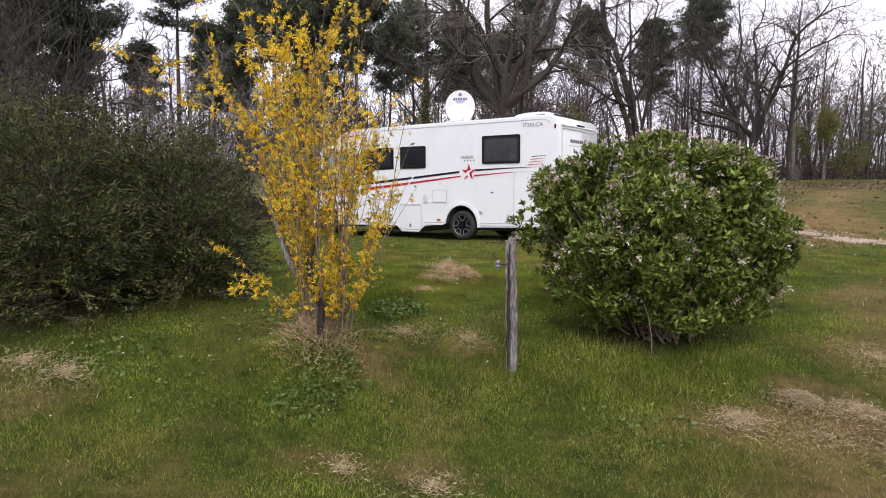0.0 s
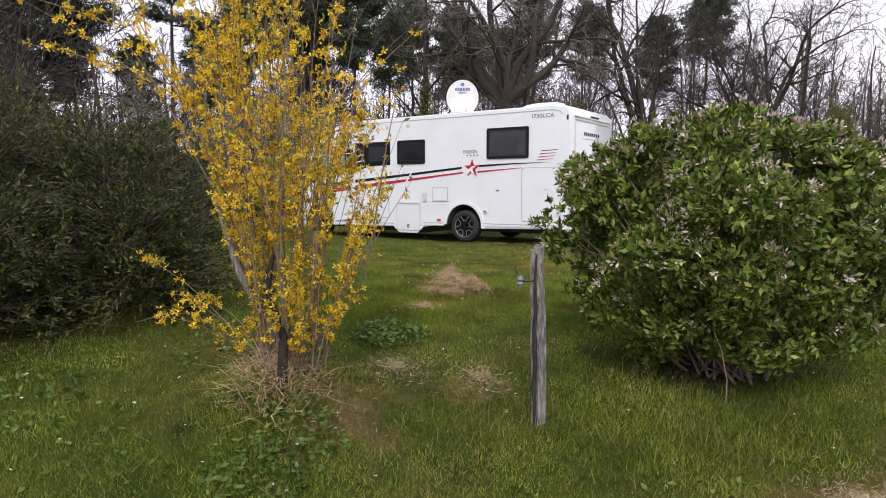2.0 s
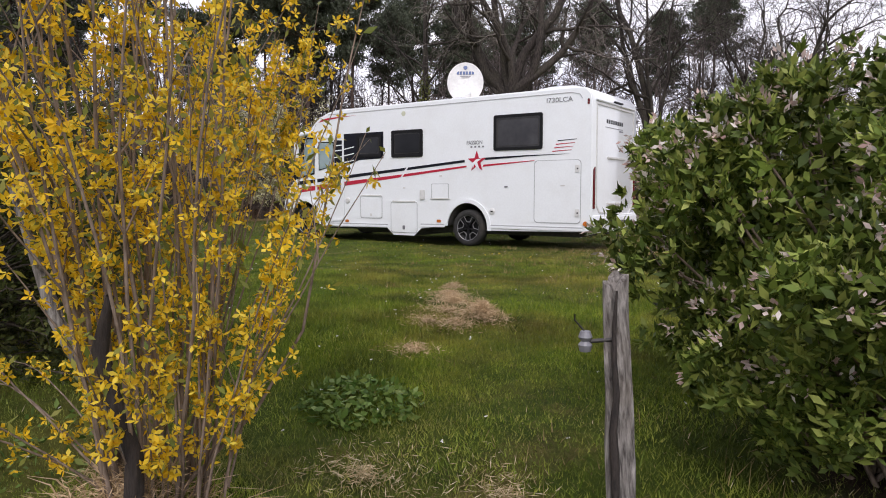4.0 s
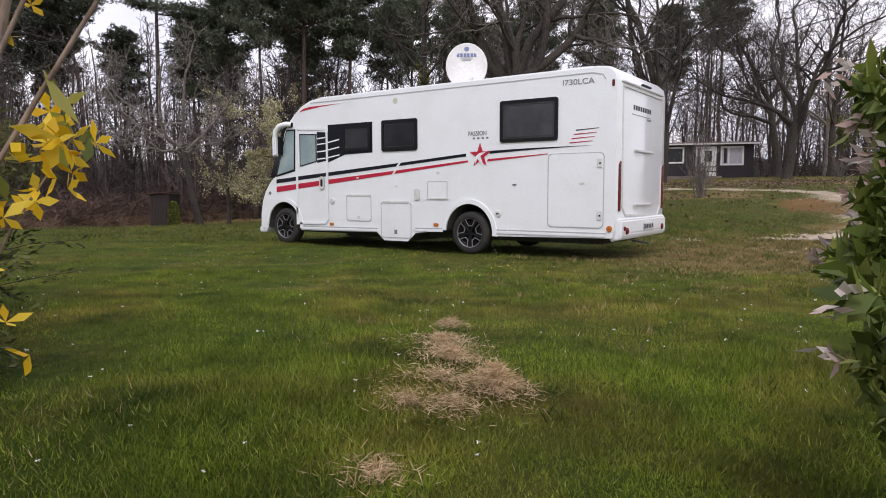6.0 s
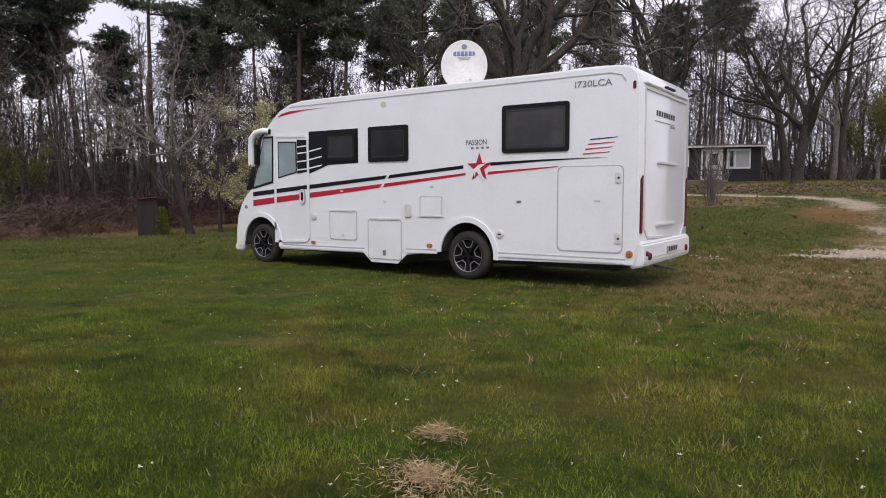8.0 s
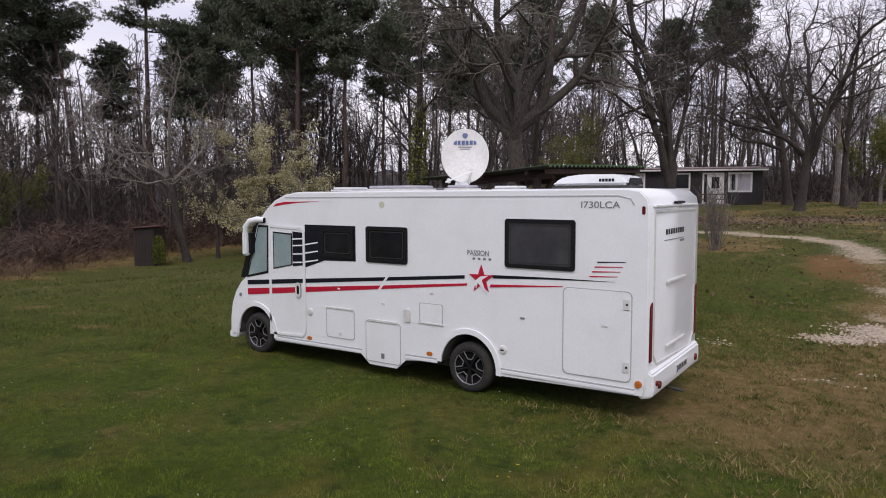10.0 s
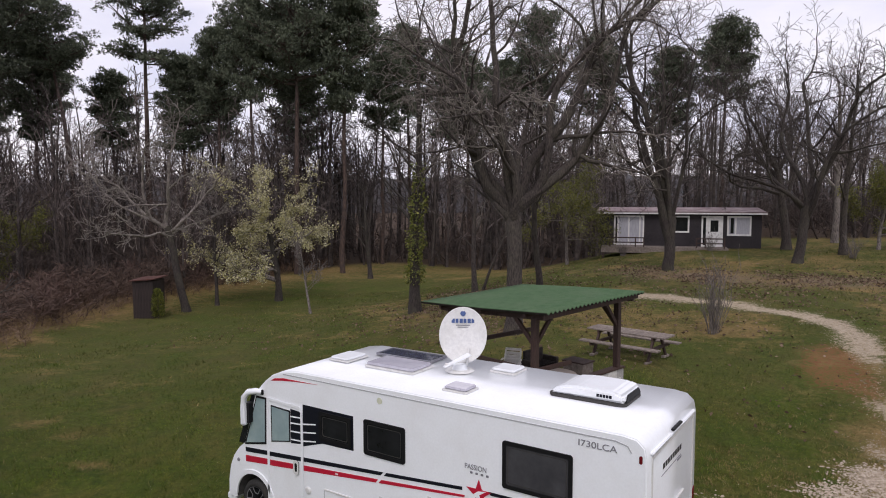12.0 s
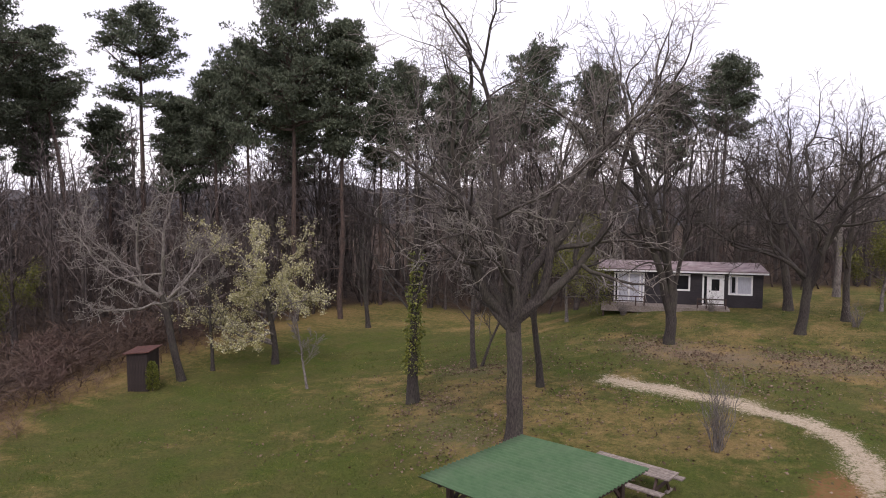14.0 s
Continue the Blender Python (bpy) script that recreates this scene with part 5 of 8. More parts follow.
limbed_oak(-30.1, 16.95, limbed(74, 5.1, 0.22, ((208, 14, 5.6, 0.42), (222, 34, 5.8, 0.48), (195, 52, 5.6, 0.55), (214, 72, 6.0, 0.6), (34, 46, 5.0, 0.5), (20, 22, 3.4, 0.32), (120, 40, 4.6, 0.42), (300, 44, 4.8, 0.42)), (-0.17, -0.11), 0.2, (7, 6, 5, 3), 0.03), "low spreading bare tree with pale lichened branches beside the hut", BARK, 0.013, TWIG_LIT, dark=0, name="small_tree")
bare_tree("sapling", -30.4, 19.4, 73, SLIM, 8.0, 0.13, "thin dark sapling at the wood's edge", lean=(-0.03, 0.0), bark=BARK, trunk=0.8)
bare_tree("sapling", -21.6, 18.7, 79, SLIM, 5.2, 0.08, "thin leaning sapling on the lawn", lean=(-0.28, 0.05), bark=BARK_GREY, trunk=0.8)
bare_tree("young_oak_tree", -31.1, 35.1, 83, SLIM, 10.0, 0.2, "dark bare tree at the foot of the wood", bark=BARK, trunk=0.75)


bare_tree("oak_tree", -10.4, -6.6, 101, OAK_FAR, 7.4, 0.22, "bare oak on the lawn beyond the evergreen shrubs", bark=BARK, trunk=0.4, turn=120)


def ivy_on(ob, bones):
    rng = np.random.default_rng(5)
    p, r = bones[0][1], bones[0][2]
    n = 2100
    f = (0.13 + rng.beta(1.2, 1.6, n) * 0.5) * (len(p) - 1)
    i = np.minimum(f.astype(int), len(p) - 2)
    c = p[i] + (p[i + 1] - p[i]) * (f - i)[:, None]
    a = rng.uniform(0, 2 * np.pi, n)
    rr = np.interp(f, np.arange(len(r)), r) + rng.uniform(0.0, 0.16, n) * (0.5 + 1.2 * (np.sin(5.0 * f) > 0))
    at = c + np.stack([np.cos(a) * rr, np.sin(a) * rr, np.zeros(n)], 1)
    v, f2 = leaf_cards(rng, at, 0.11, 0.9, towards=np.stack([np.cos(a), np.sin(a), -0.4 + 0 * a], 1))
    part("ivy", big_mesh("ivy", v, f2, [IVY_LEAF]), None, ob, "yellow-green ivy up the trunk")


bare_tree("ivy_clad_tree", -13.4, 17.1, 89, SLIM, 16.0, 0.26, "tall bare tree with ivy climbing its trunk", bark=BARK, trunk=0.8, lean=(0.02, 0.0), extra=ivy_on, split=0)


def blossom_on(ob, bones):
    rng = np.random.default_rng(7)
    tips = np.concatenate([p[1:] for l, p, r in bones if l >= 3])
    at = tips[rng.integers(0, len(tips), 24000)] + rng.normal(size=(24000, 3)) * 0.10
    v, f = leaf_cards(rng, at, 0.105, 0.8)
    part("blossom", big_mesh("blossom", v, f, [CHERRY_BLOOM]), None, ob, "creamy white blossom and first leaves")


bare_tree("cherry_tree", -28.37, 22.6, 97, dict(CHERRY, kids=(13, 6, 5, 3), bare=(0.22, 0.15, 0.15, 0.15), size=(1.1, 0.52, 0.5, 0.5)), 9.6, 0.22, "small cherry tree in pale blossom on the lawn", bark=BARK, twig=BARK_GREY, split=0, trunk=0.62, lean=(-0.02, -0.01), extra=blossom_on, fine=0.012)


def buds_on(ob, bones):
    rng = np.random.default_rng(8)
    tips = np.concatenate([p[1:] for l, p, r in bones if l >= 2])
    at = tips[rng.integers(0, len(tips), 12000)] + rng.normal(size=(12000, 3)) * 0.16
    v, f = leaf_cards(rng, at, 0.11, 0.7)
    part("young_leaves", big_mesh("young_leaves", v, f, [BUD_GREEN]), None, ob, "yellow-green first leaves")


# ---- pines ----
def needle_puffs(rng, at, size, per):
    """Rounded tufts of needles: short blades that stand out from the upper side of each tuft."""
    n = len(at)
    r = np.repeat(size * rng.uniform(0.7, 1.3, n), per)
    d = rng.normal(size=(n * per, 3)) + np.array((0, 0, 0.35))
    d /= np.linalg.norm(d, axis=1)[:, None]
    centre = np.repeat(at, per, axis=0) + d * (r * rng.uniform(0.35, 0.85, n * per))[:, None] * np.array((1, 1, 0.62))
    way = d + rng.normal(size=d.shape) * 0.35 + np.array((0, 0, 0.25))
    way /= np.linalg.norm(way, axis=1)[:, None]
    side = np.cross(way, rng.normal(size=d.shape))
    side /= np.linalg.norm(side, axis=1)[:, None] + 1e-9
    L = rng.uniform(0.16, 0.30, n * per)[:, None]
    V = np.stack([centre - side * 0.068, centre + side * 0.068, centre + way * L], 1).reshape(-1, 3)
    return V, np.arange(len(V)).reshape(-1, 3)


def pine_parts(seed, height, radius, crown_from, spread, tiers, shape, lean=0.0, puff=0.5, sparse=0.0):
    """A pine: bare trunk with dead stubs, then tiers of limbs that fan out flat and carry needle tufts.
    shape: how wide the crown is at its foot, in its middle and near the top, as shares of spread."""
    rng = np.random.default_rng(seed)
    n = 12
    z = np.linspace(-0.2, height * 0.98, n + 1)
    u = np.linspace(0, 1, n + 1)
    bend = np.cumsum(rng.normal(size=(n + 1, 2)) * 0.09, axis=0) + (u ** 1.3)[:, None] * np.array((lean * height, 0))
    trunk = np.column_stack([bend, z])
    lines, tips = [(trunk, radius * (1 - 0.8 * u))], []
    on_trunk = lambda zc: np.array([np.interp(zc, z, trunk[:, 0]), np.interp(zc, z, trunk[:, 1]), zc])
    for k in range(tiers):
        g = (k + rng.uniform(0.0, 0.7)) / tiers
        zc = height * (crown_from + (0.97 - crown_from) * g)
        wide = spread * np.interp(g, (0, 0.35, 0.75, 1.0), (shape[0], shape[1], shape[2], 0.12))
        turn = rng.uniform(0, 2 * np.pi)
        arms = rng.integers(4, 7)
        for j in range(arms):
            if rng.uniform() < sparse:
                continue
            a = turn + 2 * np.pi * j / arms + rng.normal() * 0.25
            L = wide * rng.uniform(0.55, 1.12)
            d = np.array([math.cos(a), math.sin(a), rng.uniform(-0.05, 0.35) + 0.5 * g])
            pts = [on_trunk(zc + rng.normal() * 0.25)]
            for _ in range(5):
                d = d + rng.normal(size=3) * 0.13 + np.array((0, 0, 0.05))
                d /= np.linalg.norm(d)
                pts.append(pts[-1] + d * L / 5)
            pts = np.array(pts)
            lines.append((pts, (0.035 + 0.012 * L) * (1 - 0.8 * np.linspace(0, 1, 6))))
            tips += [pts[5], pts[4] + rng.normal(size=3) * 0.2]
            for q in range(2, 6):
                for sgn in (-1, 1):
                    dd = pts[q] - pts[q - 1]
                    out = np.array((-dd[1], dd[0], 0.0)) * sgn
                    out = dd / np.linalg.norm(dd) * 0.8 + out / (np.linalg.norm(out) + 1e-9) + np.array((0, 0, rng.uniform(0, 0.35)))
                    w = L * rng.uniform(0.12, 0.30)
                    end = pts[q - 1] + out * w
                    lines.append((np.array([pts[q - 1], (pts[q - 1] + end) / 2 + rng.normal(size=3) * 0.05, end]), np.array((0.03, 0.022, 0.012))))
                    tips += [end, end + rng.normal(size=3) * np.array((0.45, 0.45, 0.2))]
    tips += [trunk[-1] + np.array((0, 0, 0.2)) + rng.normal(size=3) * np.array((0.5, 0.5, 0.3)) for _ in range(8)]
    for k in range(12):
        c = on_trunk(rng.uniform(0.3, 1.0) * crown_from * height)
        a, L = rng.uniform(0, 2 * np.pi), rng.uniform(0.5, 2.0)
        lines.append((np.array([c, c + np.array((math.cos(a) * L * 0.6, math.sin(a) * L * 0.6, 0.05)), c + np.array((math.cos(a) * L, math.sin(a) * L, -0.15))]), np.array((0.04, 0.025, 0.012))))
    return tubes(lines), needle_puffs(rng, np.array(tips), puff, 30)


# tall tiered, broad and heavy, rounded, leaning with a high umbrella, small, dense and narrow
PINE_KINDS = ((1, 26.0, 0.30, 0.68, 4.3, 9, (0.9, 1.0, 0.75), 0.0, 0.5, 0.25), (2, 27.0, 0.34, 0.57, 5.6, 14, (0.75, 1.0, 0.8), 0.01, 0.58), (3, 23.0, 0.28, 0.62, 4.0, 11, (0.8, 1.05, 0.8), -0.01, 0.55),
              (4, 26.0, 0.30, 0.70, 4.6, 8, (0.8, 1.0, 0.85), -0.11, 0.55, 0.1), (5, 19.0, 0.22, 0.60, 2.9, 9, (0.8, 1.0, 0.8), 0.03, 0.48, 0.15), (6, 22.0, 0.25, 0.55, 3.2, 12, (0.7, 1.0, 0.75), 0.02, 0.5, 0.1))
PINES = [(big_mesh("trunk", *t, [BARK_PINE], smooth=True), big_mesh("crown", *c, [PINE_NEEDLE])) for t, c in (pine_parts(*k) for k in PINE_KINDS)]


def pine(kind, x, y, top, turn, label="tall dark pine at the edge of the wood", wide=1.0):
    z = float(ground_z(x, y))
    ob = thing("pine_tree", (x, y, z - 0.05), label, "tree", "pines of the wood", turn=turn)
    k = (top - z) / PINE_KINDS[kind][1]
    ob.scale = (k * wide, k * wide, k)
    part("trunk", PINES[kind][0], None, ob)
    part("crown", PINES[kind][1], None, ob)
    return ob


# depth ahead of the last standpoint, and metres to its right
EYE_END, AHEAD, ASIDE = (4.41, -7.12), (-0.555, 0.832), (0.832, 0.555)


def out_there(depth, aside):
    return EYE_END[0] + AHEAD[0] * depth + ASIDE[0] * aside, EYE_END[1] + AHEAD[1] * depth + ASIDE[1] * aside


for kind, depth, aside, top, turn, wide in (
        (1, 62, -42.0, 29.5, 20, 1.0), (3, 66, -35.5, 25.5, 34, 1.0), (1, 70, -49.0, 28.0, 70, 1.0), (5, 74, -45.0, 22.0, 10, 1.0),
        (0, 62, -27.0, 26.3, 200, 1.0), (4, 74, -36.2, 18.8, 10, 1.0), (5, 63, -24.2, 18.6, 75, 0.95), (2, 61, -20.2, 21.0, 300, 0.78),
        (1, 58, -12.9, 27.0, 110, 0.82), (2, 58, -16.3, 22.6, 60, 0.7), (5, 59, -9.2, 24.2, 330, 0.9), (2, 66, -14.0, 24.0, 35, 1.0), (2, 66, -6.2, 19.8, 170, 0.8),
        (2, 70, -3.6, 23.0, 60, 0.8), (5, 72, 0.2, 22.0, 15, 0.9), (4, 70, 2.6, 20.0, 190, 1.0), (2, 76, 6.5, 21.0, 260, 0.9),
        (1, 75, 10.2, 25.6, 320, 0.72), (2, 78, 17.5, 24.0, 90, 0.85), (5, 74, 24.0, 21.5, 5, 1.0), (2, 70, 28.4, 23.6, 140, 0.93),
        (5, 82, -18, 20, 40, 1.2), (2, 84, -28, 20, 130, 1.0), (0, 90, -52, 25, 33, 1.0), (1, 92, -62, 25, 66, 1.0)):
    px, py = out_there(depth, aside)
    pine(kind, px, py, top, turn, wide=wide)


for seed, depth, aside, h in ((111, 47, 8.6, 7.6), (112, 46, -29.5, 7.5), (113, 44, 28.5, 6.0)):
    px, py = out_there(depth, aside)
    bare_tree("leafing_tree", px, py, seed, dict(ROUND, kids=(6, 5, 4, 3)), h, 0.13, "small tree with yellow-green first leaves at the wood's edge", trunk=0.35, extra=buds_on)


# ---- the wood behind ----
def wood_chunks(seed, count, near, far, wide, spec, h0, h1, templates=9, keep=None, solid=2):
    rng = np.random.default_rng(seed)
    kinds = []
    for k in range(templates):
        bones = skeleton_of(seed * 100 + k, spec, 10.0, 0.13, (rng.normal() * 0.04, rng.normal() * 0.04), 0.8)
        thick = tubes([(p, r) for l, p, r in bones if l < solid] or [(bones[0][1], bones[0][2])], 4 if solid else 3)
        thin = strips([(p, np.maximum(r, 0.017)) for l, p, r in bones if l >= solid], rng)
        kinds.append(merged([(*thick, 0), (*thin, 1)]))
    V, F, M, base = [], [], [], 0
    for k in range(count):
        depth = near + (far - near) * rng.uniform() ** 0.8
        aside = rng.uniform(-1, 1) * depth * wide
        x, y = out_there(depth, aside)
        if keep is not None and not keep(x, y, depth, aside):
            continue
        v, f, m = kinds[rng.integers(templates)]
        h = rng.uniform(h0, h1) / 10
        a = rng.uniform(0, 2 * np.pi)
        c, s = math.cos(a), math.sin(a)
        g = h * rng.uniform(0.8, 1.2)
        q = np.column_stack([(v[:, 0] * c - v[:, 1] * s) * g, (v[:, 0] * s + v[:, 1] * c) * g, v[:, 2] * h]) + np.array((x, y, float(ground_z(x, y))))
        V.append(q)
        F.append(f + base)
        M.append(m)
        base += len(q)
    return np.concatenate(V), np.concatenate(F), np.concatenate(M)


def in_wood(x, y, depth, aside):
    """Not on the lawn, nor on the cabin's plot."""
    if -16 < x < 2 and 34 < y < 48:
        return False
    return depth > float(wood_edge(aside))


v, f, m = wood_chunks(3, 460, 45, 96, 0.82, WOOD, 8, 16.5, keep=in_wood, solid=1)
tagged(new("bare_wood", big_mesh("bare_wood", v, f, [TRUNK_FAR, TWIG_FAR], m, smooth=True)), "bare deciduous wood with thin grey trunks", "woodland", kind="stuff")

v, f, m = wood_chunks(5, 74, 48, 84, 0.8, dict(WOOD, kids=(12, 5, 3), segs=(8, 5, 3, 1), bare=(0.35, 0.15, 0.15), size=(0.46, 0.5, 0.55), crook=(0.05, 0.18, 0.22, 0.22)), 14, 20, 7, keep=lambda x, y, depth, aside: in_wood(x, y, depth, aside) and aside < 14)
tagged(new("tall_bare_wood", big_mesh("tall_bare_wood", v, f, [TRUNK_FAR, TWIG_FAR], m, smooth=True)), "tall bare trees with dense twigs among the pines", "woodland", kind="stuff")

v, f, m = wood_chunks(8, 34, 58, 82, 0.24, dict(WOOD, kids=(13, 5, 3), bare=(0.4, 0.15, 0.15), size=(0.44, 0.5, 0.55)), 13, 19, 7, keep=in_wood)
tagged(new("grey_bare_wood", big_mesh("grey_bare_wood", v, f, [TRUNK_FAR, TWIG_FAR], m, smooth=True)), "close stand of tall bare trees behind the oaks", "woodland", kind="stuff")

v, f, m = wood_chunks(9, 260, 44, 72, 0.8, dict(WOOD, bare=(0.2, 0.15, 0.15)), 6, 13, 7, keep=lambda x, y, depth, aside: in_wood(x, y, depth, aside) and aside < -9, solid=1)
tagged(new("young_bare_wood", big_mesh("young_bare_wood", v, f, [TRUNK_FAR, UNDERWOOD], m, smooth=True)), "young dark bare trees along the lawn's edge", "woodland", kind="stuff")

BRUSH = dict(segs=(2, 1, 1), crook=(0.2, 0.25, 0.25), lift=(0.05, 0.05, 0.03), taper=(0.5, 0.4, 0.5), kids=(7, 5), bare=(0.05, 0.1), angle=((20, 60), (25, 60)), size=(0.8, 0.6), thick=(0.7, 0.7))
v, f, m = wood_chunks(4, 1100, 42, 90, 0.85, BRUSH, 1.8, 6.0, 8, keep=in_wood, solid=0)
tagged(new("underwood", big_mesh("underwood", v, f, [UNDERWOOD])), "leafless brushwood under the trees", "undergrowth", kind="stuff")


def edge_thicket(seed, count, lo, hi, h0, h1):
    """Dead bracken and brush along the line where the lawn meets the wood."""
    rng = np.random.default_rng(seed)
    kinds = []
    for k in range(6):
        bones = skeleton_of(seed * 100 + k, BRUSH, 10.0, 0.13, (rng.normal() * 0.1, rng.normal() * 0.1), 0.8)
        kinds.append(strips([(p, np.maximum(r, 0.05)) for _, p, r in bones], rng))
    V, F, base = [], [], 0
    for k in range(count):
        y = rng.uniform(-2, 44)
        away = lo + (hi - lo) * rng.uniform()
        x = float(past_edge(0.0, y)) - away
        v, f = kinds[rng.integers(6)]
        h = rng.uniform(h0, h1) / 10
        a = rng.uniform(0, 2 * np.pi)
        c, q = math.cos(a), math.sin(a)
        g = h * rng.uniform(1.0, 2.0)
        V.append(np.column_stack([(v[:, 0] * c - v[:, 1] * q) * g, (v[:, 0] * q + v[:, 1] * c) * g, v[:, 2] * h]) + np.array((x, y, float(ground_z(x, y)))))
        F.append(f + base)
        base += len(v)
    return np.concatenate(V), np.concatenate(F)


v, f = edge_thicket(6, 560, 1.8, 10.0, 0.9, 2.6)
tagged(new("thicket", big_mesh("thicket", v, f, [THICKET])), "dark brown leafless thicket along the lawn's edge", "undergrowth", kind="stuff")
v, f = edge_thicket(7, 560, 0.0, 7.0, 0.4, 1.1)
tagged(new("dead_bracken", big_mesh("dead_bracken", v, f, [BRACKEN])), "tan dead bracken and long grass at the lawn's edge", "undergrowth", kind="stuff")


def ridge_ring():
    """A far wooded rise all round, with an uneven crest."""
    rng = np.random.default_rng(9)
    n = 720
    V, F = [], []
    for row, (dist, lift) in enumerate(((235, 0.0), (240, 0.55), (246, 0.85), (252, 1.0), (290, 0.9), (330, 0.0))):
        for k in range(n):
            a = 2 * math.pi * k / n
            h = 11.0 + 1.6 * math.sin(3 * a + 1) + 1.1 * math.sin(11 * a) + 0.8 * math.sin(29 * a + 2) + rng.uniform(-1.0, 1.0) * (lift > 0.7)
            r = dist + rng.uniform(-2, 2)
            V.append((r * math.cos(a), r * math.sin(a), -3.5 + (h + 3.5) * lift))
    for row in range(5):
        for k in range(n):
            F.append((row * n + k, row * n + (k + 1) % n, (row + 1) * n + (k + 1) % n, (row + 1) * n + k))
    return V, F


v, f = ridge_ring()
FAR_WOOD = surface("far_wooded_rise", (0.035, 0.034, 0.036), (0.085, 0.078, 0.08), 0.25, 0.95, 0.6, (0.05, 0.055, 0.06), 0.05, depth=1.5)
tagged(new("backdrop", mesh_of("backdrop", v, f, [FAR_WOOD])), "far wooded rise under the sky", "distant hills", kind="structure")


# ---- shelter beside the motorhome ----
def build_shelter():
    ob = thing("picnic_shelter", (-2.35, 6.92, 0.0), "open timber shelter with a green corrugated roof over a block wall", "shelter", turn=-12.7)
    a, b = 1.27, 1.58
    # roof: corrugated sheet, ribs running across, falling to the far side
    rng = random.Random(3)
    n_rib, per = 26, 6
    total, cols = n_rib * per, 9

    def sheet_mesh(name, drop, m):
        V, F = [], []
        for i in range(total + 1):
            v = -2.06 + 3.72 * i / total
            h = 0.024 * math.cos(2 * math.pi * i / per)
            for j in range(cols):
                u = -1.86 + 3.8 * j / (cols - 1)
                V.append((u, v, 3.285 + 0.05 * u + 0.022 * v + h + 0.01 * math.sin(1.3 * u + 0.8 * v) - drop))
        for i in range(total):
            for j in range(cols - 1):
                F.append((i * cols + j, (i + 1) * cols + j, (i + 1) * cols + j + 1, i * cols + j + 1))
        return mesh_of(name, V, F, [m], smooth=True)
    sheet = part("roof", sheet_mesh("roof", 0.0, GREEN_SHEET), None, ob, "faded green corrugated sheet")
    sheet.modifiers.new("thick", "SOLIDIFY").thickness = 0.008
    # an added second sheet whose dark colour stands in for the roof's shade
    under = part("underside", sheet_mesh("underside", 0.014, UNDERSIDE), None, sheet, "added dark sheet that paints the shade under the roof")
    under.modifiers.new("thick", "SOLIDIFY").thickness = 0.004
    rz = lambda u, v=0.0: 3.205 + 0.05 * u + 0.022 * v
    for v in (-b, b):
        part("roof_beam", beam((-1.6, v, rz(-1.6, v) - 0.07), (1.7, v, rz(1.7, v) - 0.07), 0.09, 0.14), STAINED, ob)
    for u in (-a, 0.0, a):
        part("purlin", beam((u, -1.95, rz(u, -1.95)), (u, 1.58, rz(u, 1.58)), 0.07, 0.09), STAINED, ob)
    part("fascia", beam((1.80, -1.98, rz(1.8, -1.98) - 0.01), (1.80, 1.6, rz(1.8, 1.6) - 0.01), 0.03, 0.10), STAINED, ob)
    foot = 1.50
    for u in (-a, a):
        for v in (-b, b):
            base = foot if (u > 0 or v < 0) else 0.5
            part("post", beam((u, v, base), (u, v, rz(u, v) - 0.1), 0.14, 0.14, 0.012), STAINED, ob)
            part("brace", beam((u, v - math.copysign(0.03, v), 2.55), (u, v - math.copysign(0.62, v), rz(u, v) - 0.06), 0.07, 0.09), STAINED, ob)
            part("brace", beam((u - math.copysign(0.03, u), v, 2.55), (u - math.copysign(0.6, u), v, rz(u, v) - 0.1), 0.07, 0.09), STAINED, ob)
    # rails between the posts
    part("rail", beam((-a, -b, 2.02), (a, -b, 1.98), 0.06, 0.10), STAINED, ob)
    part("rail", beam((a, -b, 1.98), (a, -0.3, 1.96), 0.06, 0.10), STAINED, ob)
    part("rail", beam((-a, -b, 2.15), (-a, b, 2.10), 0.06, 0.11), STAINED, ob)
    part("floor_slab", box(-1.45, 1.45, -1.8, 1.8, 0.05, 0.72, 0.02), SLAB, ob, "worn concrete floor")
    # low walls of concrete blocks along two sides
    wall_core = box(a - 0.075, a + 0.075, -b - 0.09, b + 0.2, 0.05, foot - 0.03)
    box(-a - 0.1, a - 0.075, -b - 0.085, -b + 0.065, 0.05, foot - 0.03, bm=wall_core)
    core = part("low_wall", wall_core, MORTAR, ob)
    part("coping", box(a - 0.11, a + 0.11, -b - 0.12, b + 0.22, foot - 0.03, foot + 0.02, 0.008), STAINED, core)
    part("coping", box(-a - 0.12, a - 0.11, -b - 0.12, -b + 0.10, foot - 0.03, foot + 0.02, 0.008), STAINED, core)
    block = {}
    for w in (0.38, 0.18, 0.28):
        block[w] = as_mesh("block", box(-w / 2, w / 2, -0.012, 0.012, -0.093, 0.093, 0.006), BLOCK)
    for row in range(7):
        z = foot - 0.13 - 0.205 * row
        y = -b - 0.10
        first = True
        while y < b + 0.2:
            w = 0.18 if first and row % 2 else 0.38
            w = min(w, 0.38)
            if y + w > b + 0.24:
                break
            q = new("block", block[w])
            q.parent = core
            q.matrix_basis = Matrix.Translation((a + 0.078 + rng.uniform(-0.003, 0.003), y + w / 2, z)) @ pose(0, 0, 0, 0, 0, 90)
            y += w + 0.014
            first = False
        x = a + 0.08
        first = True
        while x > -a - 0.1:
            w = 0.38 if first and row % 2 else 0.38
            if x - w < -a - 0.12:
                break
            q = new("block", block[w])
            q.parent = core
            q.matrix_basis = Matrix.Translation((x - w / 2, -b - 0.088 + rng.uniform(-0.003, 0.003), z))
            x -= w + 0.014 + (0.2 if first and row % 2 else 0.0)
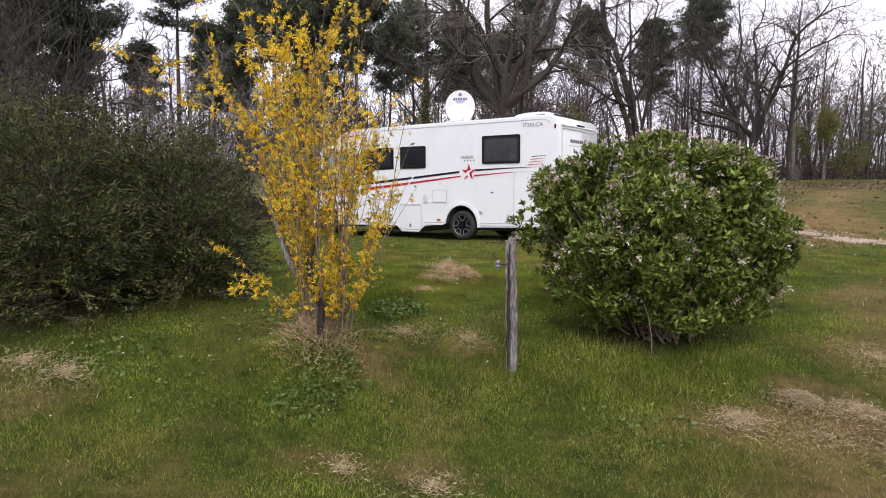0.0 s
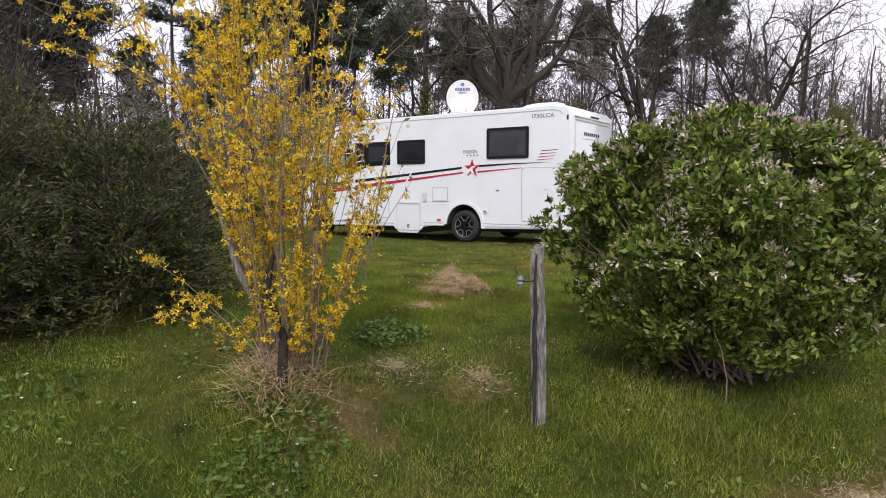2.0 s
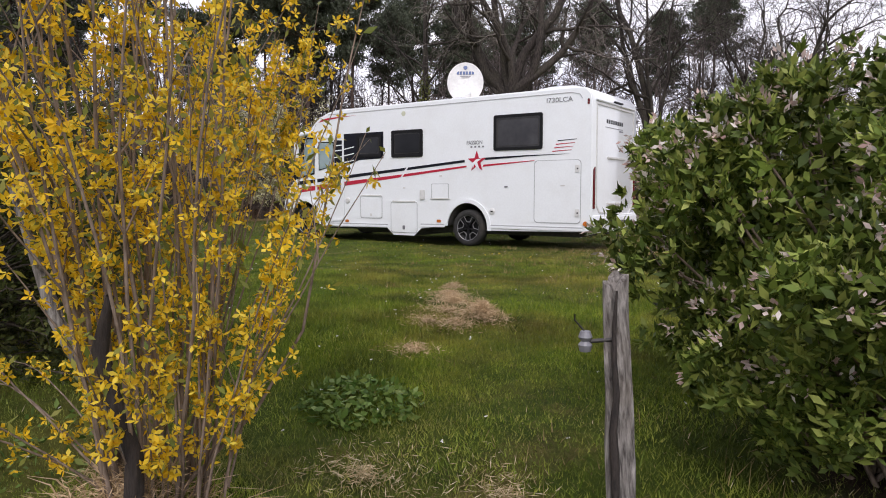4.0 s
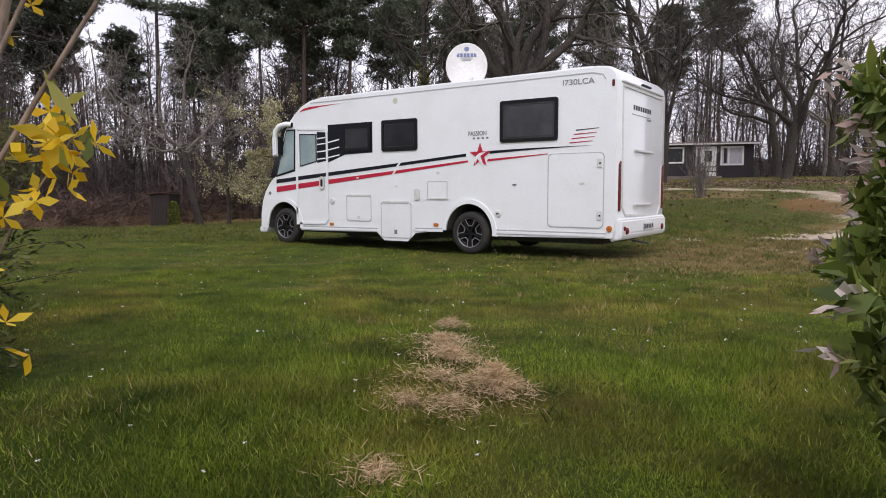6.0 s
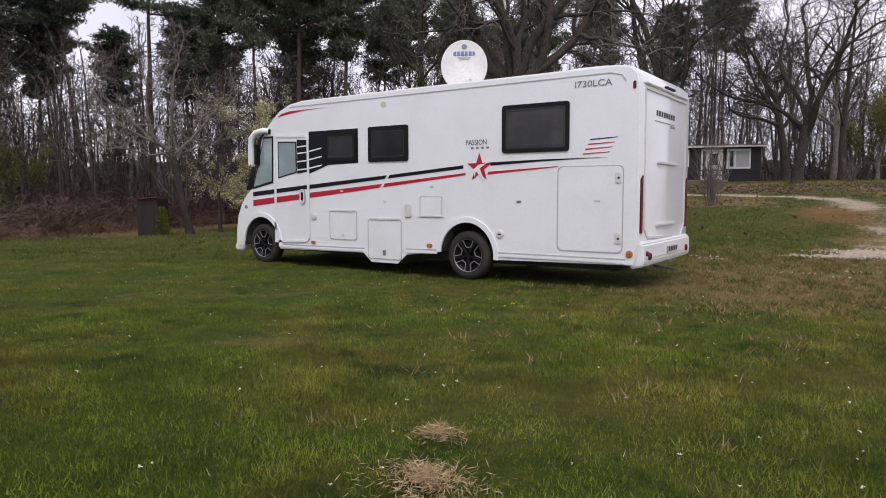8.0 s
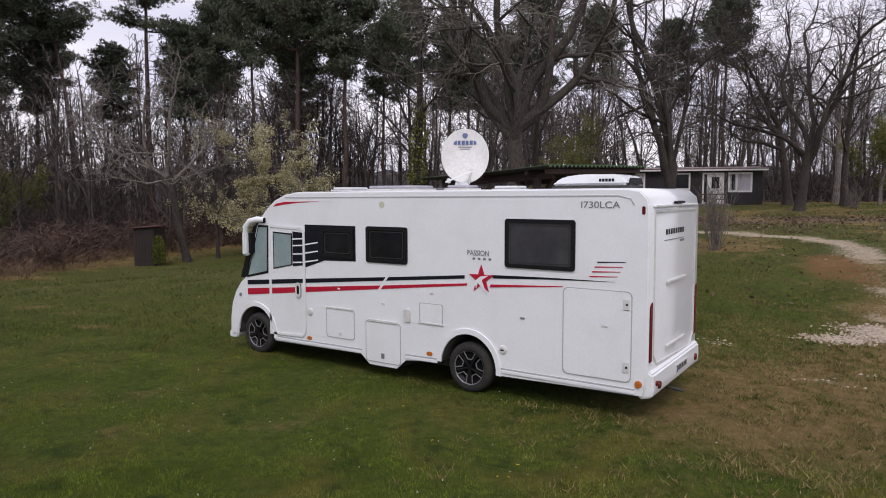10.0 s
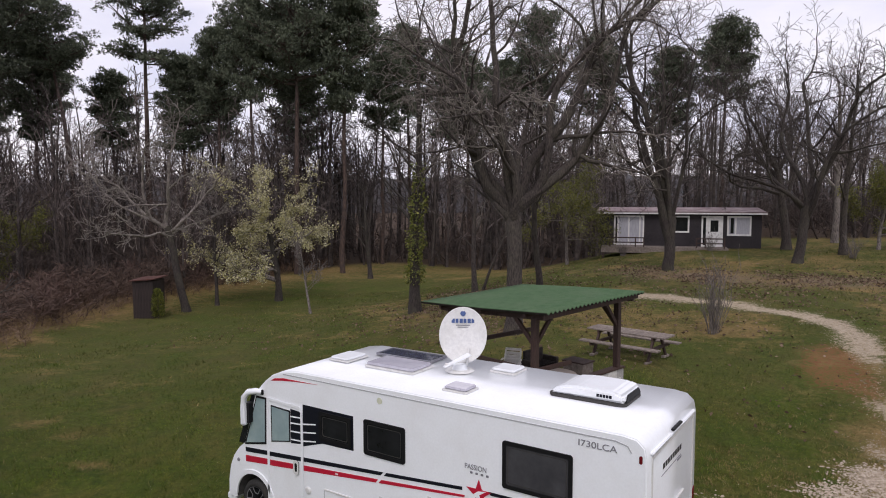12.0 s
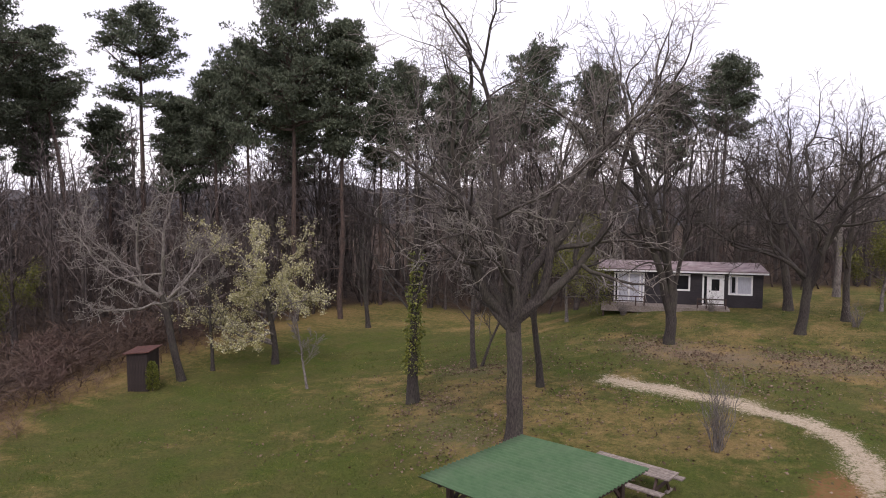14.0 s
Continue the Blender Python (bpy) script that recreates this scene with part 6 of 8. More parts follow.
            first = False
    return ob


build_shelter()
SHELTER = pose(-2.35, 6.92, 0.0, 0, 0, -12.7)


def in_shelter(u, v, z, turn=0.0):
    return SHELTER @ pose(u, v, z, 0, 0, turn)


def garden_chair(m):
    ob = thing("garden_chair", (0, 0, 0), "stacked off-white plastic garden chair with a slatted back", "chair", "stacked garden chairs")
    ob.matrix_basis = m
    seat = part("seat", prism(rounded(-0.22, 0.22, -0.22, 0.2, 0.06), "z", 0.40, 0.02, bevel=0.005), CHAIR_WHITE, ob)
    for sx in (-1, 1):
        part("front_leg", beam((sx * 0.22, -0.2, 0.0), (sx * 0.20, -0.2, 0.41), 0.04, 0.035), CHAIR_WHITE, ob)
        part("back_leg", beam((sx * 0.22, 0.26, 0.0), (sx * 0.20, 0.2, 0.41), 0.04, 0.035), CHAIR_WHITE, ob)
        part("armrest", beam((sx * 0.25, -0.22, 0.62), (sx * 0.23, 0.22, 0.66), 0.05, 0.02), CHAIR_WHITE, ob)
        part("arm_support", beam((sx * 0.22, -0.2, 0.4), (sx * 0.25, -0.2, 0.62), 0.035, 0.03), CHAIR_WHITE, ob)
        part("back_post", beam((sx * 0.20, 0.2, 0.4), (sx * 0.19, 0.32, 0.86), 0.04, 0.025), CHAIR_WHITE, ob)
    for k in range(5):
        z = 0.48 + 0.08 * k
        part("back_slat", beam((-0.19, 0.215 + 0.026 * k, z), (0.19, 0.215 + 0.026 * k, z), 0.018, 0.05), CHAIR_WHITE, ob)
    part("top_rail", beam((-0.20, 0.325, 0.88), (0.20, 0.325, 0.88), 0.025, 0.07), CHAIR_WHITE, ob)
    return ob


chair = garden_chair(in_shelter(-0.55, -0.35, 0.72, 25))
for k in range(1, 4):
    copy_thing(chair, in_shelter(-0.55 + 0.008 * k, -0.35 + 0.012 * k, 0.72 + 0.095 * k, 25))

table = thing("round_table", (0, 0, 0), "round pale garden table under the shelter", "table")
table.matrix_basis = in_shelter(0.45, 0.15, 0.72)
part("tabletop", lathe([(0.0, 0.745), (0.52, 0.745), (0.55, 0.735), (0.55, 0.71), (0.0, 0.705)], 36, "z"), TABLE_TAN, table)
for k in range(4):
    t = math.pi / 4 + math.pi / 2 * k
    part("leg", beam((0.42 * math.cos(t), 0.42 * math.sin(t), 0), (0.3 * math.cos(t), 0.3 * math.sin(t), 0.71), 0.05, 0.05), OLD_TABLE, table)

grill = thing("barbecue", (0, 0, 0), "sooty block barbecue under the shelter", "barbecue")
grill.matrix_basis = in_shelter(-0.45, 0.75, 0.72)
for y in (-0.42, 0.42):
    part("side_wall", box(-0.25, 0.25, y - 0.05, y + 0.05, 0, 0.85, 0.01), SOOT, grill)
part("back_wall", box(-0.25, -0.18, -0.37, 0.37, 0, 1.05, 0.01), SOOT, grill)
part("hearth", box(-0.18, 0.25, -0.37, 0.37, 0.5, 0.56, 0.005), SOOT, grill)
for k in range(7):
    part("grate_bar", beam((-0.17, -0.3 + 0.1 * k, 0.74), (0.25, -0.3 + 0.1 * k, 0.74), 0.012, 0.012, 0), DARK_STEEL, grill)

cupboard = thing("low_cupboard", (0, 0, 0), "grey weathered wooden cupboard under the shelter", "cupboard")
cupboard.matrix_basis = in_shelter(0.45, 1.15, 0.72)
part("body", box(-0.3, 0.3, -0.22, 0.22, 0.04, 0.86, 0.008), OLD_TABLE, cupboard)
part("top", box(-0.33, 0.33, -0.25, 0.25, 0.86, 0.89, 0.006), STAINED, cupboard)
for sx in (-0.15, 0.15):
    part("door", box(sx - 0.14, sx + 0.14, -0.235, -0.22, 0.08, 0.83, 0.004), OLD_TABLE, cupboard)

bx, by = (SHELTER @ Vector((1.62, 0.15, 0)))[:2]
meter = thing("supply_box", (bx, by, float(ground_z(bx, by))), "black plastic supply box on a short stake by the wall", "supply box", turn=-12.7)
part("stake", beam((0, 0, -0.1), (0, 0, 0.45), 0.06, 0.06), STAINED, meter)
part("housing", box(-0.12, 0.12, -0.15, 0.15, 0.42, 0.80, 0.02), BLACK_PLASTIC, meter)
part("lid", prism([(-0.15, 0.80), (0.15, 0.78), (0.15, 0.80), (0.0, 0.84), (-0.15, 0.82)], "y", -0.17, 0.34), BLACK_PLASTIC, meter)
sx_, sy_ = (SHELTER @ Vector((1.75, 1.35, 0)))[:2]
step = thing("stone_step", (sx_, sy_, float(ground_z(sx_, sy_))), "grey concrete step beside the shelter wall", "step", turn=-12.7)
part("tread", box(-0.36, 0.36, -0.5, 0.5, -0.1, 0.26, 0.02), SLAB, step)


def picnic_table(x, y, turn):
    z = float(ground_z(x, y))
    ob = thing("picnic_table", (x, y, z), "weathered wooden picnic table with fixed benches on the grass", "picnic table", turn=turn)
    for k in range(4):
        part("tabletop_plank", box(-1.3, 1.3, -0.37 + 0.19 * k, -0.37 + 0.19 * k + 0.178, 0.74, 0.785, 0.006), OLD_TABLE, ob)
    for s in (-1, 1):
        part("bench_plank", box(-1.3, 1.3, s * 0.74 - 0.14, s * 0.74 + 0.14, 0.43, 0.475, 0.006), OLD_TABLE, ob)
    for xx in (-0.9, 0.9):
        part("cross_beam", beam((xx, -0.86, 0.38), (xx, 0.86, 0.38), 0.06, 0.10), STAINED, ob)
        part("top_beam", beam((xx, -0.36, 0.70), (xx, 0.36, 0.70), 0.06, 0.08), STAINED, ob)
        for s in (-1, 1):
            part("leg", beam((xx, s * 0.62, 0.05), (xx, s * 0.24, 0.72), 0.06, 0.10), STAINED, ob)
            part("foot", beam((xx, s * 0.80, 0.03), (xx, s * 0.42, 0.03), 0.10, 0.07), OLD_TABLE, ob)
    return ob


picnic_table(-2.0, 12.85, -8)


# ---- cabin on the rise ----
def build_cabin():
    turn = math.degrees(math.atan2(2.66, 8.36))
    ob = thing("cabin", (-13.0, 39.05, 0.0), "long low cabin of dark painted boards with white windows", "cabin", turn=turn)
    L, D, z0, z1 = 10.6, 3.4, 1.72, 4.33
    opens = [(1.0, 2.95, 2.13, 4.12), (4.55, 5.95, 3.05, 4.12), (6.85, 8.12, 2.10, 4.12), (8.5, 9.9, 2.88, 4.12)]
    # front wall in pieces round the openings
    xs = [0.0]
    for x0, x1, b, t in opens:
        part("wall_panel", box(xs[-1], x0, 0.0, 0.12, z0, z1), CABIN_BOARD, ob)
        part("wall_panel", box(x0, x1, 0.0, 0.12, z0, b), CABIN_BOARD, ob)
        part("wall_panel", box(x0, x1, 0.0, 0.12, t, z1), CABIN_BOARD, ob)
        xs.append(x1)
    part("wall_panel", box(xs[-1], L, 0.0, 0.12, z0, z1), CABIN_BOARD, ob)
    part("side_wall", box(0.0, 0.12, 0.12, D, z0, z1), CABIN_BOARD, ob)
    part("side_wall", box(L - 0.12, L, 0.12, D, z0, z1), CABIN_BOARD, ob)
    part("back_wall", box(0.12, L - 0.12, D - 0.12, D, z0, z1), CABIN_BOARD, ob)
    part("floor", box(0.12, L - 0.12, 0.12, D - 0.12, 1.98, 2.08), STAINED, ob)
    roof = part("roof", prism([(-0.35, 4.36), (-0.35, 4.46), (D + 0.3, 4.70), (D + 0.3, 4.58)], "x", -0.28, L + 0.56), ROOF_FELT, ob, "nearly flat weathered grey-red roof")
    part("fascia", box(-0.28, L + 0.28, -0.385, -0.353, 4.30, 4.40), WHITE_PAINT, roof, "white fascia board")
    part("fascia", box(-0.28, L + 0.28, -0.40, -0.36, 4.435, 4.485), ROOF_FELT, roof)
    part("ceiling_board", box(0.02, L - 0.02, 0.02, D - 0.02, z1 + 0.002, z1 + 0.03), STAINED, ob)
    for k in range(16):
        part("wall_board", box(0.0, 0.98, -0.018, -0.002, z0 + 0.16 * k, z0 + 0.16 * k + 0.15), CABIN_BOARD, ob)
        part("wall_board", box(9.95, L, -0.018, -0.002, z0 + 0.16 * k, z0 + 0.16 * k + 0.15), CABIN_BOARD, ob)
        part("wall_board", box(2.98, 4.52, -0.018, -0.002, z0 + 0.16 * k, z0 + 0.16 * k + 0.15), CABIN_BOARD, ob)
        part("wall_board", box(5.98, 6.82, -0.018, -0.002, z0 + 0.16 * k, z0 + 0.16 * k + 0.15), CABIN_BOARD, ob)

    def glazed(name, x0, x1, b, t, bars, curtain):
        fr = part(name, ring([(x0 - 0.06, b - 0.04), (x1 + 0.06, b - 0.04), (x1 + 0.06, t + 0.06), (x0 - 0.06, t + 0.06)], [(x0 + 0.05, b + 0.07), (x1 - 0.05, b + 0.07), (x1 - 0.05, t - 0.05), (x0 + 0.05, t - 0.05)], "y", -0.04, 0.12), WHITE_PAINT, ob)
        for x in bars:
            part("mullion", box(x - 0.05, x + 0.05, -0.035, 0.07, b + 0.07, t - 0.05), WHITE_PAINT, fr)
        part("pane", box(x0 + 0.05, x1 - 0.05, 0.02, 0.032, b + 0.07, t - 0.05), TINTED if not curtain else CURTAIN, fr)
        return fr
    w1 = glazed("french_window", 1.0, 2.95, 2.13, 4.12, (1.22, 1.97, 2.72), True)
    part("side_panel", box(1.06, 1.18, 0.0, 0.02, 2.2, 4.07), BLACK_FILM, w1)
    glazed("window", 4.55, 5.95, 3.05, 4.12, (), False)
    w3 = glazed("window", 8.5, 9.9, 2.88, 4.12, (8.98,), True)
    part("dark_pane", box(8.66, 8.86, 0.0, 0.018, 3.0, 4.05), TINTED, w3)
    d = glazed("door_frame", 6.85, 8.12, 2.10, 4.12, (7.14,), False)
    leaf = part("door", box(7.19, 8.07, -0.02, 0.018, 2.12, 4.06, 0.006), WHITE_PAINT, ob, "white door with a small dark window")
    part("door_window", box(7.38, 7.88, -0.028, -0.018, 3.1, 3.88, 0.003), TINTED, leaf)
    part("door_handle", box(7.24, 7.30, -0.06, -0.02, 2.98, 3.10, 0.006), DARK_STEEL, leaf)
    # deck in front
    for k in range(12):
        part("deck_board", box(0.15, 8.4, -1.45 + 0.12 * k, -1.45 + 0.12 * k + 0.108, 2.03, 2.07), OLD_TABLE, ob)
    part("deck_edge", box(0.15, 8.4, -1.50, -1.465, 1.66, 2.06), OLD_TABLE, ob)
    for x in (0.3, 2.3, 4.3, 6.3, 8.2):
        part("deck_post", box(x - 0.06, x + 0.06, -1.42, -1.30, 1.2, 2.03), STAINED, ob)
    for x in (0.75, 2.45, 3.0, 6.4, 6.95, 8.15):
        part("rail_post", box(x - 0.04, x + 0.04, -1.46, -1.38, 2.05, 2.75), STAINED, ob)
    for x0, x1 in ((0.75, 3.0), (6.4, 8.15)):
        for z in (2.38, 2.70):
            part("rail", box(x0, x1, -1.475, -1.445, z - 0.04, z + 0.04), STAINED, ob)
    for k in range(2):
        part("step", box(5.0, 6.1, -1.85 - 0.25 * k, -1.56 - 0.25 * k, 1.72 - 0.17 * k, 1.86 - 0.17 * k, 0.01), OLD_TABLE, ob)
    return ob


build_cabin()


# ---- hut at the wood's edge ----
hut = thing("garden_hut", (-30.6, 14.9, float(ground_z(-30.6, 14.9))), "small dark wooden hut with a rusty lean-to roof", "hut", turn=34)
part("frame_walls", box(-0.56, 0.56, -0.78, 0.78, -0.1, 2.1), HUT_WOOD, hut)
hut_board = as_mesh("wall_board", box(-0.075, 0.075, -0.012, 0.012, -0.1, 2.1), HUT_WOOD)
for k in range(7):
    for y in (-0.793, 0.793):
        q = new("wall_board", hut_board)
        q.parent = hut
        q.location = (-0.485 + 0.1615 * k, y, 0)
for k in range(9):
    q = new("wall_board", hut_board)
    q.parent = hut
    q.matrix_basis = pose(0.573, -0.68 + 0.17 * k, 0, 0, 0, 90)
part("roof", prism([(-0.72, 2.10), (-0.72, 2.15), (0.72, 2.25), (0.72, 2.20)], "y", -0.95, 1.9), RUST_ROOF, hut, "rusty sheet roof")


hx, hy = -29.55, 14.75
hut_bush = thing("young_conifer", (hx, hy, float(ground_z(hx, hy))), "small upright yellow-green conifer beside the hut", "conifer")
hut_rng = np.random.default_rng(17)
up = hut_rng.uniform(0.05, 1.0, 1500)
turn_ = hut_rng.uniform(0, 2 * np.pi, 1500)
out_ = 0.32 * np.sqrt(1 - (up - 0.35) ** 2 / 0.45) * hut_rng.uniform(0.5, 1.05, 1500)
leafage = leaf_cards(hut_rng, np.stack([np.cos(turn_) * out_, np.sin(turn_) * out_, up * 1.6], 1), 0.13, 0.4, up=0.6, towards=np.stack([np.cos(turn_), np.sin(turn_), 0.8 + 0 * up], 1))
part("crown", big_mesh("crown", *leafage, [IVY_LEAF]), None, hut_bush)
part("trunk", big_mesh("trunk", *tubes([(np.array([(0, 0, -0.1), (0, 0, 0.7), (0, 0, 1.4)]), np.array((0.04, 0.03, 0.012)))]), [BARK]), None, hut_bush)


# ---- old fence post ----
def build_post():
    z = float(ground_z(6.29, -9.18))
    ob = thing("fence_post", (6.29, -9.18, z), "weathered grey split wooden fence post with a wire insulator", "fence post")
    rng = np.random.default_rng(12)
    h = 0.765 - z
    n, k = 16, 14
    V, F = [], []
    ridge = rng.uniform(0.7, 1.25, k)
    for i in range(n + 1):
        f = i / n
        c = np.array((-0.10 * f + 0.008 * math.sin(5 * f), 0.19 * f + 0.006 * math.sin(7 * f), -0.15 + (h + 0.15) * f))
        for j in range(k):
            a = 2 * math.pi * j / k
            r = (0.039 - 0.003 * f) * ridge[j] * (1 + 0.12 * math.sin(9 * f + j * 2.1)) * rng.uniform(0.95, 1.05)
            if j == 10:
                r *= 0.3
            top = 0.025 * math.sin(j * 0.45) + 0.008 * math.sin(j * 1.7) if i == n else 0
            V.append(c + np.array((r * math.cos(a), r * math.sin(a), top)))
    for i in range(n):
        for j in range(k):
            F.append((i * k + j, i * k + (j + 1) % k, (i + 1) * k + (j + 1) % k, (i + 1) * k + j))
    F.append(tuple(n * k + j for j in range(k)))
    part("stake", mesh_of("stake", V, F, [FENCE_WOOD]), None, ob)
    gash = [(np.array([(0.012 - 0.009 * i, -0.02 + 0.019 * i, 0.02 + (h - 0.05) * i / 9) for i in range(10)]) + np.array([(0.006 * math.sin(2.3 * i), 0.0, 0.0) for i in range(10)]), np.array([0.006, 0.01, 0.013, 0.012, 0.015, 0.013, 0.011, 0.009, 0.007, 0.004]))]
    v, f = tubes([(line + np.array((-0.022, -0.012, 0.0)), r) for line, r in gash], 6)
    part("split", big_mesh("split", v, f, [DARK_BARK]), None, ob, "dark split down the grain")
    ins = part("insulator", lathe([(0.0, -0.035), (0.018, -0.034), (0.024, -0.012), (0.014, 0.0), (0.024, 0.014), (0.016, 0.034), (0.0, 0.036)], 14, "z"), GREY_FILM, ob)
    ins.location = (-0.175, 0.10, h - 0.20)
    bolt = part("bolt", beam((-0.165, 0.105, h - 0.20), (-0.07, 0.15, h - 0.19), 0.014, 0.014), DARK_STEEL, ob)
    w = [(np.array([(-0.175, 0.10, h - 0.17), (-0.21, 0.09, h - 0.13), (-0.20, 0.07, h - 0.11)]), np.full(3, 0.003))]
    v, f = tubes(w, 5)
    part("wire_end", big_mesh("wire_end", v, f, [DARK_STEEL]), None, ob)
    return ob


build_post()


# ---- shrubs in front ----
def build_forsythia():
    x, y = 4.92, -9.88
    z = float(ground_z(x, y))
    ob = thing("forsythia", (x, y, z), "tall forsythia in yellow flower with bare brown stems", "shrub")
    rng = np.random.default_rng(21)
    lines, seats, tips = [], [], []

    # the shrub is clipped back on the lawn's side, so that a gap stays open beside it
    ahead = lambda q: FWD[0] * q[:, 0] + FWD[1] * q[:, 1]
    inside = lambda q: (ahead(q) < 0.9) & ((q[:, 2] > 1.12) | (ahead(q) < 0.6))

    def stem(p, d, L, r, droop, bloom, twigs=3, low=0.14, kept=True):
        n = 9
        pts = [np.array(p, float)]
        d = np.array(d, float)
        for i in range(n):
            d = d + rng.normal(size=3) * 0.055 + np.array((0, 0, -droop * (i / n) ** 2))
            d /= np.linalg.norm(d)
            pts.append(pts[-1] + d * L / n)
        pts = np.array(pts)
        kept = kept and inside(pts).all()
        if kept:
            lines.append((pts, r * (1 - 0.75 * np.linspace(0, 1, n + 1))))
            tips.append(pts[-1])
        count = int(L * bloom)
        if count:
            f = rng.uniform(low, 1.0, max(1, count // 4)) * n
            f = np.clip(np.repeat(f, 4)[:count] + rng.normal(size=min(count, 4 * len(f))) * 0.05, 0, n - 0.001)
            count = len(f)
            i = np.minimum(f.astype(int), n - 1)
            at = pts[i] + (pts[i + 1] - pts[i]) * (f - i)[:, None] + rng.normal(size=(count, 3)) * 0.018
            if kept:
                seats.append(at)
        for _ in range(twigs):
            k = rng.integers(max(3, int(low * n)), n)
            stem2 = rot_towards(pts[k] - pts[k - 1], rng, radians(rng.uniform(18, 45)))
            stem(pts[k], stem2 + np.array((0, 0, 0.15)), L * rng.uniform(0.2, 0.42), r * 0.45, droop, bloom * 1.1, 0, kept=kept)
    for k in range(30):
        a = rng.uniform(0, 2 * np.pi)
        tilt = radians(rng.uniform(1, 11))
        b = rng.uniform(0.03, 0.20)
        side = np.array((math.cos(a), math.sin(a), 0))
        left = -(side[0] * 0.83 + side[1] * 0.557)
        stem(side * b + np.array((0, 0, -0.05)), side * math.sin(tilt) + np.array((0, 0, math.cos(tilt))), rng.uniform(1.7, 2.75), rng.uniform(0.006, 0.011), 0.04, 22 + 17 * max(left, -0.8), 3)
    for k in range(5):
        a = math.pi + math.atan2(0.557, 0.83) - 0.25 + rng.uniform(-0.55, 0.55)
        side = np.array((math.cos(a), math.sin(a), 0))
        stem(side * 0.12, side * 0.75 + np.array((0, 0, 0.8)), rng.uniform(0.75, 1.2), 0.005, 0.32, 30, 1)
    for k in range(5):
        a = rng.uniform(-1.9, 0.5)
        side = np.array((math.cos(a), math.sin(a), 0))
        stem(side * 0.1, side * 0.5 + np.array((0, 0, 0.9)), rng.uniform(0.35, 0.75), 0.004, 0.2, 46, 0)
    for k in range(6):
        a = radians(98) + rng.uniform(-0.2, 0.25)
        side = np.array((math.cos(a), math.sin(a), 0))
        stem(side * 0.15, side * rng.uniform(0.28, 0.42) + np.array((0, 0, 1.0)), rng.uniform(1.5, 1.9), 0.006, 0.02, 34, 1)
    for k in range(10):
        a = math.atan2(0.557, 0.83) + rng.uniform(-0.9, 0.8)
        side = np.array((math.cos(a), math.sin(a), 0))
        stem(side * rng.uniform(0.08, 0.26), side * rng.uniform(0.04, 0.30) + np.array((0, 0, 1.0)), rng.uniform(0.8, 1.75), 0.006, -0.01, 40, 2)
    for k in range(3):
        a = radians(44) + rng.uniform(-0.2, 0.3)
        side = np.array((math.cos(a), math.sin(a), 0))
        stem(side * 0.12, side * rng.uniform(0.36, 0.46) + np.array((0, 0, 0.95)), rng.uniform(1.2, 1.5), 0.007, -0.05, 12, 1)
    for k in range(7):
        a = radians(124) + rng.uniform(-0.3, 0.35)
        side = np.array((math.cos(a), math.sin(a), 0))
        stem(side * 0.15, side * rng.uniform(0.35, 0.6) + np.array((0, 0, 1.0)), rng.uniform(1.5, 2.3), 0.007, 0.02, 44, 2)
    for k in range(5):
        a = math.pi + math.atan2(0.557, 0.83) + rng.normal() * 0.25
        side = np.array((math.cos(a), math.sin(a), 0))
        stem(side * 0.1, side * 0.22 + np.array((0, 0, 1.0)), rng.uniform(2.2, 2.8), 0.011, 0.0, 40, 4)
    for k in range(6):
        a = radians(116) + rng.uniform(-0.16, 0.16)
        side = np.array((math.cos(a), math.sin(a), 0))
        stem(side * 0.15, side * rng.uniform(0.38, 0.5) + np.array((0, 0, 1.0)), rng.uniform(1.6, 1.85), 0.006, -0.01, 36, 1, 0.68)
    reach = np.array([(0.02, 0.08, 0.0), (0.16, 0.30, 0.25), (0.236, 0.46, 0.52), (0.255, 0.56, 0.95), (0.275, 0.66, 1.43), (0.30, 0.76, 1.8)])
    lines.append((reach, np.array((0.009, 0.008, 0.0075, 0.006, 0.005, 0.003))))
    seats.append(reach[rng.integers(3, 6, 26)] + rng.normal(size=(26, 3)) * np.array((0.02, 0.04, 0.12)))
    v, f = tubes(lines, 4)
    tagged(part("stems", big_mesh("stems", v, f, [STEM], smooth=True), None, ob), kind="stuff")
    old = [(np.array([(0.0, 0.0, -0.1), (0.03, 0.0, 0.22), (-0.03, -0.03, 0.42), (-0.05, -0.05, 0.55), (0.0, -0.04, 0.72)]), np.array((0.034, 0.028, 0.024, 0.026, 0.012)))]
    for line, _ in old:
        line += np.array((0.10, -0.15, 0.0))
    v, f = tubes(old, 8)
    part("old_stem", big_mesh("old_stem", v, f, [DARK_BARK], smooth=True), None, ob, "dark old main stem")
    grey = [(np.array([(0.02, -0.06, 0.12), (-0.08, -0.12, 0.35), (-0.2, -0.2, 0.62), (-0.32, -0.26, 1.05)]), np.array((0.034, 0.032, 0.026, 0.012)))]
    v, f = tubes(grey, 8)
    part("dead_stem", big_mesh("dead_stem", v, f, [FENCE_WOOD], smooth=True), None, ob, "pale dead stem")
    at = np.concatenate(seats)
    at = at[at[:, 2] > 0.12]
    n = len(at)
    axis = rng.normal(size=(n, 3))
    axis /= np.linalg.norm(axis, axis=1)[:, None]
    ref = np.cross(axis, rng.normal(size=(n, 3)))
    ref /= np.linalg.norm(ref, axis=1)[:, None]
    oth = np.cross(axis, ref)
    V, F = [], []
    base = np.arange(n) * 16
